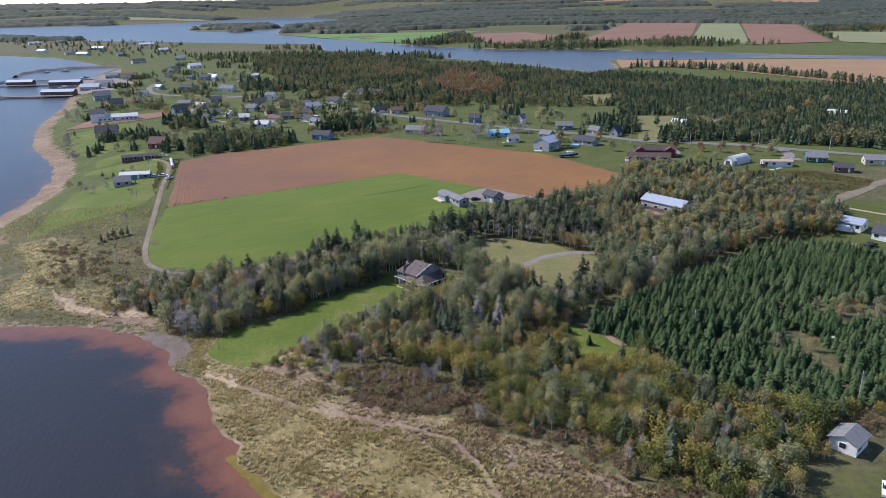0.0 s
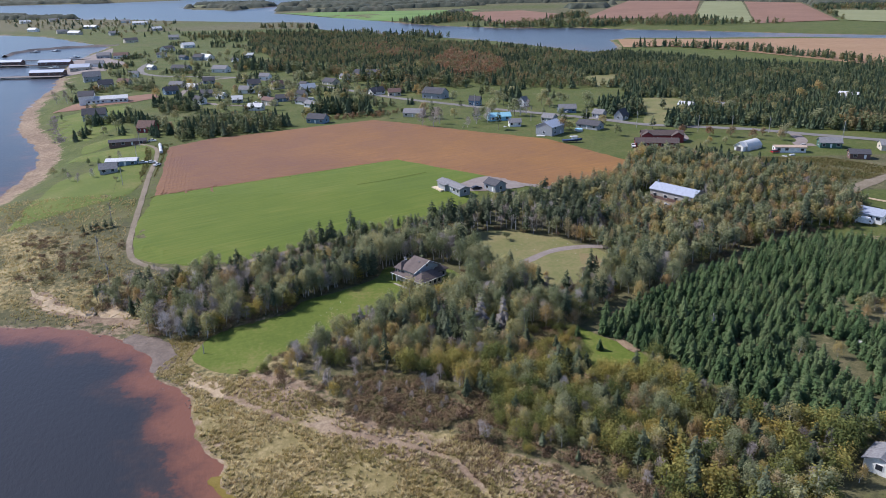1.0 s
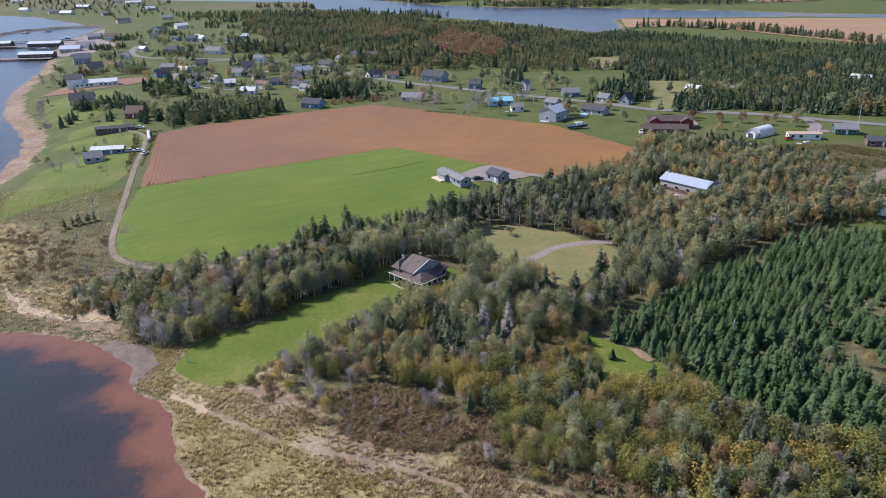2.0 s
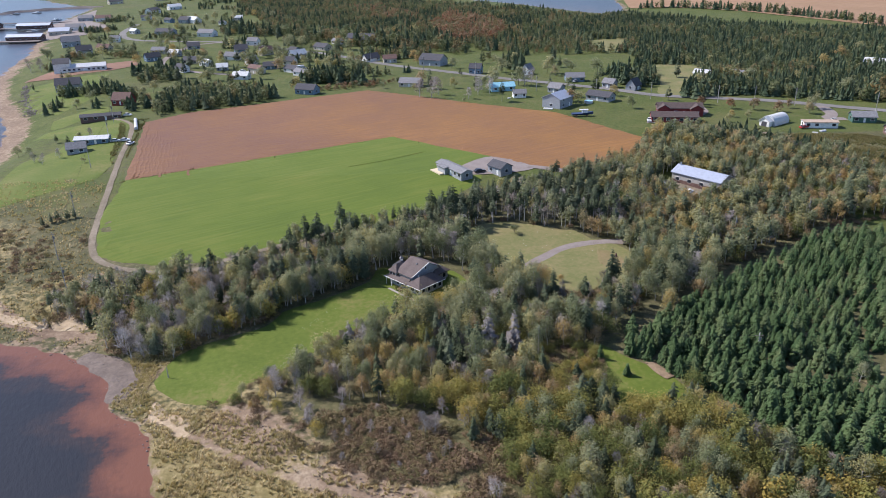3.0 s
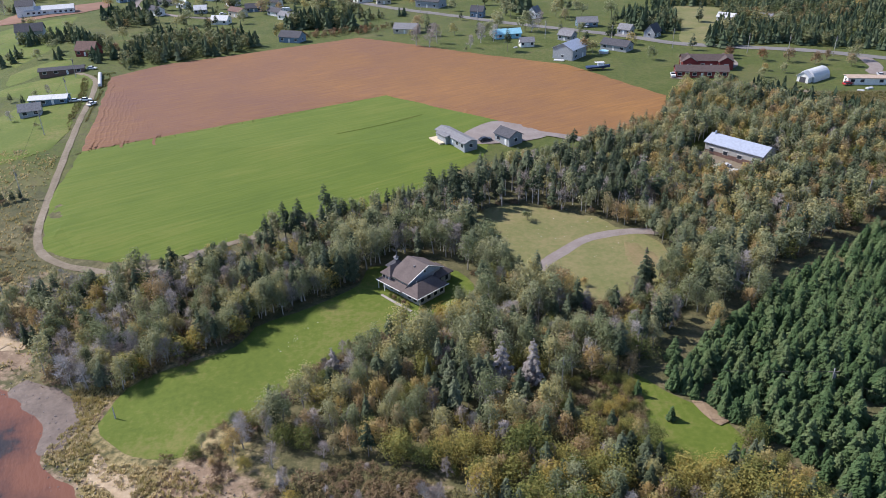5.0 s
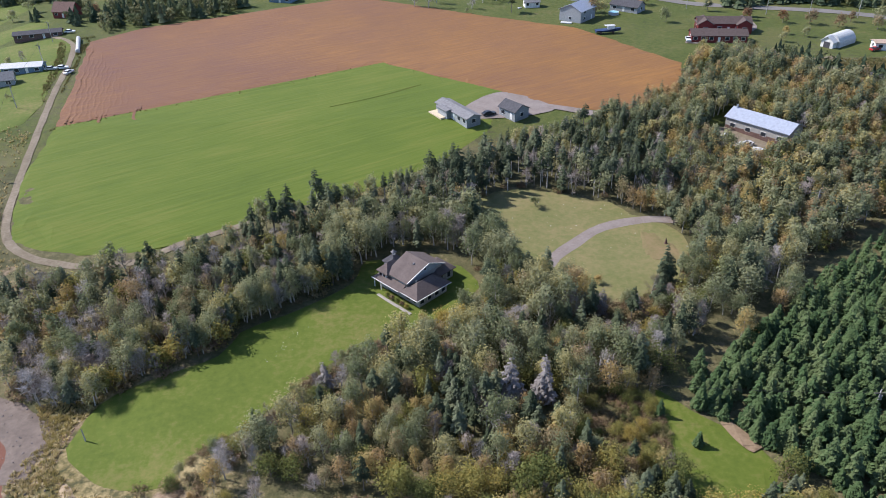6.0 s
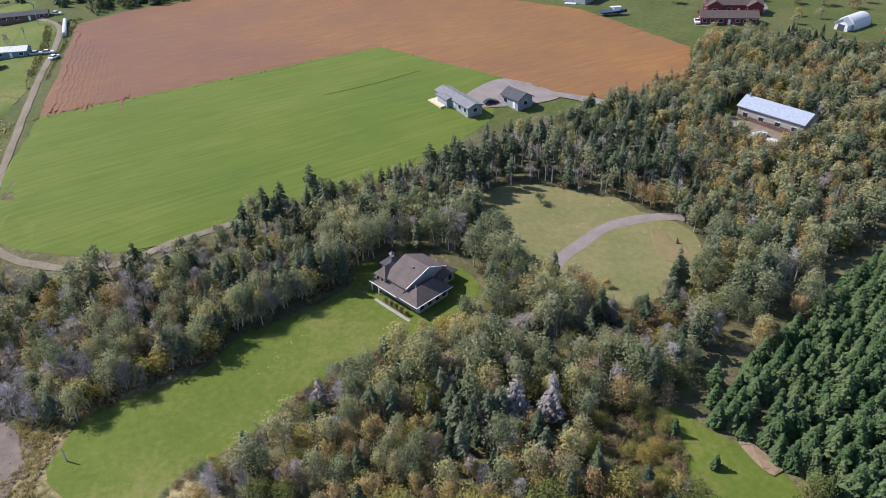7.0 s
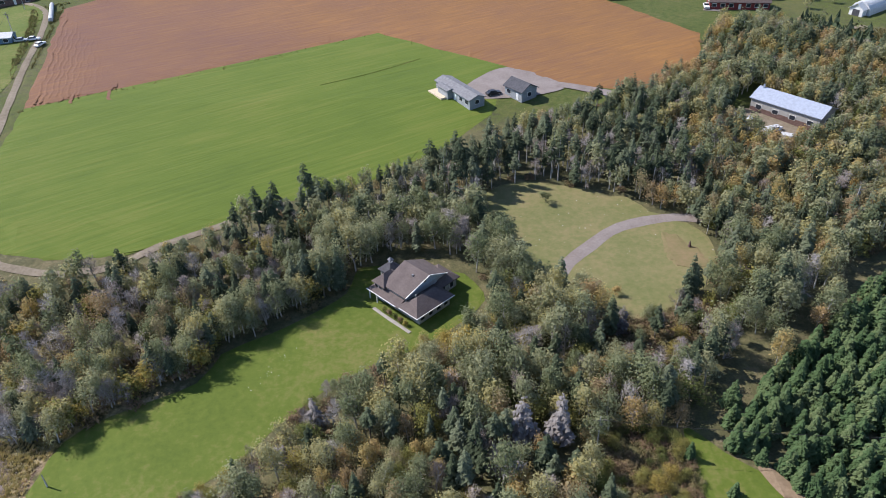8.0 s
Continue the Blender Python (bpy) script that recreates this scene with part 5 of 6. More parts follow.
T = -40
VILLAGE = [
    (90, 459, T, 16, 9, 2.8, 2.4, GREYW, R_DARK, "long grey bungalow with a dark roof beside the road"),
    (103, 495, T, 8, 7, 3.0, 2.5, GREYW, R_GREY, "small grey house with a pale roof"),
    (115, 486, T + 90, 9, 7, 3.0, 4.0, GREYW, R_DARK, "grey steep-gabled house beside the road"),
    (203, 397, -12, 12, 8, 2.9, 2.2, GREENW, R_GREY, "dark green bungalow with a grey roof"),
    (168, 523, T, 11, 7, 2.8, 2.2, WHITE, R_WHITE, "white cottage among spruces"),
    (189, 520, T, 9, 7, 2.8, 2.0, WHITE, R_GREY, "white cottage among spruces"),
    (291, 547, T, 14, 9, 3.5, 2.5, WHITE, R_WHITE, "white house at the wood's edge"),
    (-79, 498, T + 20, 14, 9, 3.2, 2.8, BLUEW, R_DARK, "blue house with a dark roof by the field"),
    (-93, 567, T, 14, 8, 2.8, 2.2, WHITE, R_GREY, "white bungalow with a grey roof"),
    (-3, 602, T + 10, 22, 14, 4.5, 4.0, GREYW, R_DARK, "large grey building with a dark roof"),
    (-17, 515, T + 25, 15, 10, 2.8, 2.6, BEIGE, R_GREY, "beige bungalow with a broad grey roof"),
    (-68, 750, T + 20, 34, 16, 4.0, 4.0, GREYW, R_DARK, "long low dark-roofed hall before the wood"),
    (38, 493, T + 50, 16, 8, 2.8, 2.2, TURQ, TURQ, "turquoise bungalow with a turquoise roof"),
    (46, 471, T + 45, 8, 6, 2.7, 2.0, WHITE, R_GREY, "small white cottage with a grey roof"),
    (69, 483, T, 9, 7, 3.0, 2.4, GREYW, R_GREY, "small grey house with a pale roof"),
    (60, 550, T + 90, 7, 6, 4.0, 3.2, WHITE, R_GREY, "small white steep-gabled house"),
    (86, 519, T + 40, 13, 8, 3.0, 2.6, BLUEW, R_GREY, "grey-blue house with a front porch"),
    (-98, 704, T, 16, 10, 3.0, 3.0, BEIGE, R_DARK, "beige house with a dark roof"),
    (-240, 536, T + 55, 17, 10, 4.6, 4.0, GREYW, R_DARK, "large grey gabled house with a dark roof by the sea"),
    (-182, 478, T + 30, 12, 9, 3.2, 4.0, REDW, R_BROWN, "dark red barn-like house with a brown roof"),
    (-303, 705, T + 70, 14, 10, 5.0, 4.2, GREYW, R_DARK, "dark grey gabled house near the harbour"),
    (-347, 777, T + 70, 18, 12, 5.0, 5.0, GREYW, R_GREY, "grey gabled shed near the harbour"),
    (-281, 850, T + 20, 26, 12, 3.0, 3.0, GREYW, R_DARK, "low dark house in the village"),
    (-230, 822, T + 20, 22, 12, 4.0, 3.6, WHITE, R_GREY, "white house with a grey roof in the village"),
    (-217, 731, T + 60, 12, 9, 3.0, 3.0, GREYW, R_DARK, "small grey gabled house in the village"),
    (-191, 640, T + 30, 14, 9, 3.0, 2.6, BEIGE, R_DARK, "beige bungalow in the village"),
    (-164, 687, T + 60, 12, 10, 4.6, 4.0, BLUEW, R_DARK, "blue gabled house in the village"),
    (-176, 625, T, 10, 7, 3.0, 2.4, WHITE, R_WHITE, "white cottage in the village"),
    (-133, 558, T + 30, 12, 8, 2.8, 2.4, WHITE, R_WHITE, "white cottage in the village"),
    (-285, 960, T, 24, 12, 4.0, 3.6, WHITE, R_WHITE, "white house with a white roof in the village"),
    (-239, 707, T + 30, 14, 9, 3.0, 2.6, BEIGE, R_GREY, "beige bungalow in the village"),
    (-103, 584, T, 13, 8, 2.8, 2.2, WHITE, R_DARK, "white bungalow with a dark roof"),
]
for k, (x, y) in enumerate(((-243, 931), (-238, 979), (-167, 747), (-217, 1041), (-317, 971), (-356, 1005), (-219, 685), (-142, 628), (-128, 582), (-122, 602), (-111, 620), (-111, 653),
                            (-89, 741), (-36, 620), (26, 559), (-51, 629), (-317, 860), (-311, 792), (-298, 735), (-229, 660), (-185, 596), (-157, 600), (-163, 655), (-142, 680), (-120, 690))):
    VILLAGE.append((x, y, (T, T + 50, T + 20, T + 80)[k % 4], 9 + (k * 5) % 7, 7 + k % 2, 2.8 + (k % 3) * 0.6, 2.2 + (k % 4) * 0.4, (WHITE, GREYW, WHITE, BEIGE, BLUEW)[k % 5], (R_DARK, R_GREY, R_DARK, R_WHITE, R_BROWN)[(k * 3) % 5],
                    ("white", "grey", "white", "beige", "blue")[k % 5] + " village house among garden trees"))
# clumps of trees between the gardens
HOUSE_CLEAR = [[(h[0] - 11, h[1] - 14), (h[0] + 11, h[1] - 14), (h[0] + 9, h[1] + 8), (h[0] - 9, h[1] + 8)] for h in VILLAGE]
HOUSE_CLEAR += [[(a[0] - 6, a[1] - 6), (b[0] - 6, b[1] - 6), (b[0] + 6, b[1] + 6), (a[0] + 6, a[1] + 6)] for a, b in zip(MAIN_ROAD, MAIN_ROAD[1:])]
for k in range(230):
    cx, cy = rng.uniform(-400, 120), rng.uniform(560, 1350)
    if cy < 560 + max(0, cx) * 0.9 or float(land_distance(np.array(cx), np.array(cy))) < 20:
        continue
    r = rng.uniform(4, 15)
    far_wood([(cx + r * math.cos(a) * rng.uniform(.5, 1.5), cy + r * math.sin(a) * rng.uniform(.5, 1)) for a in np.linspace(0, 5.6, 8)], 5.0, rng.choice((MIXED, ("leaf",) * 5 + ("autumn", "spruce"), ("leaf",) * 4 + ("spruce",) * 2)), 0.72,
             (*HOUSE_CLEAR, BROWN_FIELD, GREEN_FIELD, [(-294, 582), (-292, 612), (-287, 627), (-244, 663), (-231, 639), (-242, 612), (-275, 584)]))
for k, (mat, _) in FAR_KINDS.items():
    stuff("distant_wood", mat, far[k], {"spruce": "distant dark spruce woods", "leaf": "distant green broadleaf woods", "autumn": "distant yellow autumn woods", "russet": "distant russet autumn maples"}[k] + " beyond the fields")

for x, y, turn, L, W, h, rise, wall, roof, label in VILLAGE:
    k = 0.88 if L < 20 else 0.8
    house(x, y, turn, L * k, W * k, h * 0.95, rise * 0.9, wall, roof, label)
for x, y, L, roof in ((-996, 1903, 30, R_WHITE), (-953, 1958, 30, R_GREY), (-814, 1583, 26, R_WHITE), (-723, 1511, 24, R_GREY), (-679, 1470, 34, R_WHITE), (-723, 1640, 40, R_WHITE),
                      (-727, 1835, 24, R_GREY), (-662, 1752, 40, R_WHITE), (-495, 1262, 26, R_DARK), (-439, 1304, 20, R_GREY), (-365, 1141, 22, R_WHITE), (-378, 1091, 24, R_DARK),
                      (-436, 1018, 20, R_GREY), (-408, 1005, 22, R_BROWN), (-403, 914, 24, R_GREY), (-407, 885, 26, R_METAL), (-591, 1433, 20, R_GREY), (-550, 1539, 24, R_WHITE), (-294, 960, 16, R_DARK)):
    if float(land_distance(np.array(x), np.array(y))) > 4:
        house(x, y, rng.choice((-20, 10, 40, 70)), L * 0.8, 11, 4, 3.2, rng.choice((WHITE, WHITE, GREYW, BEIGE)), roof, "distant pale house near the harbour", wins=4)
house(-164, 392, 8, 15, 6, 2.6, 1.0, BLUEW, R_WHITE, "long blue mobile home with a white roof", "mobile_home", 4)
house(-165, 377, 20, 8, 6, 2.6, 2.2, GREYW, R_GREY, "weathered grey shed behind bushes", "shed", 2, door=False, category="shed")
house(-181, 443, 15, 20, 5, 2.4, 1.0, R_BROWN, R_DARK, "long low dark shed", "shed", 4, category="shed")
inn = house(-264, 615, 18, 30, 9, 3.2, 2.0, WHITE, R_WHITE, "long white inn with a tall end block", "inn", 9)
gable_body(inn, 11, 12, 6.5, 3.0, WHITE, R_DARK, at=(-15, 2))
house(64, 446, 50, 13, 11, 5.0, 2.6, GREYW, R_METAL, "large grey shed with a pale metal roof", "storage_shed", 2, category="shed")
lodge = house(122, 421, -8, 22, 7, 3.6, 2.0, REDW, R_LODGE, "dark red lodge with gabled wings and white trim", "lodge", 6)
for xx in (-8, 8):
    bm = bmesh.new()
    prism(bm, [(-3, -0.5), (3, -0.5), (3, 3.6), (0, 5.4), (-3, 3.6)], -5.5, 3)
    bmesh.ops.recalc_face_normals(bm, faces=bm.faces[:])
    bm.transform(pose(xx, 0, 0, 0, 0, 90))
    part("wing", bm, REDW, lodge)
    bm = bmesh.new()
    prism(bm, [(-3.5, 3.32), (0, 5.42), (3.5, 3.32), (3.5, 3.55), (0, 5.65), (-3.5, 3.55)], -6, 3)
    bmesh.ops.recalc_face_normals(bm, faces=bm.faces[:])
    bm.transform(pose(xx, 0, 0, 0, 0, 90))
    part("wing_roof", bm, R_LODGE, lodge)
    window(lodge, xx, -5.56, 1.0, 1.8, 1.4, "-y")
house(115, 406, -8, 22, 7, 2.8, 1.8, REDW, R_LODGE, "long dark red lodge with a brown roof", "lodge", 7)
house(178, 388, -8, 15, 5, 2.7, 0.5, WHITE, R_TAN, "white trailer home with a flat tan roof", "mobile_home", 4)
house(233, 387, -15, 17, 8, 2.8, 2.0, BEIGE, R_GREY, "long beige bungalow with a grey roof", wins=3)
house(205, 372, -15, 9, 6, 2.6, 1.6, R_BROWN, R_DARK, "small dark shed in rough grass", "shed", 2, category="shed")
house(163, 287, -48, 14, 8, 2.7, 1.6, WHITE, R_METAL, "low white house with a pale roof by the lawn", "house", 5)
house(172, 272, -48, 10, 8, 2.8, 2.2, WHITE, R_DARK, "white gabled house with a dark roof", "house", 3)
barn = house(97.4, 311.5, -49.6, 20, 8.8, 3.8, 1.9, paint("grey_metal_siding", (0.36, 0.35, 0.33)), R_METAL, "long grey-beige barn with a pale metal roof in the woods", "barn", 4, door=False, category="barn")
box_part("lower_band", R_BROWN, barn, -9.9, 9.9, -4.46, -4.41, -0.5, 1.3)
box_part("chimney", R_METAL, barn, -9.2, -8.8, -.6, -.2, 5.0, 6.8)
mob = house(5.2, 329.3, -59, 18.2, 5.2, 2.7, 0.9, GREYW, R_GREY, "long grey mobile home with a small deck", "mobile_home", 6)
gable_body(mob, 5.5, 2.2, 2.75, 0.25, GREYW, R_GREY, at=(-3, -3.1))
box_part("deck", paint("pale_deck_wood", (0.6, 0.5, 0.36)), mob, -8.5, -1, -6.0, -2.7, 0.0, 0.55)
house(23.3, 328.9, -53, 7.4, 6, 3.0, 1.7, GREYW, R_DARK, "dark grey garage with a dark shingle roof", "garage", 2, category="garage")
house(87.2, 139.2, 42, 6.6, 5.8, 2.6, 1.3, WHITE, R_GREY, "white cottage with a grey roof among bushes", "cottage", 2)


def arched_shed(x, y, turn, L, r):
    e = tagged(new("arched_shed"), "white arched-roof shed with a gabled porch", "shed")
    e.matrix_world = pose(x, y, ground_z(x, y), 0, 0, turn)
    prof = [(-r, -0.4)] + [(-r * math.cos(a), 1.0 + r * math.sin(a)) for a in np.linspace(0, math.pi, 13)] + [(r, -0.4)]
    bm = bmesh.new()
    prism(bm, prof, -L / 2, L / 2)
    bmesh.ops.recalc_face_normals(bm, faces=bm.faces[:])
    part("vault", bm, R_WHITE, e)
    gable_body(e, 3, 5, 2.6, 1.8, WHITE, R_WHITE, at=(-L / 2 - 1.5, 0))
    box_part("door", R_DARK, e, -L / 2 - 3.06, -L / 2 - 2.98, -1.3, 1.3, 0, 2.3)


arched_shed(161, 397, 35, 12, 3.6)


# the house by the lawn: a storey-and-a-half main block, a low front wing, a bay, a turret and a rear wing
def slab(bm, pts, t=0.18):
    """A roof plane of thickness t under the given corners."""
    lo = [bm.verts.new((p[0], p[1], p[2] - t)) for p in pts]
    hi = [bm.verts.new(p) for p in pts]
    n = len(pts)
    bm.faces.new(hi)
    bm.faces.new(lo[::-1])
    for i in range(n):
        j = (i + 1) % n
        bm.faces.new((hi[j], hi[i], lo[i], lo[j]))


def roof_part(name, mat, parent, planes, label=""):
    bm = bmesh.new()
    for p in planes:
        slab(bm, p)
    bmesh.ops.recalc_face_normals(bm, faces=bm.faces[:])
    return part(name, bm, mat, parent, label)


def hip(x0, x1, y0, y1, z, rise, inset):
    """The four planes of a hipped roof with its ridge along the longer side."""
    if x1 - x0 >= y1 - y0:
        ym = (y0 + y1) / 2
        a, b = (x0 + inset, ym, z + rise), (x1 - inset, ym, z + rise)
        return [[(x0, y0, z), (x1, y0, z), b, a], [(x1, y1, z), (x0, y1, z), a, b], [(x0, y1, z), (x0, y0, z), a], [(x1, y0, z), (x1, y1, z), b]]
    xm = (x0 + x1) / 2
    a, b = (xm, y0 + inset, z + rise), (xm, y1 - inset, z + rise)
    return [[(x1, y0, z), (x1, y1, z), b, a], [(x0, y1, z), (x0, y0, z), a, b], [(x0, y0, z), (x1, y0, z), a], [(x1, y1, z), (x0, y1, z), b]]


def main_house():
    SH = surface("brown_roof_shingles", (0.083, 0.066, 0.063), (0.118, 0.094, 0.088), (0.155, 0.126, 0.118), 0.4, 3.0, relief=0.6, dist=0.05)
    SID = paint("pale_grey_siding", (0.4, 0.4, 0.39))
    e = tagged(new("main_house"), "large pale house with many brown shingle roofs by the lawn", "house")
    e.matrix_world = pose(-7.4, 229.8, ground_z(-7.5, 235) - 0.1, 0, 0, -46)
    h = 2.7
    for x0, x1, y0, y1, top in ((-13.0, -0.2, 1.2, 9.6, h), (-10.6, -4.4, 1.6, 12.2, 4.6), (-8.6, -3.4, 9.6, 14.8, h), (-16.4, -13.2, 5.6, 8.8, 3.2), (-12.9, -10.2, 1.0, 5.6, 4.4)):
        box_part("wall", SID, e, x0, x1, y0, y1, -0.8, top)
    # main gable roof, its ridge along x
    zr, ze, yr = 7.6, 4.5, 7.0
    roof_part("main_roof", SH, e, [[(-10.9, 1.2, ze), (-3.9, 1.2, ze), (-2.9, yr, zr), (-10.2, yr, zr)], [(-2.9, yr, zr), (-3.9, 12.8, ze), (-10.9, 12.8, ze), (-10.2, yr, zr)]])
    bm = bmesh.new()
    v = [bm.verts.new(p) for p in ((-4.38, 1.8, 4.4), (-4.38, 12.2, 4.4), (-4.38, yr, 7.35), (-4.7, 1.8, 4.4), (-4.7, 12.2, 4.4), (-4.7, yr, 7.35))]
    for f in ((0, 1, 2), (5, 4, 3), (0, 3, 4, 1), (1, 4, 5, 2), (2, 5, 3, 0)):
        bm.faces.new([v[i] for i in f])
    part("gable_wall", bm, paint("blue_grey_shingle_siding", (0.42, 0.48, 0.52)), e)
    window(e, -4.36, yr, 5.2, 0.6, 0.9, "+x")
    bm = bmesh.new()
    v = [bm.verts.new(p) for p in ((-10.55, 1.8, 4.4), (-10.55, 12.2, 4.4), (-10.3, yr, 7.4), (-10.3, 1.8, 4.4), (-10.3, 12.2, 4.4), (-10.1, yr, 7.4))]
    for f in ((2, 1, 0), (3, 4, 5), (1, 4, 3, 0), (2, 5, 4, 1), (0, 3, 5, 2)):
        bm.faces.new([v[i] for i in f])
    part("gable_wall", bm, SID, e)
    # white edge boards of the main gable
    for y0, z0 in ((1.2, ze), (12.8, ze)):
        V, F = [], []
        tube(V, F, (-3.85, y0, z0 + 0.02), (-2.85, yr, zr + 0.02), 0.1, 0.1, 4)
        ob = new("edge_board", mesh_of("edge_board", V, F, TRIM))
        ob.parent = e
    # front wing with a hipped roof
    roof_part("front_roof", SH, e, hip(-5.2, 0.6, -0.1, 10.2, 2.75, 2.1, 2.9))
    for a, b in (((0.65, -0.1, 2.68), (0.65, 10.2, 2.68)), ((-5.2, -0.14, 2.68), (0.65, -0.14, 2.68)), ((-13.9, -0.36, 2.68), (-5.2, -0.36, 2.68))):
        V, F = [], []
        tube(V, F, a, b, 0.09, 0.09, 4)
        ob = new("gutter", mesh_of("gutter", V, F, TRIM))
        ob.parent = e
    # porch roof along the front, on posts
    roof_part("porch_roof", SH, e, [[(-13.9, -0.3, 2.72), (-4.6, -0.3, 2.72), (-4.6, 2.0, 3.9), (-12.0, 2.0, 3.9)], [(-13.9, -0.3, 2.72), (-12.0, 2.0, 3.9), (-12.0, 6.0, 3.9), (-13.9, 7.0, 2.72)]])
    for xx in (-13.4, -11.2):
        box_part("post", TRIM, e, xx - .09, xx + .09, -0.1, 0.08, -0.5, 2.6)
    roof_part("bay_roof", SH, e, hip(-13.3, -9.6, 0.6, 6.0, 4.45, 1.8, 1.8))
    roof_part("rear_roof", SH, e, hip(-9.2, -2.8, 9.2, 15.4, 2.75, 2.1, 3.1))
    roof_part("turret_roof", R_DARK, e, hip(-16.8, -12.9, 5.2, 9.2, 3.2, 1.9, 1.94))
    t = box_part("cupola", TRIM, e, -15.1, -14.5, 6.9, 7.5, 4.4, 5.5)
    roof_part("cupola_roof", R_GREY, t, hip(-15.3, -14.3, 6.7, 7.7, 5.5, 0.6, 0.49))
    box_part("roof_vent", R_GREY, e, -6.3, -5.9, 5.2, 5.6, 6.4, 7.0)
    box_part("roof_vent", TRIM, e, -3.0, -2.85, 3.0, 3.15, 4.0, 5.0)
    for yy in (2.0, 4.2, 6.4, 8.4):
        window(e, -0.17, yy, 0.9, 1.1, 1.3, "+x")
    for xx in (-11.8, -9.8, -7.6, -3.6, -1.6):
        window(e, xx, 1.18, 0.8, 1.2, 1.4, "-y")
    for xx in (-12.2, -11.0):
        window(e, xx, 0.97, 3.3, 0.8, 0.9, "-y")
    for yy in (11.0, 13.4):
        window(e, -3.37, yy, 0.9, 1.0, 1.3, "+x")
    for yy in (6.5, 7.9):
        window(e, -16.42, yy, 1.6, 0.9, 1.4, "-x")
    w = e.matrix_world
    p = [w @ Vector(q) for q in ((-10.5, -1.7, 0), (-6, -1.75, 0), (0.2, -1.7, 0))]
    ribbon("garden_path", [(q.x, q.y) for q in p], 0.8, CONCRETE, "pale concrete path before the porch", 0.28, 1.5, "path")
    for i, xx in enumerate((-8.2, -6.6, -5.0, -3.4, -2.0)):
        q = w @ Vector((xx, -0.85, 0))
        rg = random.Random(400 + i)
        TV, TF, CV, CF = [], [], [], []
        for k in range(5):
            limb(TV, TF, rg, (0, 0, -0.1), (math.cos(k * 1.25), math.sin(k * 1.25), 1.2), 0.6, 0.02, 2, 3)
        leaf_cluster(CV, CF, rg, (0, 0, 0.7), 0.55, 300, 0.17, 1.0)
        b = tagged(new("round_bush"), "clipped round garden bush beside the porch path", "bush", "round bushes by the porch")
        b.location = (q.x, q.y, ground_z(q.x, q.y) + 0.2)
        for n, VV, FF, mm in (("stems", TV, TF, BARK), ("crown", CV, CF, BRUSH if i % 2 else BUSHY)):
            new(n, mesh_of(n, VV, FF, mm)).parent = b


main_house()

# vehicles
TYRE = paint("black_rubber", (0.02, 0.02, 0.02), 0.9)
CHROME = paint("silver_rim", (0.5, 0.5, 0.52), 0.35, 0.7)


def wheel(parent, x, y, r=0.33, w=0.22):
    for name, rr, ww, mat in (("tyre", r, w, TYRE), ("rim", r * 0.6, w + 0.03, CHROME)):
        V, F = [], []
        tube(V, F, (x, y - ww / 2, r), (x, y + ww / 2, r), rr, rr, 12)
        F += [tuple(range(12))[::-1], tuple(range(12, 24))]
        ob = new(name if name == "tyre" else "rim", mesh_of(name, V, F, mat))
        ob.parent = parent
        if name == "tyre":
            ob.name = "wheel"
            parent = ob


def vehicle(x, y, turn, col, label, style="car"):
    e = tagged(new({"car": "car", "truck": "pickup_truck", "van": "camper_van"}[style]), label, "vehicle")
    e.matrix_world = pose(x, y, ground_z(x, y) + 0.2, 0, 0, turn)
    m = paint("car_paint", col, 0.3)
    L, W = {"car": (4.5, 1.8), "truck": (5.4, 1.9), "van": (6.2, 2.2)}[style]
    prof = {"car": [(-.5, .35), (.5, .35), (.5, .7), (.47, .82), (.24, .95), (-.44, .98), (-.5, .8)],
            "truck": [(-.5, .45), (.5, .45), (.5, .9), (.48, 1.0), (.24, 1.1), (-.5, 1.05)],
            "van": [(-.5, .4), (.5, .4), (.5, 1.0), (.46, 1.1), (.36, 1.9), (.3, 2.5), (-.5, 2.5)]}[style]
    cab = {"car": [(.22, .94), (.08, 1.42), (-.26, 1.45), (-.42, .97)], "truck": [(.2, 1.08), (.1, 1.72), (-.08, 1.75), (-.12, 1.06)], "van": [(.44, 1.2), (.38, 1.75), (.33, 1.75), (.33, 1.2)]}[style]

    def side(pr, hw, top, mat, name):
        bm = bmesh.new()
        zs = [z for _, z in pr]
        a = [bm.verts.new((u * L, -hw * (1 - top * (z - min(zs)) / (max(zs) - min(zs) + .01)), z)) for u, z in pr]
        b = [bm.verts.new((v.co.x, -v.co.y, v.co.z)) for v in a]
        n = len(pr)
        bm.faces.new(a)
        bm.faces.new(b[::-1])
        for i in range(n):
            j = (i + 1) % n
            bm.faces.new((a[j], a[i], b[i], b[j]))
        bmesh.ops.recalc_face_normals(bm, faces=bm.faces[:])
        return part(name, bm, mat, e)

    side(prof, W / 2, 0.05, m, "body")
    side(cab, W / 2 - (0.06 if style != "van" else -0.01), 0.18 if style != "van" else 0.0, GLASS, "cabin_glass")
    if style != "van":
        tops = cab[1:3]
        zt = max(z for _, z in tops)
        box_part("roof_panel", m, e, tops[1][0] * L, tops[0][0] * L, -W * .38, W * .38, zt - .04, zt + .03)
    for xx in (-L * .32, L * .32):
        for yy in (-W / 2 + .1, W / 2 - .1):
            wheel(e, xx, yy)
    for yy in (-W * .35, W * .35):
        box_part("headlight", TRIM, e, L * .5 - .03, L * .5 + .03, yy - .15, yy + .15, .6, .75)


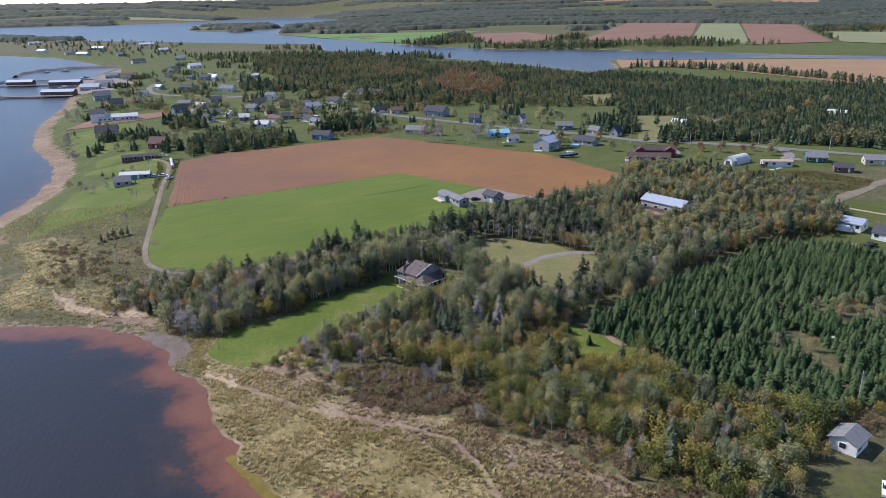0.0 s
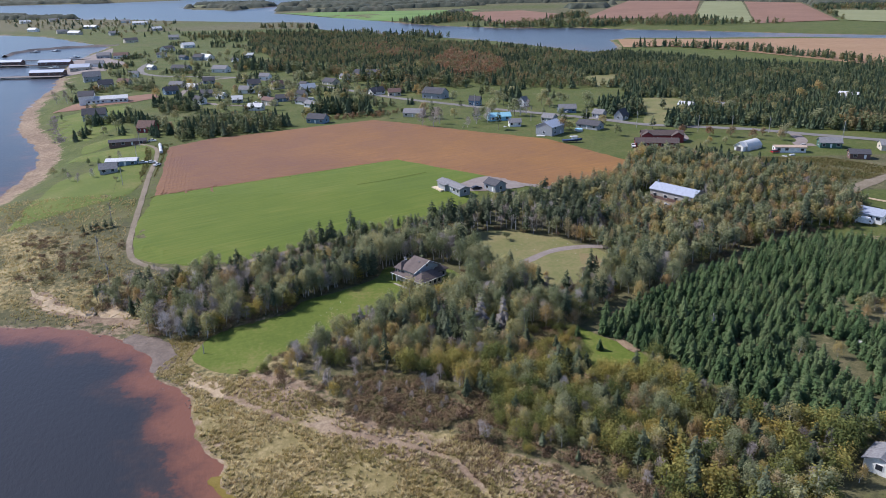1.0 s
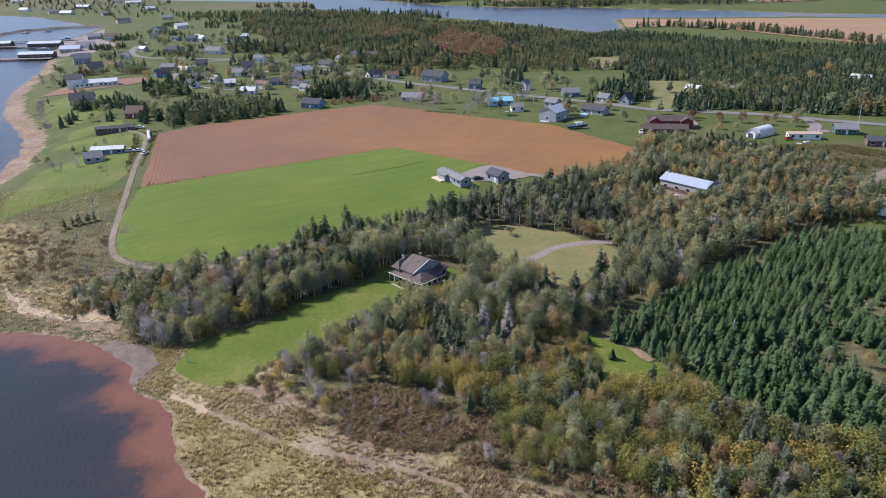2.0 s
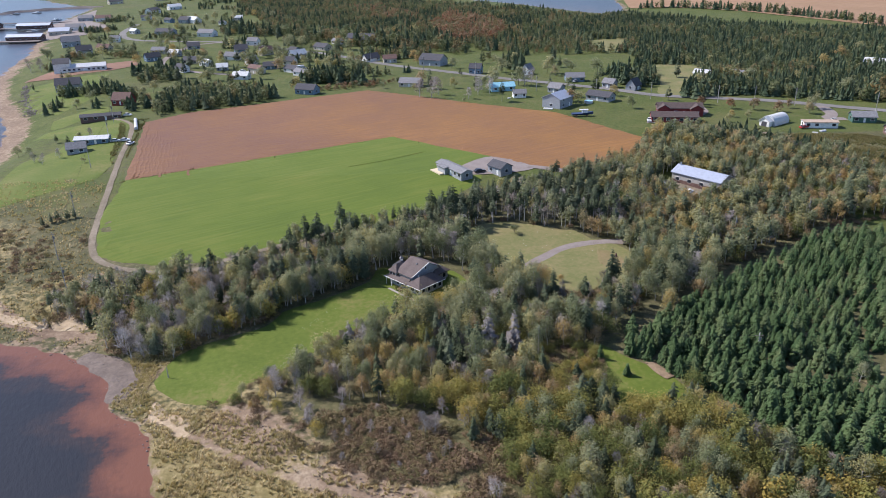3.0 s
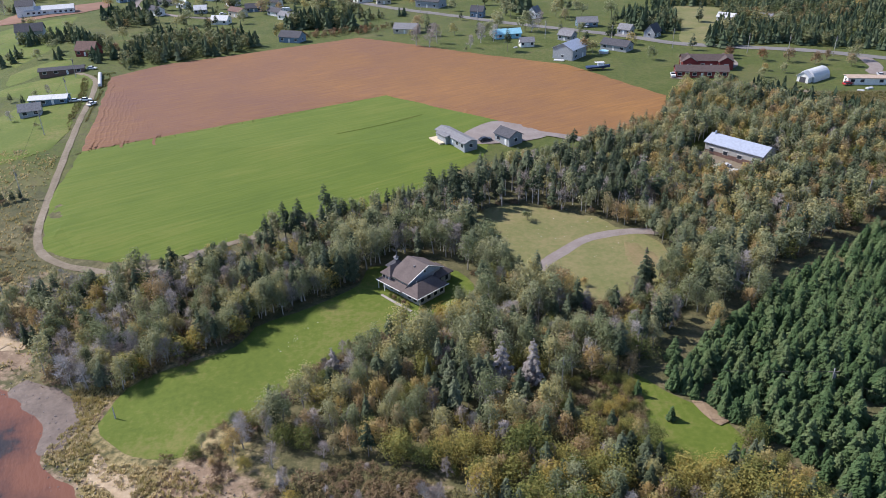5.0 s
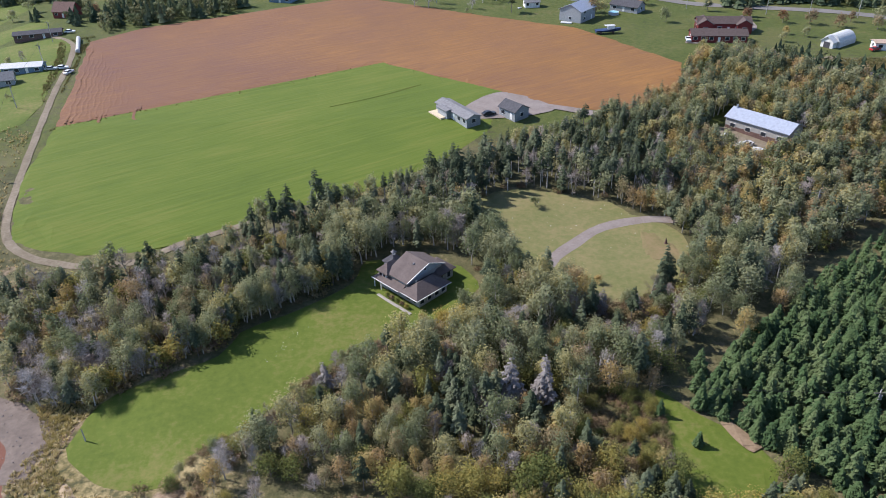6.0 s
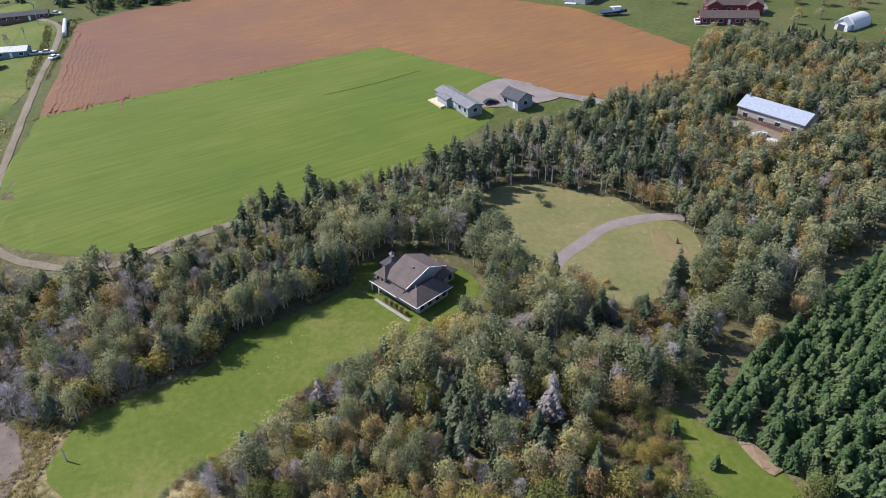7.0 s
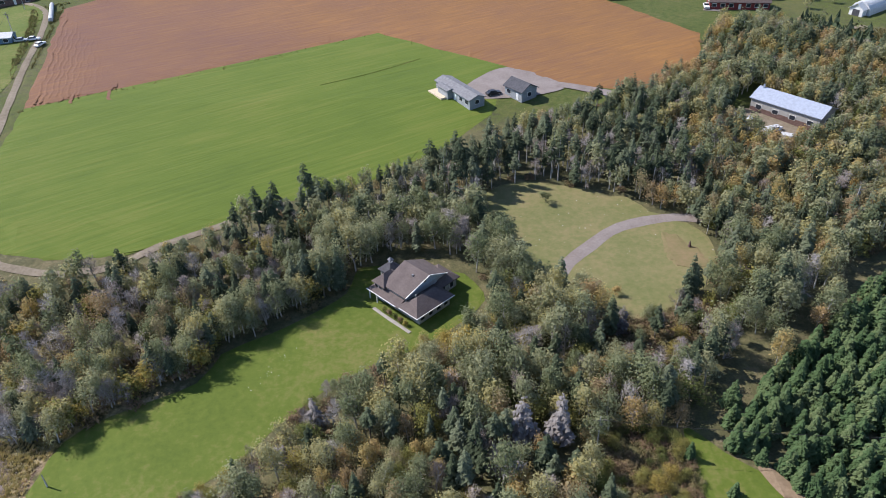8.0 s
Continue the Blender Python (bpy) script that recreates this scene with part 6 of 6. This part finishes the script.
WH, SIL, BLK, RED, BLU = (0.75, 0.75, 0.75), (0.42, 0.44, 0.46), (0.03, 0.03, 0.035), (0.4, 0.03, 0.03), (0.06, 0.12, 0.25)
for x, y, turn, c, lab, st in ((-144, 386, 75, WH, "white car driving on the dirt track", "car"), (-153, 391, 10, SIL, "silver car parked by the mobile home", "car"),
                               (-149, 392, 10, WH, "white car parked by the mobile home", "car"), (-168, 446, 0, WH, "white car parked by the shed", "car"),
                               (103, 406, 80, WH, "white pickup truck parked beside the lodge", "truck"), (159, 281, -40, WH, "white camper van parked beside the house", "van"),
                               (161, 265, 20, BLK, "black pickup truck parked on grass", "truck"), (159, 258, 20, BLK, "black car parked on grass", "car"), (168, 402, 30, SIL, "silver car parked by the arched shed", "car"),
                               (86.5, 123, 60, WH, "white pickup truck on a gravel pad", "truck"), (-99, 597, 20, WH, "white van in a village yard", "van"), (-94, 592, 20, BLK, "black car in a village yard", "car"),
                               (-90, 588, 20, SIL, "silver car in a village yard", "car"), (-140, 590, 30, WH, "white car in a village garden", "car"), (98, 470, 50, RED, "red car by the bungalow", "car"),
                               (134, 424, 70, BLU, "blue car by the lodge", "car"), (190, 398, 80, SIL, "silver car by the bungalow", "car"), (15.3, 329.8, 20, BLK, "small black utility vehicle on gravel", "car"),
                               (90, 303, 40, WH, "white car in the barn yard", "car"), (170, 386, 20, RED, "red car by the trailer home", "car"), (86, 515, 50, SIL, "silver car by the house", "car")):
    vehicle(x, y, turn, c, lab, st)


def boat(x, y, z, turn, L, hullc, label, stand=True):
    e = tagged(new("fishing_boat"), label, "boat")
    e.matrix_world = pose(x, y, z, 0, 0, turn)
    V, F = [], []
    for i, u in enumerate(np.linspace(0, 1, 9)):
        w = L * 0.16 * (1 - max(0, (u - .45) / .55) ** 2.2) + 0.02
        xx, keel, top = (u - .5) * L, 0.5 + 0.5 * max(0, u - .7) * 3, 1.6 + 0.7 * u * u
        V += [(xx, -w, top), (xx, -w * .75, 1.0), (xx, 0, keel), (xx, w * .75, 1.0), (xx, w, top)]
        if i:
            k = 5 * i
            F += [(k - 5 + j, k - 4 + j, k + 1 + j, k + j) for j in range(4)] + [(k - 1, k - 5, k, k + 4)]
    F.append((0, 4, 3, 2, 1))
    ob = new("hull", mesh_of("hull", V, F, paint("hull_paint", hullc, 0.4)))
    ob.parent = e
    box_part("cabin", WHITE, e, -L * .02, L * .22, -L * .09, L * .09, 1.7, 3.3)
    box_part("windscreen", GLASS, e, L * .225, L * .23 + .03, -L * .08, L * .08, 2.5, 3.1)
    box_part("cabin_roof", R_WHITE, e, -L * .15, L * .25, -L * .1, L * .1, 3.3, 3.42)
    for xx in (-L * .3, L * .2) if stand else ():
        box_part("cradle", R_BROWN, e, xx - .1, xx + .1, -L * .12, L * .12, -0.1, 1.0)


boat(73, 421, ground_z(73, 421), 5, 11, (0.03, 0.05, 0.12), "white-topped dark blue fishing boat on a cradle")
for x, y, turn in ((-591, 1146, 20), (-567, 1160, 10), (-520, 972, 5), (-490, 1052, 30), (-577, 1000, 0), (-555, 940, 4), (-460, 930, 4), (-600, 860, 2)):
    boat(x, y, SEA - 0.8, turn, 13, (0.7, 0.7, 0.7), "white fishing boat moored in the harbour", False)

# harbour
STONE = surface("dark_stone", (0.1, 0.085, 0.08), (0.17, 0.145, 0.135), (0.26, 0.22, 0.2), 0.3, 1.0)
ribbon("breakwater", [(-600, 1080), (-612, 1120), (-613, 1149), (-605, 1180), (-576, 1205), (-545, 1222), (-500, 1228)], 12, STONE, "curved dark stone breakwater", 0, 8, "breakwater")
bw = bpy.data.objects["breakwater"]
for i, v in enumerate(bw.data.vertices):
    v.co.z = SEA + (2.6 if i % 3 == 1 else -1.0) + 0.4 * math.sin(i * 1.7)


def wharf(x0, y0, x1, y1, w):
    e = tagged(new("wharf"), "long timber wharf on piles in the harbour", "wharf")
    L = math.hypot(x1 - x0, y1 - y0)
    e.matrix_world = pose((x0 + x1) / 2, (y0 + y1) / 2, SEA, 0, 0, math.degrees(math.atan2(y1 - y0, x1 - x0)))
    box_part("deck", STONE, e, -L / 2, L / 2, -w / 2, w / 2, 1.0, 1.6)
    for k in range(int(L / 8)):
        for yy in (-w / 2 + .3, w / 2 - .3):
            V, F = [], []
            tube(V, F, (-L / 2 + 4 + 8 * k, yy, -2), (-L / 2 + 4 + 8 * k, yy, 1.0), .25, .25, 5)
            ob = new("pile", mesh_of("pile", V, F, BARK))
            ob.parent = e


wharf(-640, 958, -444, 952, 9)
wharf(-620, 830, -405, 836, 12)
wharf(-580, 1010, -455, 1020, 6)
for x, y, L in ((-530, 964, 32), (-468, 953, 38), (-425, 846, 36), (-505, 836, 30)):
    house(x, y, 2, L, 11, 3.4, 2.2, R_BROWN, R_METAL, "long harbour shed with a pale metal roof", "harbour_shed", 6, False, False, "shed", SEA + 1.6)


# poles and wires
def pole(x, y, h=9.0, arm=True):
    e = tagged(new("utility_pole"), "weathered grey wooden utility pole", "pole", "utility poles")
    z = ground_z(x, y)
    e.location = (x, y, z)
    V, F = [], []
    tube(V, F, (0, 0, -0.5), (0, 0, h), 0.16, 0.1, 8)
    new("shaft", mesh_of("shaft", V, F, PALE_BARK)).parent = e
    if arm:
        box_part("crossarm", BARK, e, -1.0, 1.0, -.06, .06, h - 0.9, h - 0.75)
        V, F = [], []
        tube(V, F, (0.3, 0, h - 2.2), (0.3, 0, h - 1.3), 0.22, 0.22, 8)
        new("transformer", mesh_of("transformer", V, F, R_GREY)).parent = e
    return Vector((x, y, z + h - 0.8))


def wire(a, b, sag=0.8):
    V, F = [], []
    P = [a.lerp(b, u) - Vector((0, 0, sag * 4 * u * (1 - u))) for u in np.linspace(0, 1, 9)]
    for i, p in enumerate(P):
        V += [(p.x + 0.03, p.y, p.z - 0.02), (p.x - 0.015, p.y + 0.026, p.z + 0.02), (p.x - 0.015, p.y - 0.026, p.z)]
        if i:
            k = 3 * i
            F += [(k - 3 + j, k - 3 + (j + 1) % 3, k + (j + 1) % 3, k + j) for j in range(3)]
    tagged(new("wire", mesh_of("wire", V, F, TYRE)), "thin dark overhead wire between poles", "wire", "overhead wires")


for line in ([(-110, 242), (-122, 263), (-131, 297), (-147, 349), (-158, 396), (-170, 432)], [(58, 488), (90, 472), (118, 459), (150, 444), (168, 440), (187, 434), (220, 416)], [(21.6, 198.7), (71, 193), (99, 157)], [(91, 261), (120, 274)],
             [(-83, 647), (-50, 615), (-10, 578), (25, 546)]):
    tops = [pole(x, y, 9.5 if y > 250 else 8.5) for x, y in line]
    for a, b in zip(tops, tops[1:]):
        wire(a, b)
pole(-66.5, 198, 3.0, False)

# single trees of the gardens and roadside
rng = random.Random(77)
GARDEN = {k: [mesh_of("crown", c[2], c[3], KINDS[k]["crown"]) for c in KINDS[k]["light"]] for k in ("leaf", "autumn", "spruce")}
GARDEN["russet"] = [mesh_of("crown", c[2], c[3], RUSSET) for c in KINDS["autumn"]["light"]]
TV, TF = trunk_only(random.Random(1), 6.0, 0.7)
GTRUNK = mesh_of("trunk", TV, TF, BARK)


def garden_tree(kind, x, y, sc):
    e = tagged(new("garden_tree"), {"leaf": "green broadleaf garden tree on grass", "autumn": "yellowing garden tree on grass", "russet": "dark red maple tree on grass", "spruce": "dark spruce standing on grass",
                                    "bare": "tall leafless grey poplar on grass"}[kind], "tree", "garden trees")
    wide = {"spruce": 1.3, "bare": 1.0}.get(kind, 1.6)
    e.matrix_world = Matrix.LocRotScale((x, y, ground_z(x, y)), Euler((0, 0, rng.random() * 6.28)), (sc * wide, sc * wide, sc))
    if kind == "bare":
        tm, cm, _ = rng.choice(KINDS["bare"]["kinds"])
    else:
        tm, cm = GTRUNK, rng.choice(GARDEN[kind])
    new("trunk", tm).parent = e
    new("crown", cm).parent = e


for x, y, k, sc in ((-11, 477, "bare", 1.6), (-4, 474, "bare", 1.7), (0, 483, "bare", 1.5), (23, 481, "bare", 1.5), (30, 484, "bare", 1.3), (53, 506, "bare", 1.6), (58, 513, "bare", 1.4), (17, 470, "bare", 1.0),
                    (46, 554, "leaf", 1.3), (23, 500, "spruce", 0.9), (76, 468, "spruce", 0.9), (10, 581, "leaf", 0.9), (15, 548, "spruce", 0.6), (33, 602, "spruce", 1.2), (43, 587, "leaf", 1.0), (86, 605, "spruce", 1.2),
                    (104, 525, "spruce", 1.1), (126, 453, "spruce", 0.9), (141, 441, "spruce", 0.9), (138, 436, "russet", 0.8), (152, 430, "russet", 0.8), (162, 426, "russet", 0.9), (172, 420, "russet", 0.8), (186, 415, "autumn", 0.9),
                    (191, 424, "leaf", 0.9), (181, 428, "russet", 0.7), (-267, 543, "spruce", 0.6), (-313, 631, "bare", 1.5), (-301, 624, "bare", 1.5), (-285, 670, "leaf", 0.9), (-258, 691, "leaf", 0.9), (-241, 735, "leaf", 1.0),
                    (-231, 752, "spruce", 1.1), (-179, 629, "leaf", 1.0), (-152, 583, "spruce", 0.7), (-138, 551, "autumn", 0.7), (-116, 612, "leaf", 1.0), (-104, 599, "autumn", 0.8), (-142, 657, "leaf", 1.0), (-138, 604, "autumn", 1.0),
                    (-186, 401, "spruce", 0.5), (-178, 396, "spruce", 0.5), (-174, 400, "leaf", 0.5), (-171, 406, "bare", 0.7), (-170, 370, "bare", 0.7), (-174, 362, "bare", 0.7), (-180, 367, "bare", 0.7), (-153, 357, "leaf", 0.3),
                    (-198, 387, "leaf", 0.6), (-190, 382, "leaf", 0.5), (146, 340, "spruce", 0.4), (152, 346, "spruce", 0.4), (161, 351, "spruce", 0.35), (164, 345, "spruce", 0.35), (174, 349, "leaf", 0.3), (174, 338, "spruce", 0.4),
                    (178, 335, "spruce", 0.4), (184, 337, "spruce", 0.35), (150, 357, "spruce", 0.3), (-140, 291, "spruce", 0.42), (-138, 293, "spruce", 0.45), (-136, 294, "spruce", 0.48), (-133, 295, "spruce", 0.45), (-131, 296, "spruce", 0.4),
                    (-263, 701, "spruce", 1.0), (-326, 691, "leaf", 0.9), (152, 408, "leaf", 0.5), (146, 412, "autumn", 0.5), (140, 402, "leaf", 0.5), (23.5, 273, "leaf", 0.4), (33, 238, "autumn", 0.35), (-210, 478, "leaf", 0.7), (-175, 488, "leaf", 0.9),
                    (-168, 478, "russet", 0.8), (-15, 500, "leaf", 0.5), (-34, 508, "leaf", 0.5), (14, 462, "leaf", 0.3)):
    garden_tree(k, x, y, sc)
lots = [(h[0], h[1]) for h in VILLAGE]
made = 0
while made < 210:
    hx, hy = rng.choice(lots)
    x, y = hx + rng.gauss(0, 26), hy + rng.gauss(0, 24)
    q, w = np.array(x), np.array(y)
    if min((x - a) ** 2 + (y - b) ** 2 for a, b in lots) < 130 or float(line_dist(MAIN_ROAD, q, w)) < 7 or float(sdist(BROWN_FIELD, q, w)) > -6 or float(land_distance(q, w)) < 25 or y < 425:
        continue
    garden_tree(rng.choice(("leaf", "leaf", "leaf", "leaf", "spruce", "spruce", "spruce", "autumn")), x, y, rng.uniform(0.7, 1.4))
    made += 1

# wrapped bales in a long white row beside the track
e = tagged(new("wrapped_bales"), "long row of white plastic-wrapped bales beside the track", "bales")
e.matrix_world = pose(-155.5, 424, ground_z(-155.5, 424), 0, 0, 111)
for k in range(14):
    V, F = [], []
    tube(V, F, (-11.2 + 1.6 * k, 0, 0.8), (-9.68 + 1.6 * k, 0, 0.8), 0.9, 0.88, 12)
    F += [tuple(range(12))[::-1], tuple(range(12, 24))]
    new("bale", mesh_of("bale", V, F, R_WHITE)).parent = e

# marsh grass tufts, shore stones and litter
def tufts(n, poly, tall, seed, mat, label, name):
    r = random.Random(seed)
    base = []
    for k in range(5):
        V, F = [], []
        for i in range(9):
            a, u = r.random() * 6.28, r.uniform(0.2, 0.5)
            p = Vector((math.cos(a) * u * .6, math.sin(a) * u * .6, 0))
            tip = p + Vector((math.cos(a) * u + 0.35, math.sin(a) * u - 0.15, r.uniform(0.6, 1.0)))
            s = Vector((-math.sin(a), math.cos(a), 0)) * 0.11
            j = len(V)
            V += [tuple(p - s), tuple(p + s), tuple(tip)]
            F.append((j, j + 1, j + 2))
        base.append((V, F))
    lo, hi = np.min(poly, 0), np.max(poly, 0)
    P = np.array([(r.uniform(lo[0], hi[0]), r.uniform(lo[1], hi[1])) for _ in range(n)])
    d = land_distance(P[:, 0], P[:, 1])
    ok = (sdist(poly, P[:, 0], P[:, 1]) > 0) & (d > 1.2) & (line_dist(TRACK, P[:, 0], P[:, 1]) > 2.4) & (line_dist(TRAIL, P[:, 0], P[:, 1]) > 0.8) & (ripple(P[:, 0], P[:, 1], 5.0, 0.7) + 0.6 * ripple(P[:, 0], P[:, 1], 2.0) + np.random.RandomState(seed).normal(0, 0.6, len(P)) > -0.35) & (sdist(LAWN, P[:, 0], P[:, 1]) < -0.5)
    P, d = P[ok], d[ok]
    zs = terrain(P[:, 0], P[:, 1], d)
    stuff(name, mat, [(*base[i % 5], x, y, z, 0.6 * math.sin(x / 7 + y / 11) + r.uniform(-1.1, 1.1), tall * r.uniform(.6, 1.3), min(0.98, max(0.0, 0.45 + 0.3 * float(ripple(np.array(x), np.array(y), 6.0)) + 0.2 * float(ripple(np.array(x), np.array(y), 2.6, 0.9)) + r.uniform(-.25, .25)))) for i, ((x, y), z) in enumerate(zip(P, zs))], label, "grass")


tufts(36000, [(-66, 186), (-50, 184), (-40, 180), (-27, 168), (-18, 158), (0, 157), (12, 147), (26, 139), (44, 122), (44, 90), (-20, 90), (-60, 140), (-72, 175)], 0.8, 61, DRY_GRASS, "tall dry tan marsh grass bent by wind", "marsh_grass")
tufts(14000, [(-8, 150), (2, 155), (12, 147), (26, 139), (44, 122), (44, 100), (22, 106), (8, 128)], 0.6, 67, BRUSH, "low brown heath plants above the marsh", "heath")
tufts(5000, [(-82, 184), (-70, 182), (-64, 187), (-70, 192), (-70, 202), (-66, 209), (-80, 208), (-74, 198)], 0.6, 66, DRY_GRASS, "dry grass between the mud flat and the lawn", "shore_grass")
tufts(16000, [(-170, 232), (-60, 205), (-80, 240), (-110, 260), (-130, 330), (-200, 340), (-205, 300)], 0.7, 62, DRY_GRASS, "dry coastal grass above the beach", "shore_grass")


def stones(pts, n, size, spread, seed, mat, label, name):
    r = random.Random(seed)
    V0 = [Vector(p).normalized() for p in ((1, 0, .2), (-.8, .3, 0), (0, 1, .1), (.1, -.9, 0), (.1, 0, .8), (0, .1, -.6), (.6, .6, .5), (-.5, -.6, .4))]
    bm = bmesh.new()
    for v in V0:
        bm.verts.new(v)
    bmesh.ops.convex_hull(bm, input=bm.verts[:])
    bm.verts.index_update()
    V, F = [tuple(v.co) for v in bm.verts], [tuple(v.index for v in f.verts) for f in bm.faces]
    bm.free()
    items = []
    c = catmull(pts, 1.0, False)
    for i in range(n):
        p = r.choice(c)
        x, y = p.x + r.gauss(0, spread), p.y + r.gauss(0, spread)
        items.append((V, F, x, y, ground_z(x, y) + 0.02, r.random() * 6.28, size * r.uniform(.4, 1.5), r.random()))
    stuff(name, mat, items, label, "stones")


PALE_STONE = surface("pale_stone", (0.35, 0.33, 0.3), (0.5, 0.48, 0.45), (0.62, 0.6, 0.57), 0.5, 3)
stones([(-36, 216), (-33, 220), (-32, 224)], 36, 0.13, 0.8, 71, PALE_STONE, "pale stones lying on the lawn", "lawn_stones")
stones([(15, 262), (30, 270), (48, 256), (50, 246)], 70, 0.14, 5, 72, PALE_STONE, "pale stones scattered over the clearing", "clearing_stones")
stones(GRAVEL_BANK, 300, 0.16, 2.2, 73, STONE, "grey driftwood and stones along the marsh edge", "bank_stones")
stones([(-62, 170), (-70, 184), (-80, 200), (-100, 214), (-130, 221)], 260, 0.2, 2.5, 74, STONE, "dark stones along the beach", "beach_stones")
stones([(-238, 482), (-262, 520), (-276, 550), (-284, 566)], 240, 0.55, 1.6, 75, STONE, "grey armour stones along the shore lawn", "armour_stones")
stones([(110, 191), (113, 189), (116, 188)], 90, 0.55, 1.1, 76, PALE_STONE, "heap of grey field stones among young spruces", "stone_heap")
stump = tagged(new("stump", None), "upright rusty brown stump at the clearing's edge", "stump")
stump.location = (52.5, 253.5, ground_z(52.5, 253.5))
V, F = [], []
limb(V, F, random.Random(3), (0, 0, -.2), (0.05, 0, 1), 1.8, 0.5, 3, 8)
new("bole", mesh_of("bole", V, F, R_BROWN)).parent = stump

# weeds along the field's edges and the track
WEEDS = leaf_mat("field_margin_weeds", [(0.12, 0.13, 0.045), (0.17, 0.16, 0.06), (0.24, 0.2, 0.09), (0.16, 0.15, 0.06)], 0.3, 0.2, 0.8)
tufts(7000, [(-136, 345), (-133, 345), (-152, 425), (-154, 440), (-166, 430), (-156, 400), (-146, 366)], 0.9, 63, WEEDS, "rough weeds between the track and the field", "field_weeds")
tufts(5000, [(-128, 330), (-60, 366), (-22, 390), (-22, 387.5), (-60, 363), (-127, 327.5)], 0.5, 64, WEEDS, "rough weeds along the crop's edge", "field_weeds")
tufts(16000, [(128, 322), (165, 318), (200, 340), (210, 352), (190, 374), (150, 378), (136, 372)], 0.9, 65, WEEDS, "rough brown weeds in the scrub meadow", "scrub_weeds")


# clutter of the yards
def tarpaulin(x, y, turn, L, W, h):
    e = tagged(new("tarpaulin"), "white tarpaulin stretched over stacked goods", "tarpaulin", "white tarpaulins")
    e.matrix_world = pose(x, y, ground_z(x, y), 0, 0, turn)
    bm = bmesh.new()
    prism(bm, [(-W / 2, 0), (W / 2, 0), (W / 2, h * .55), (W * .2, h * .92), (-W * .05, h), (-W / 2, h * .6)], -L / 2, L / 2)
    bmesh.ops.bevel(bm, geom=bm.edges[:], offset=0.12, segments=1, affect="EDGES")
    bmesh.ops.recalc_face_normals(bm, faces=bm.faces[:])
    part("cover", bm, R_WHITE, e)


for x, y, t, L, W, h in ((89, 303, 20, 4, 3, 1.8), (92, 300, -30, 3, 2, 1.2), (85, 309, 60, 3, 2, 1.4), (82, 312, 10, 4, 2, 1.3), (176, 380, 20, 3, 1.6, 0.8), (171, 377, -20, 2.5, 1.4, 0.7), (40, 468, 30, 2, 1.2, 0.6), (58, 439, -20, 5, 2, 0.7)):
    tarpaulin(x, y, t, L, W, h)
pool = tagged(new("swimming_pool"), "round white above-ground pool beside the bungalow", "pool")
pool.location = (82, 452, ground_z(82, 452))
for n, r0, z0, z1, m in (("pool_wall", 2.4, -0.2, 1.2, R_WHITE), ("pool_water", 2.2, 0.9, 1.215, TURQ)):
    V, F = [], []
    tube(V, F, (0, 0, z0), (0, 0, z1), r0, r0, 24)
    F.append(tuple(range(24, 48)))
    new(n, mesh_of(n, V, F, m)).parent = pool
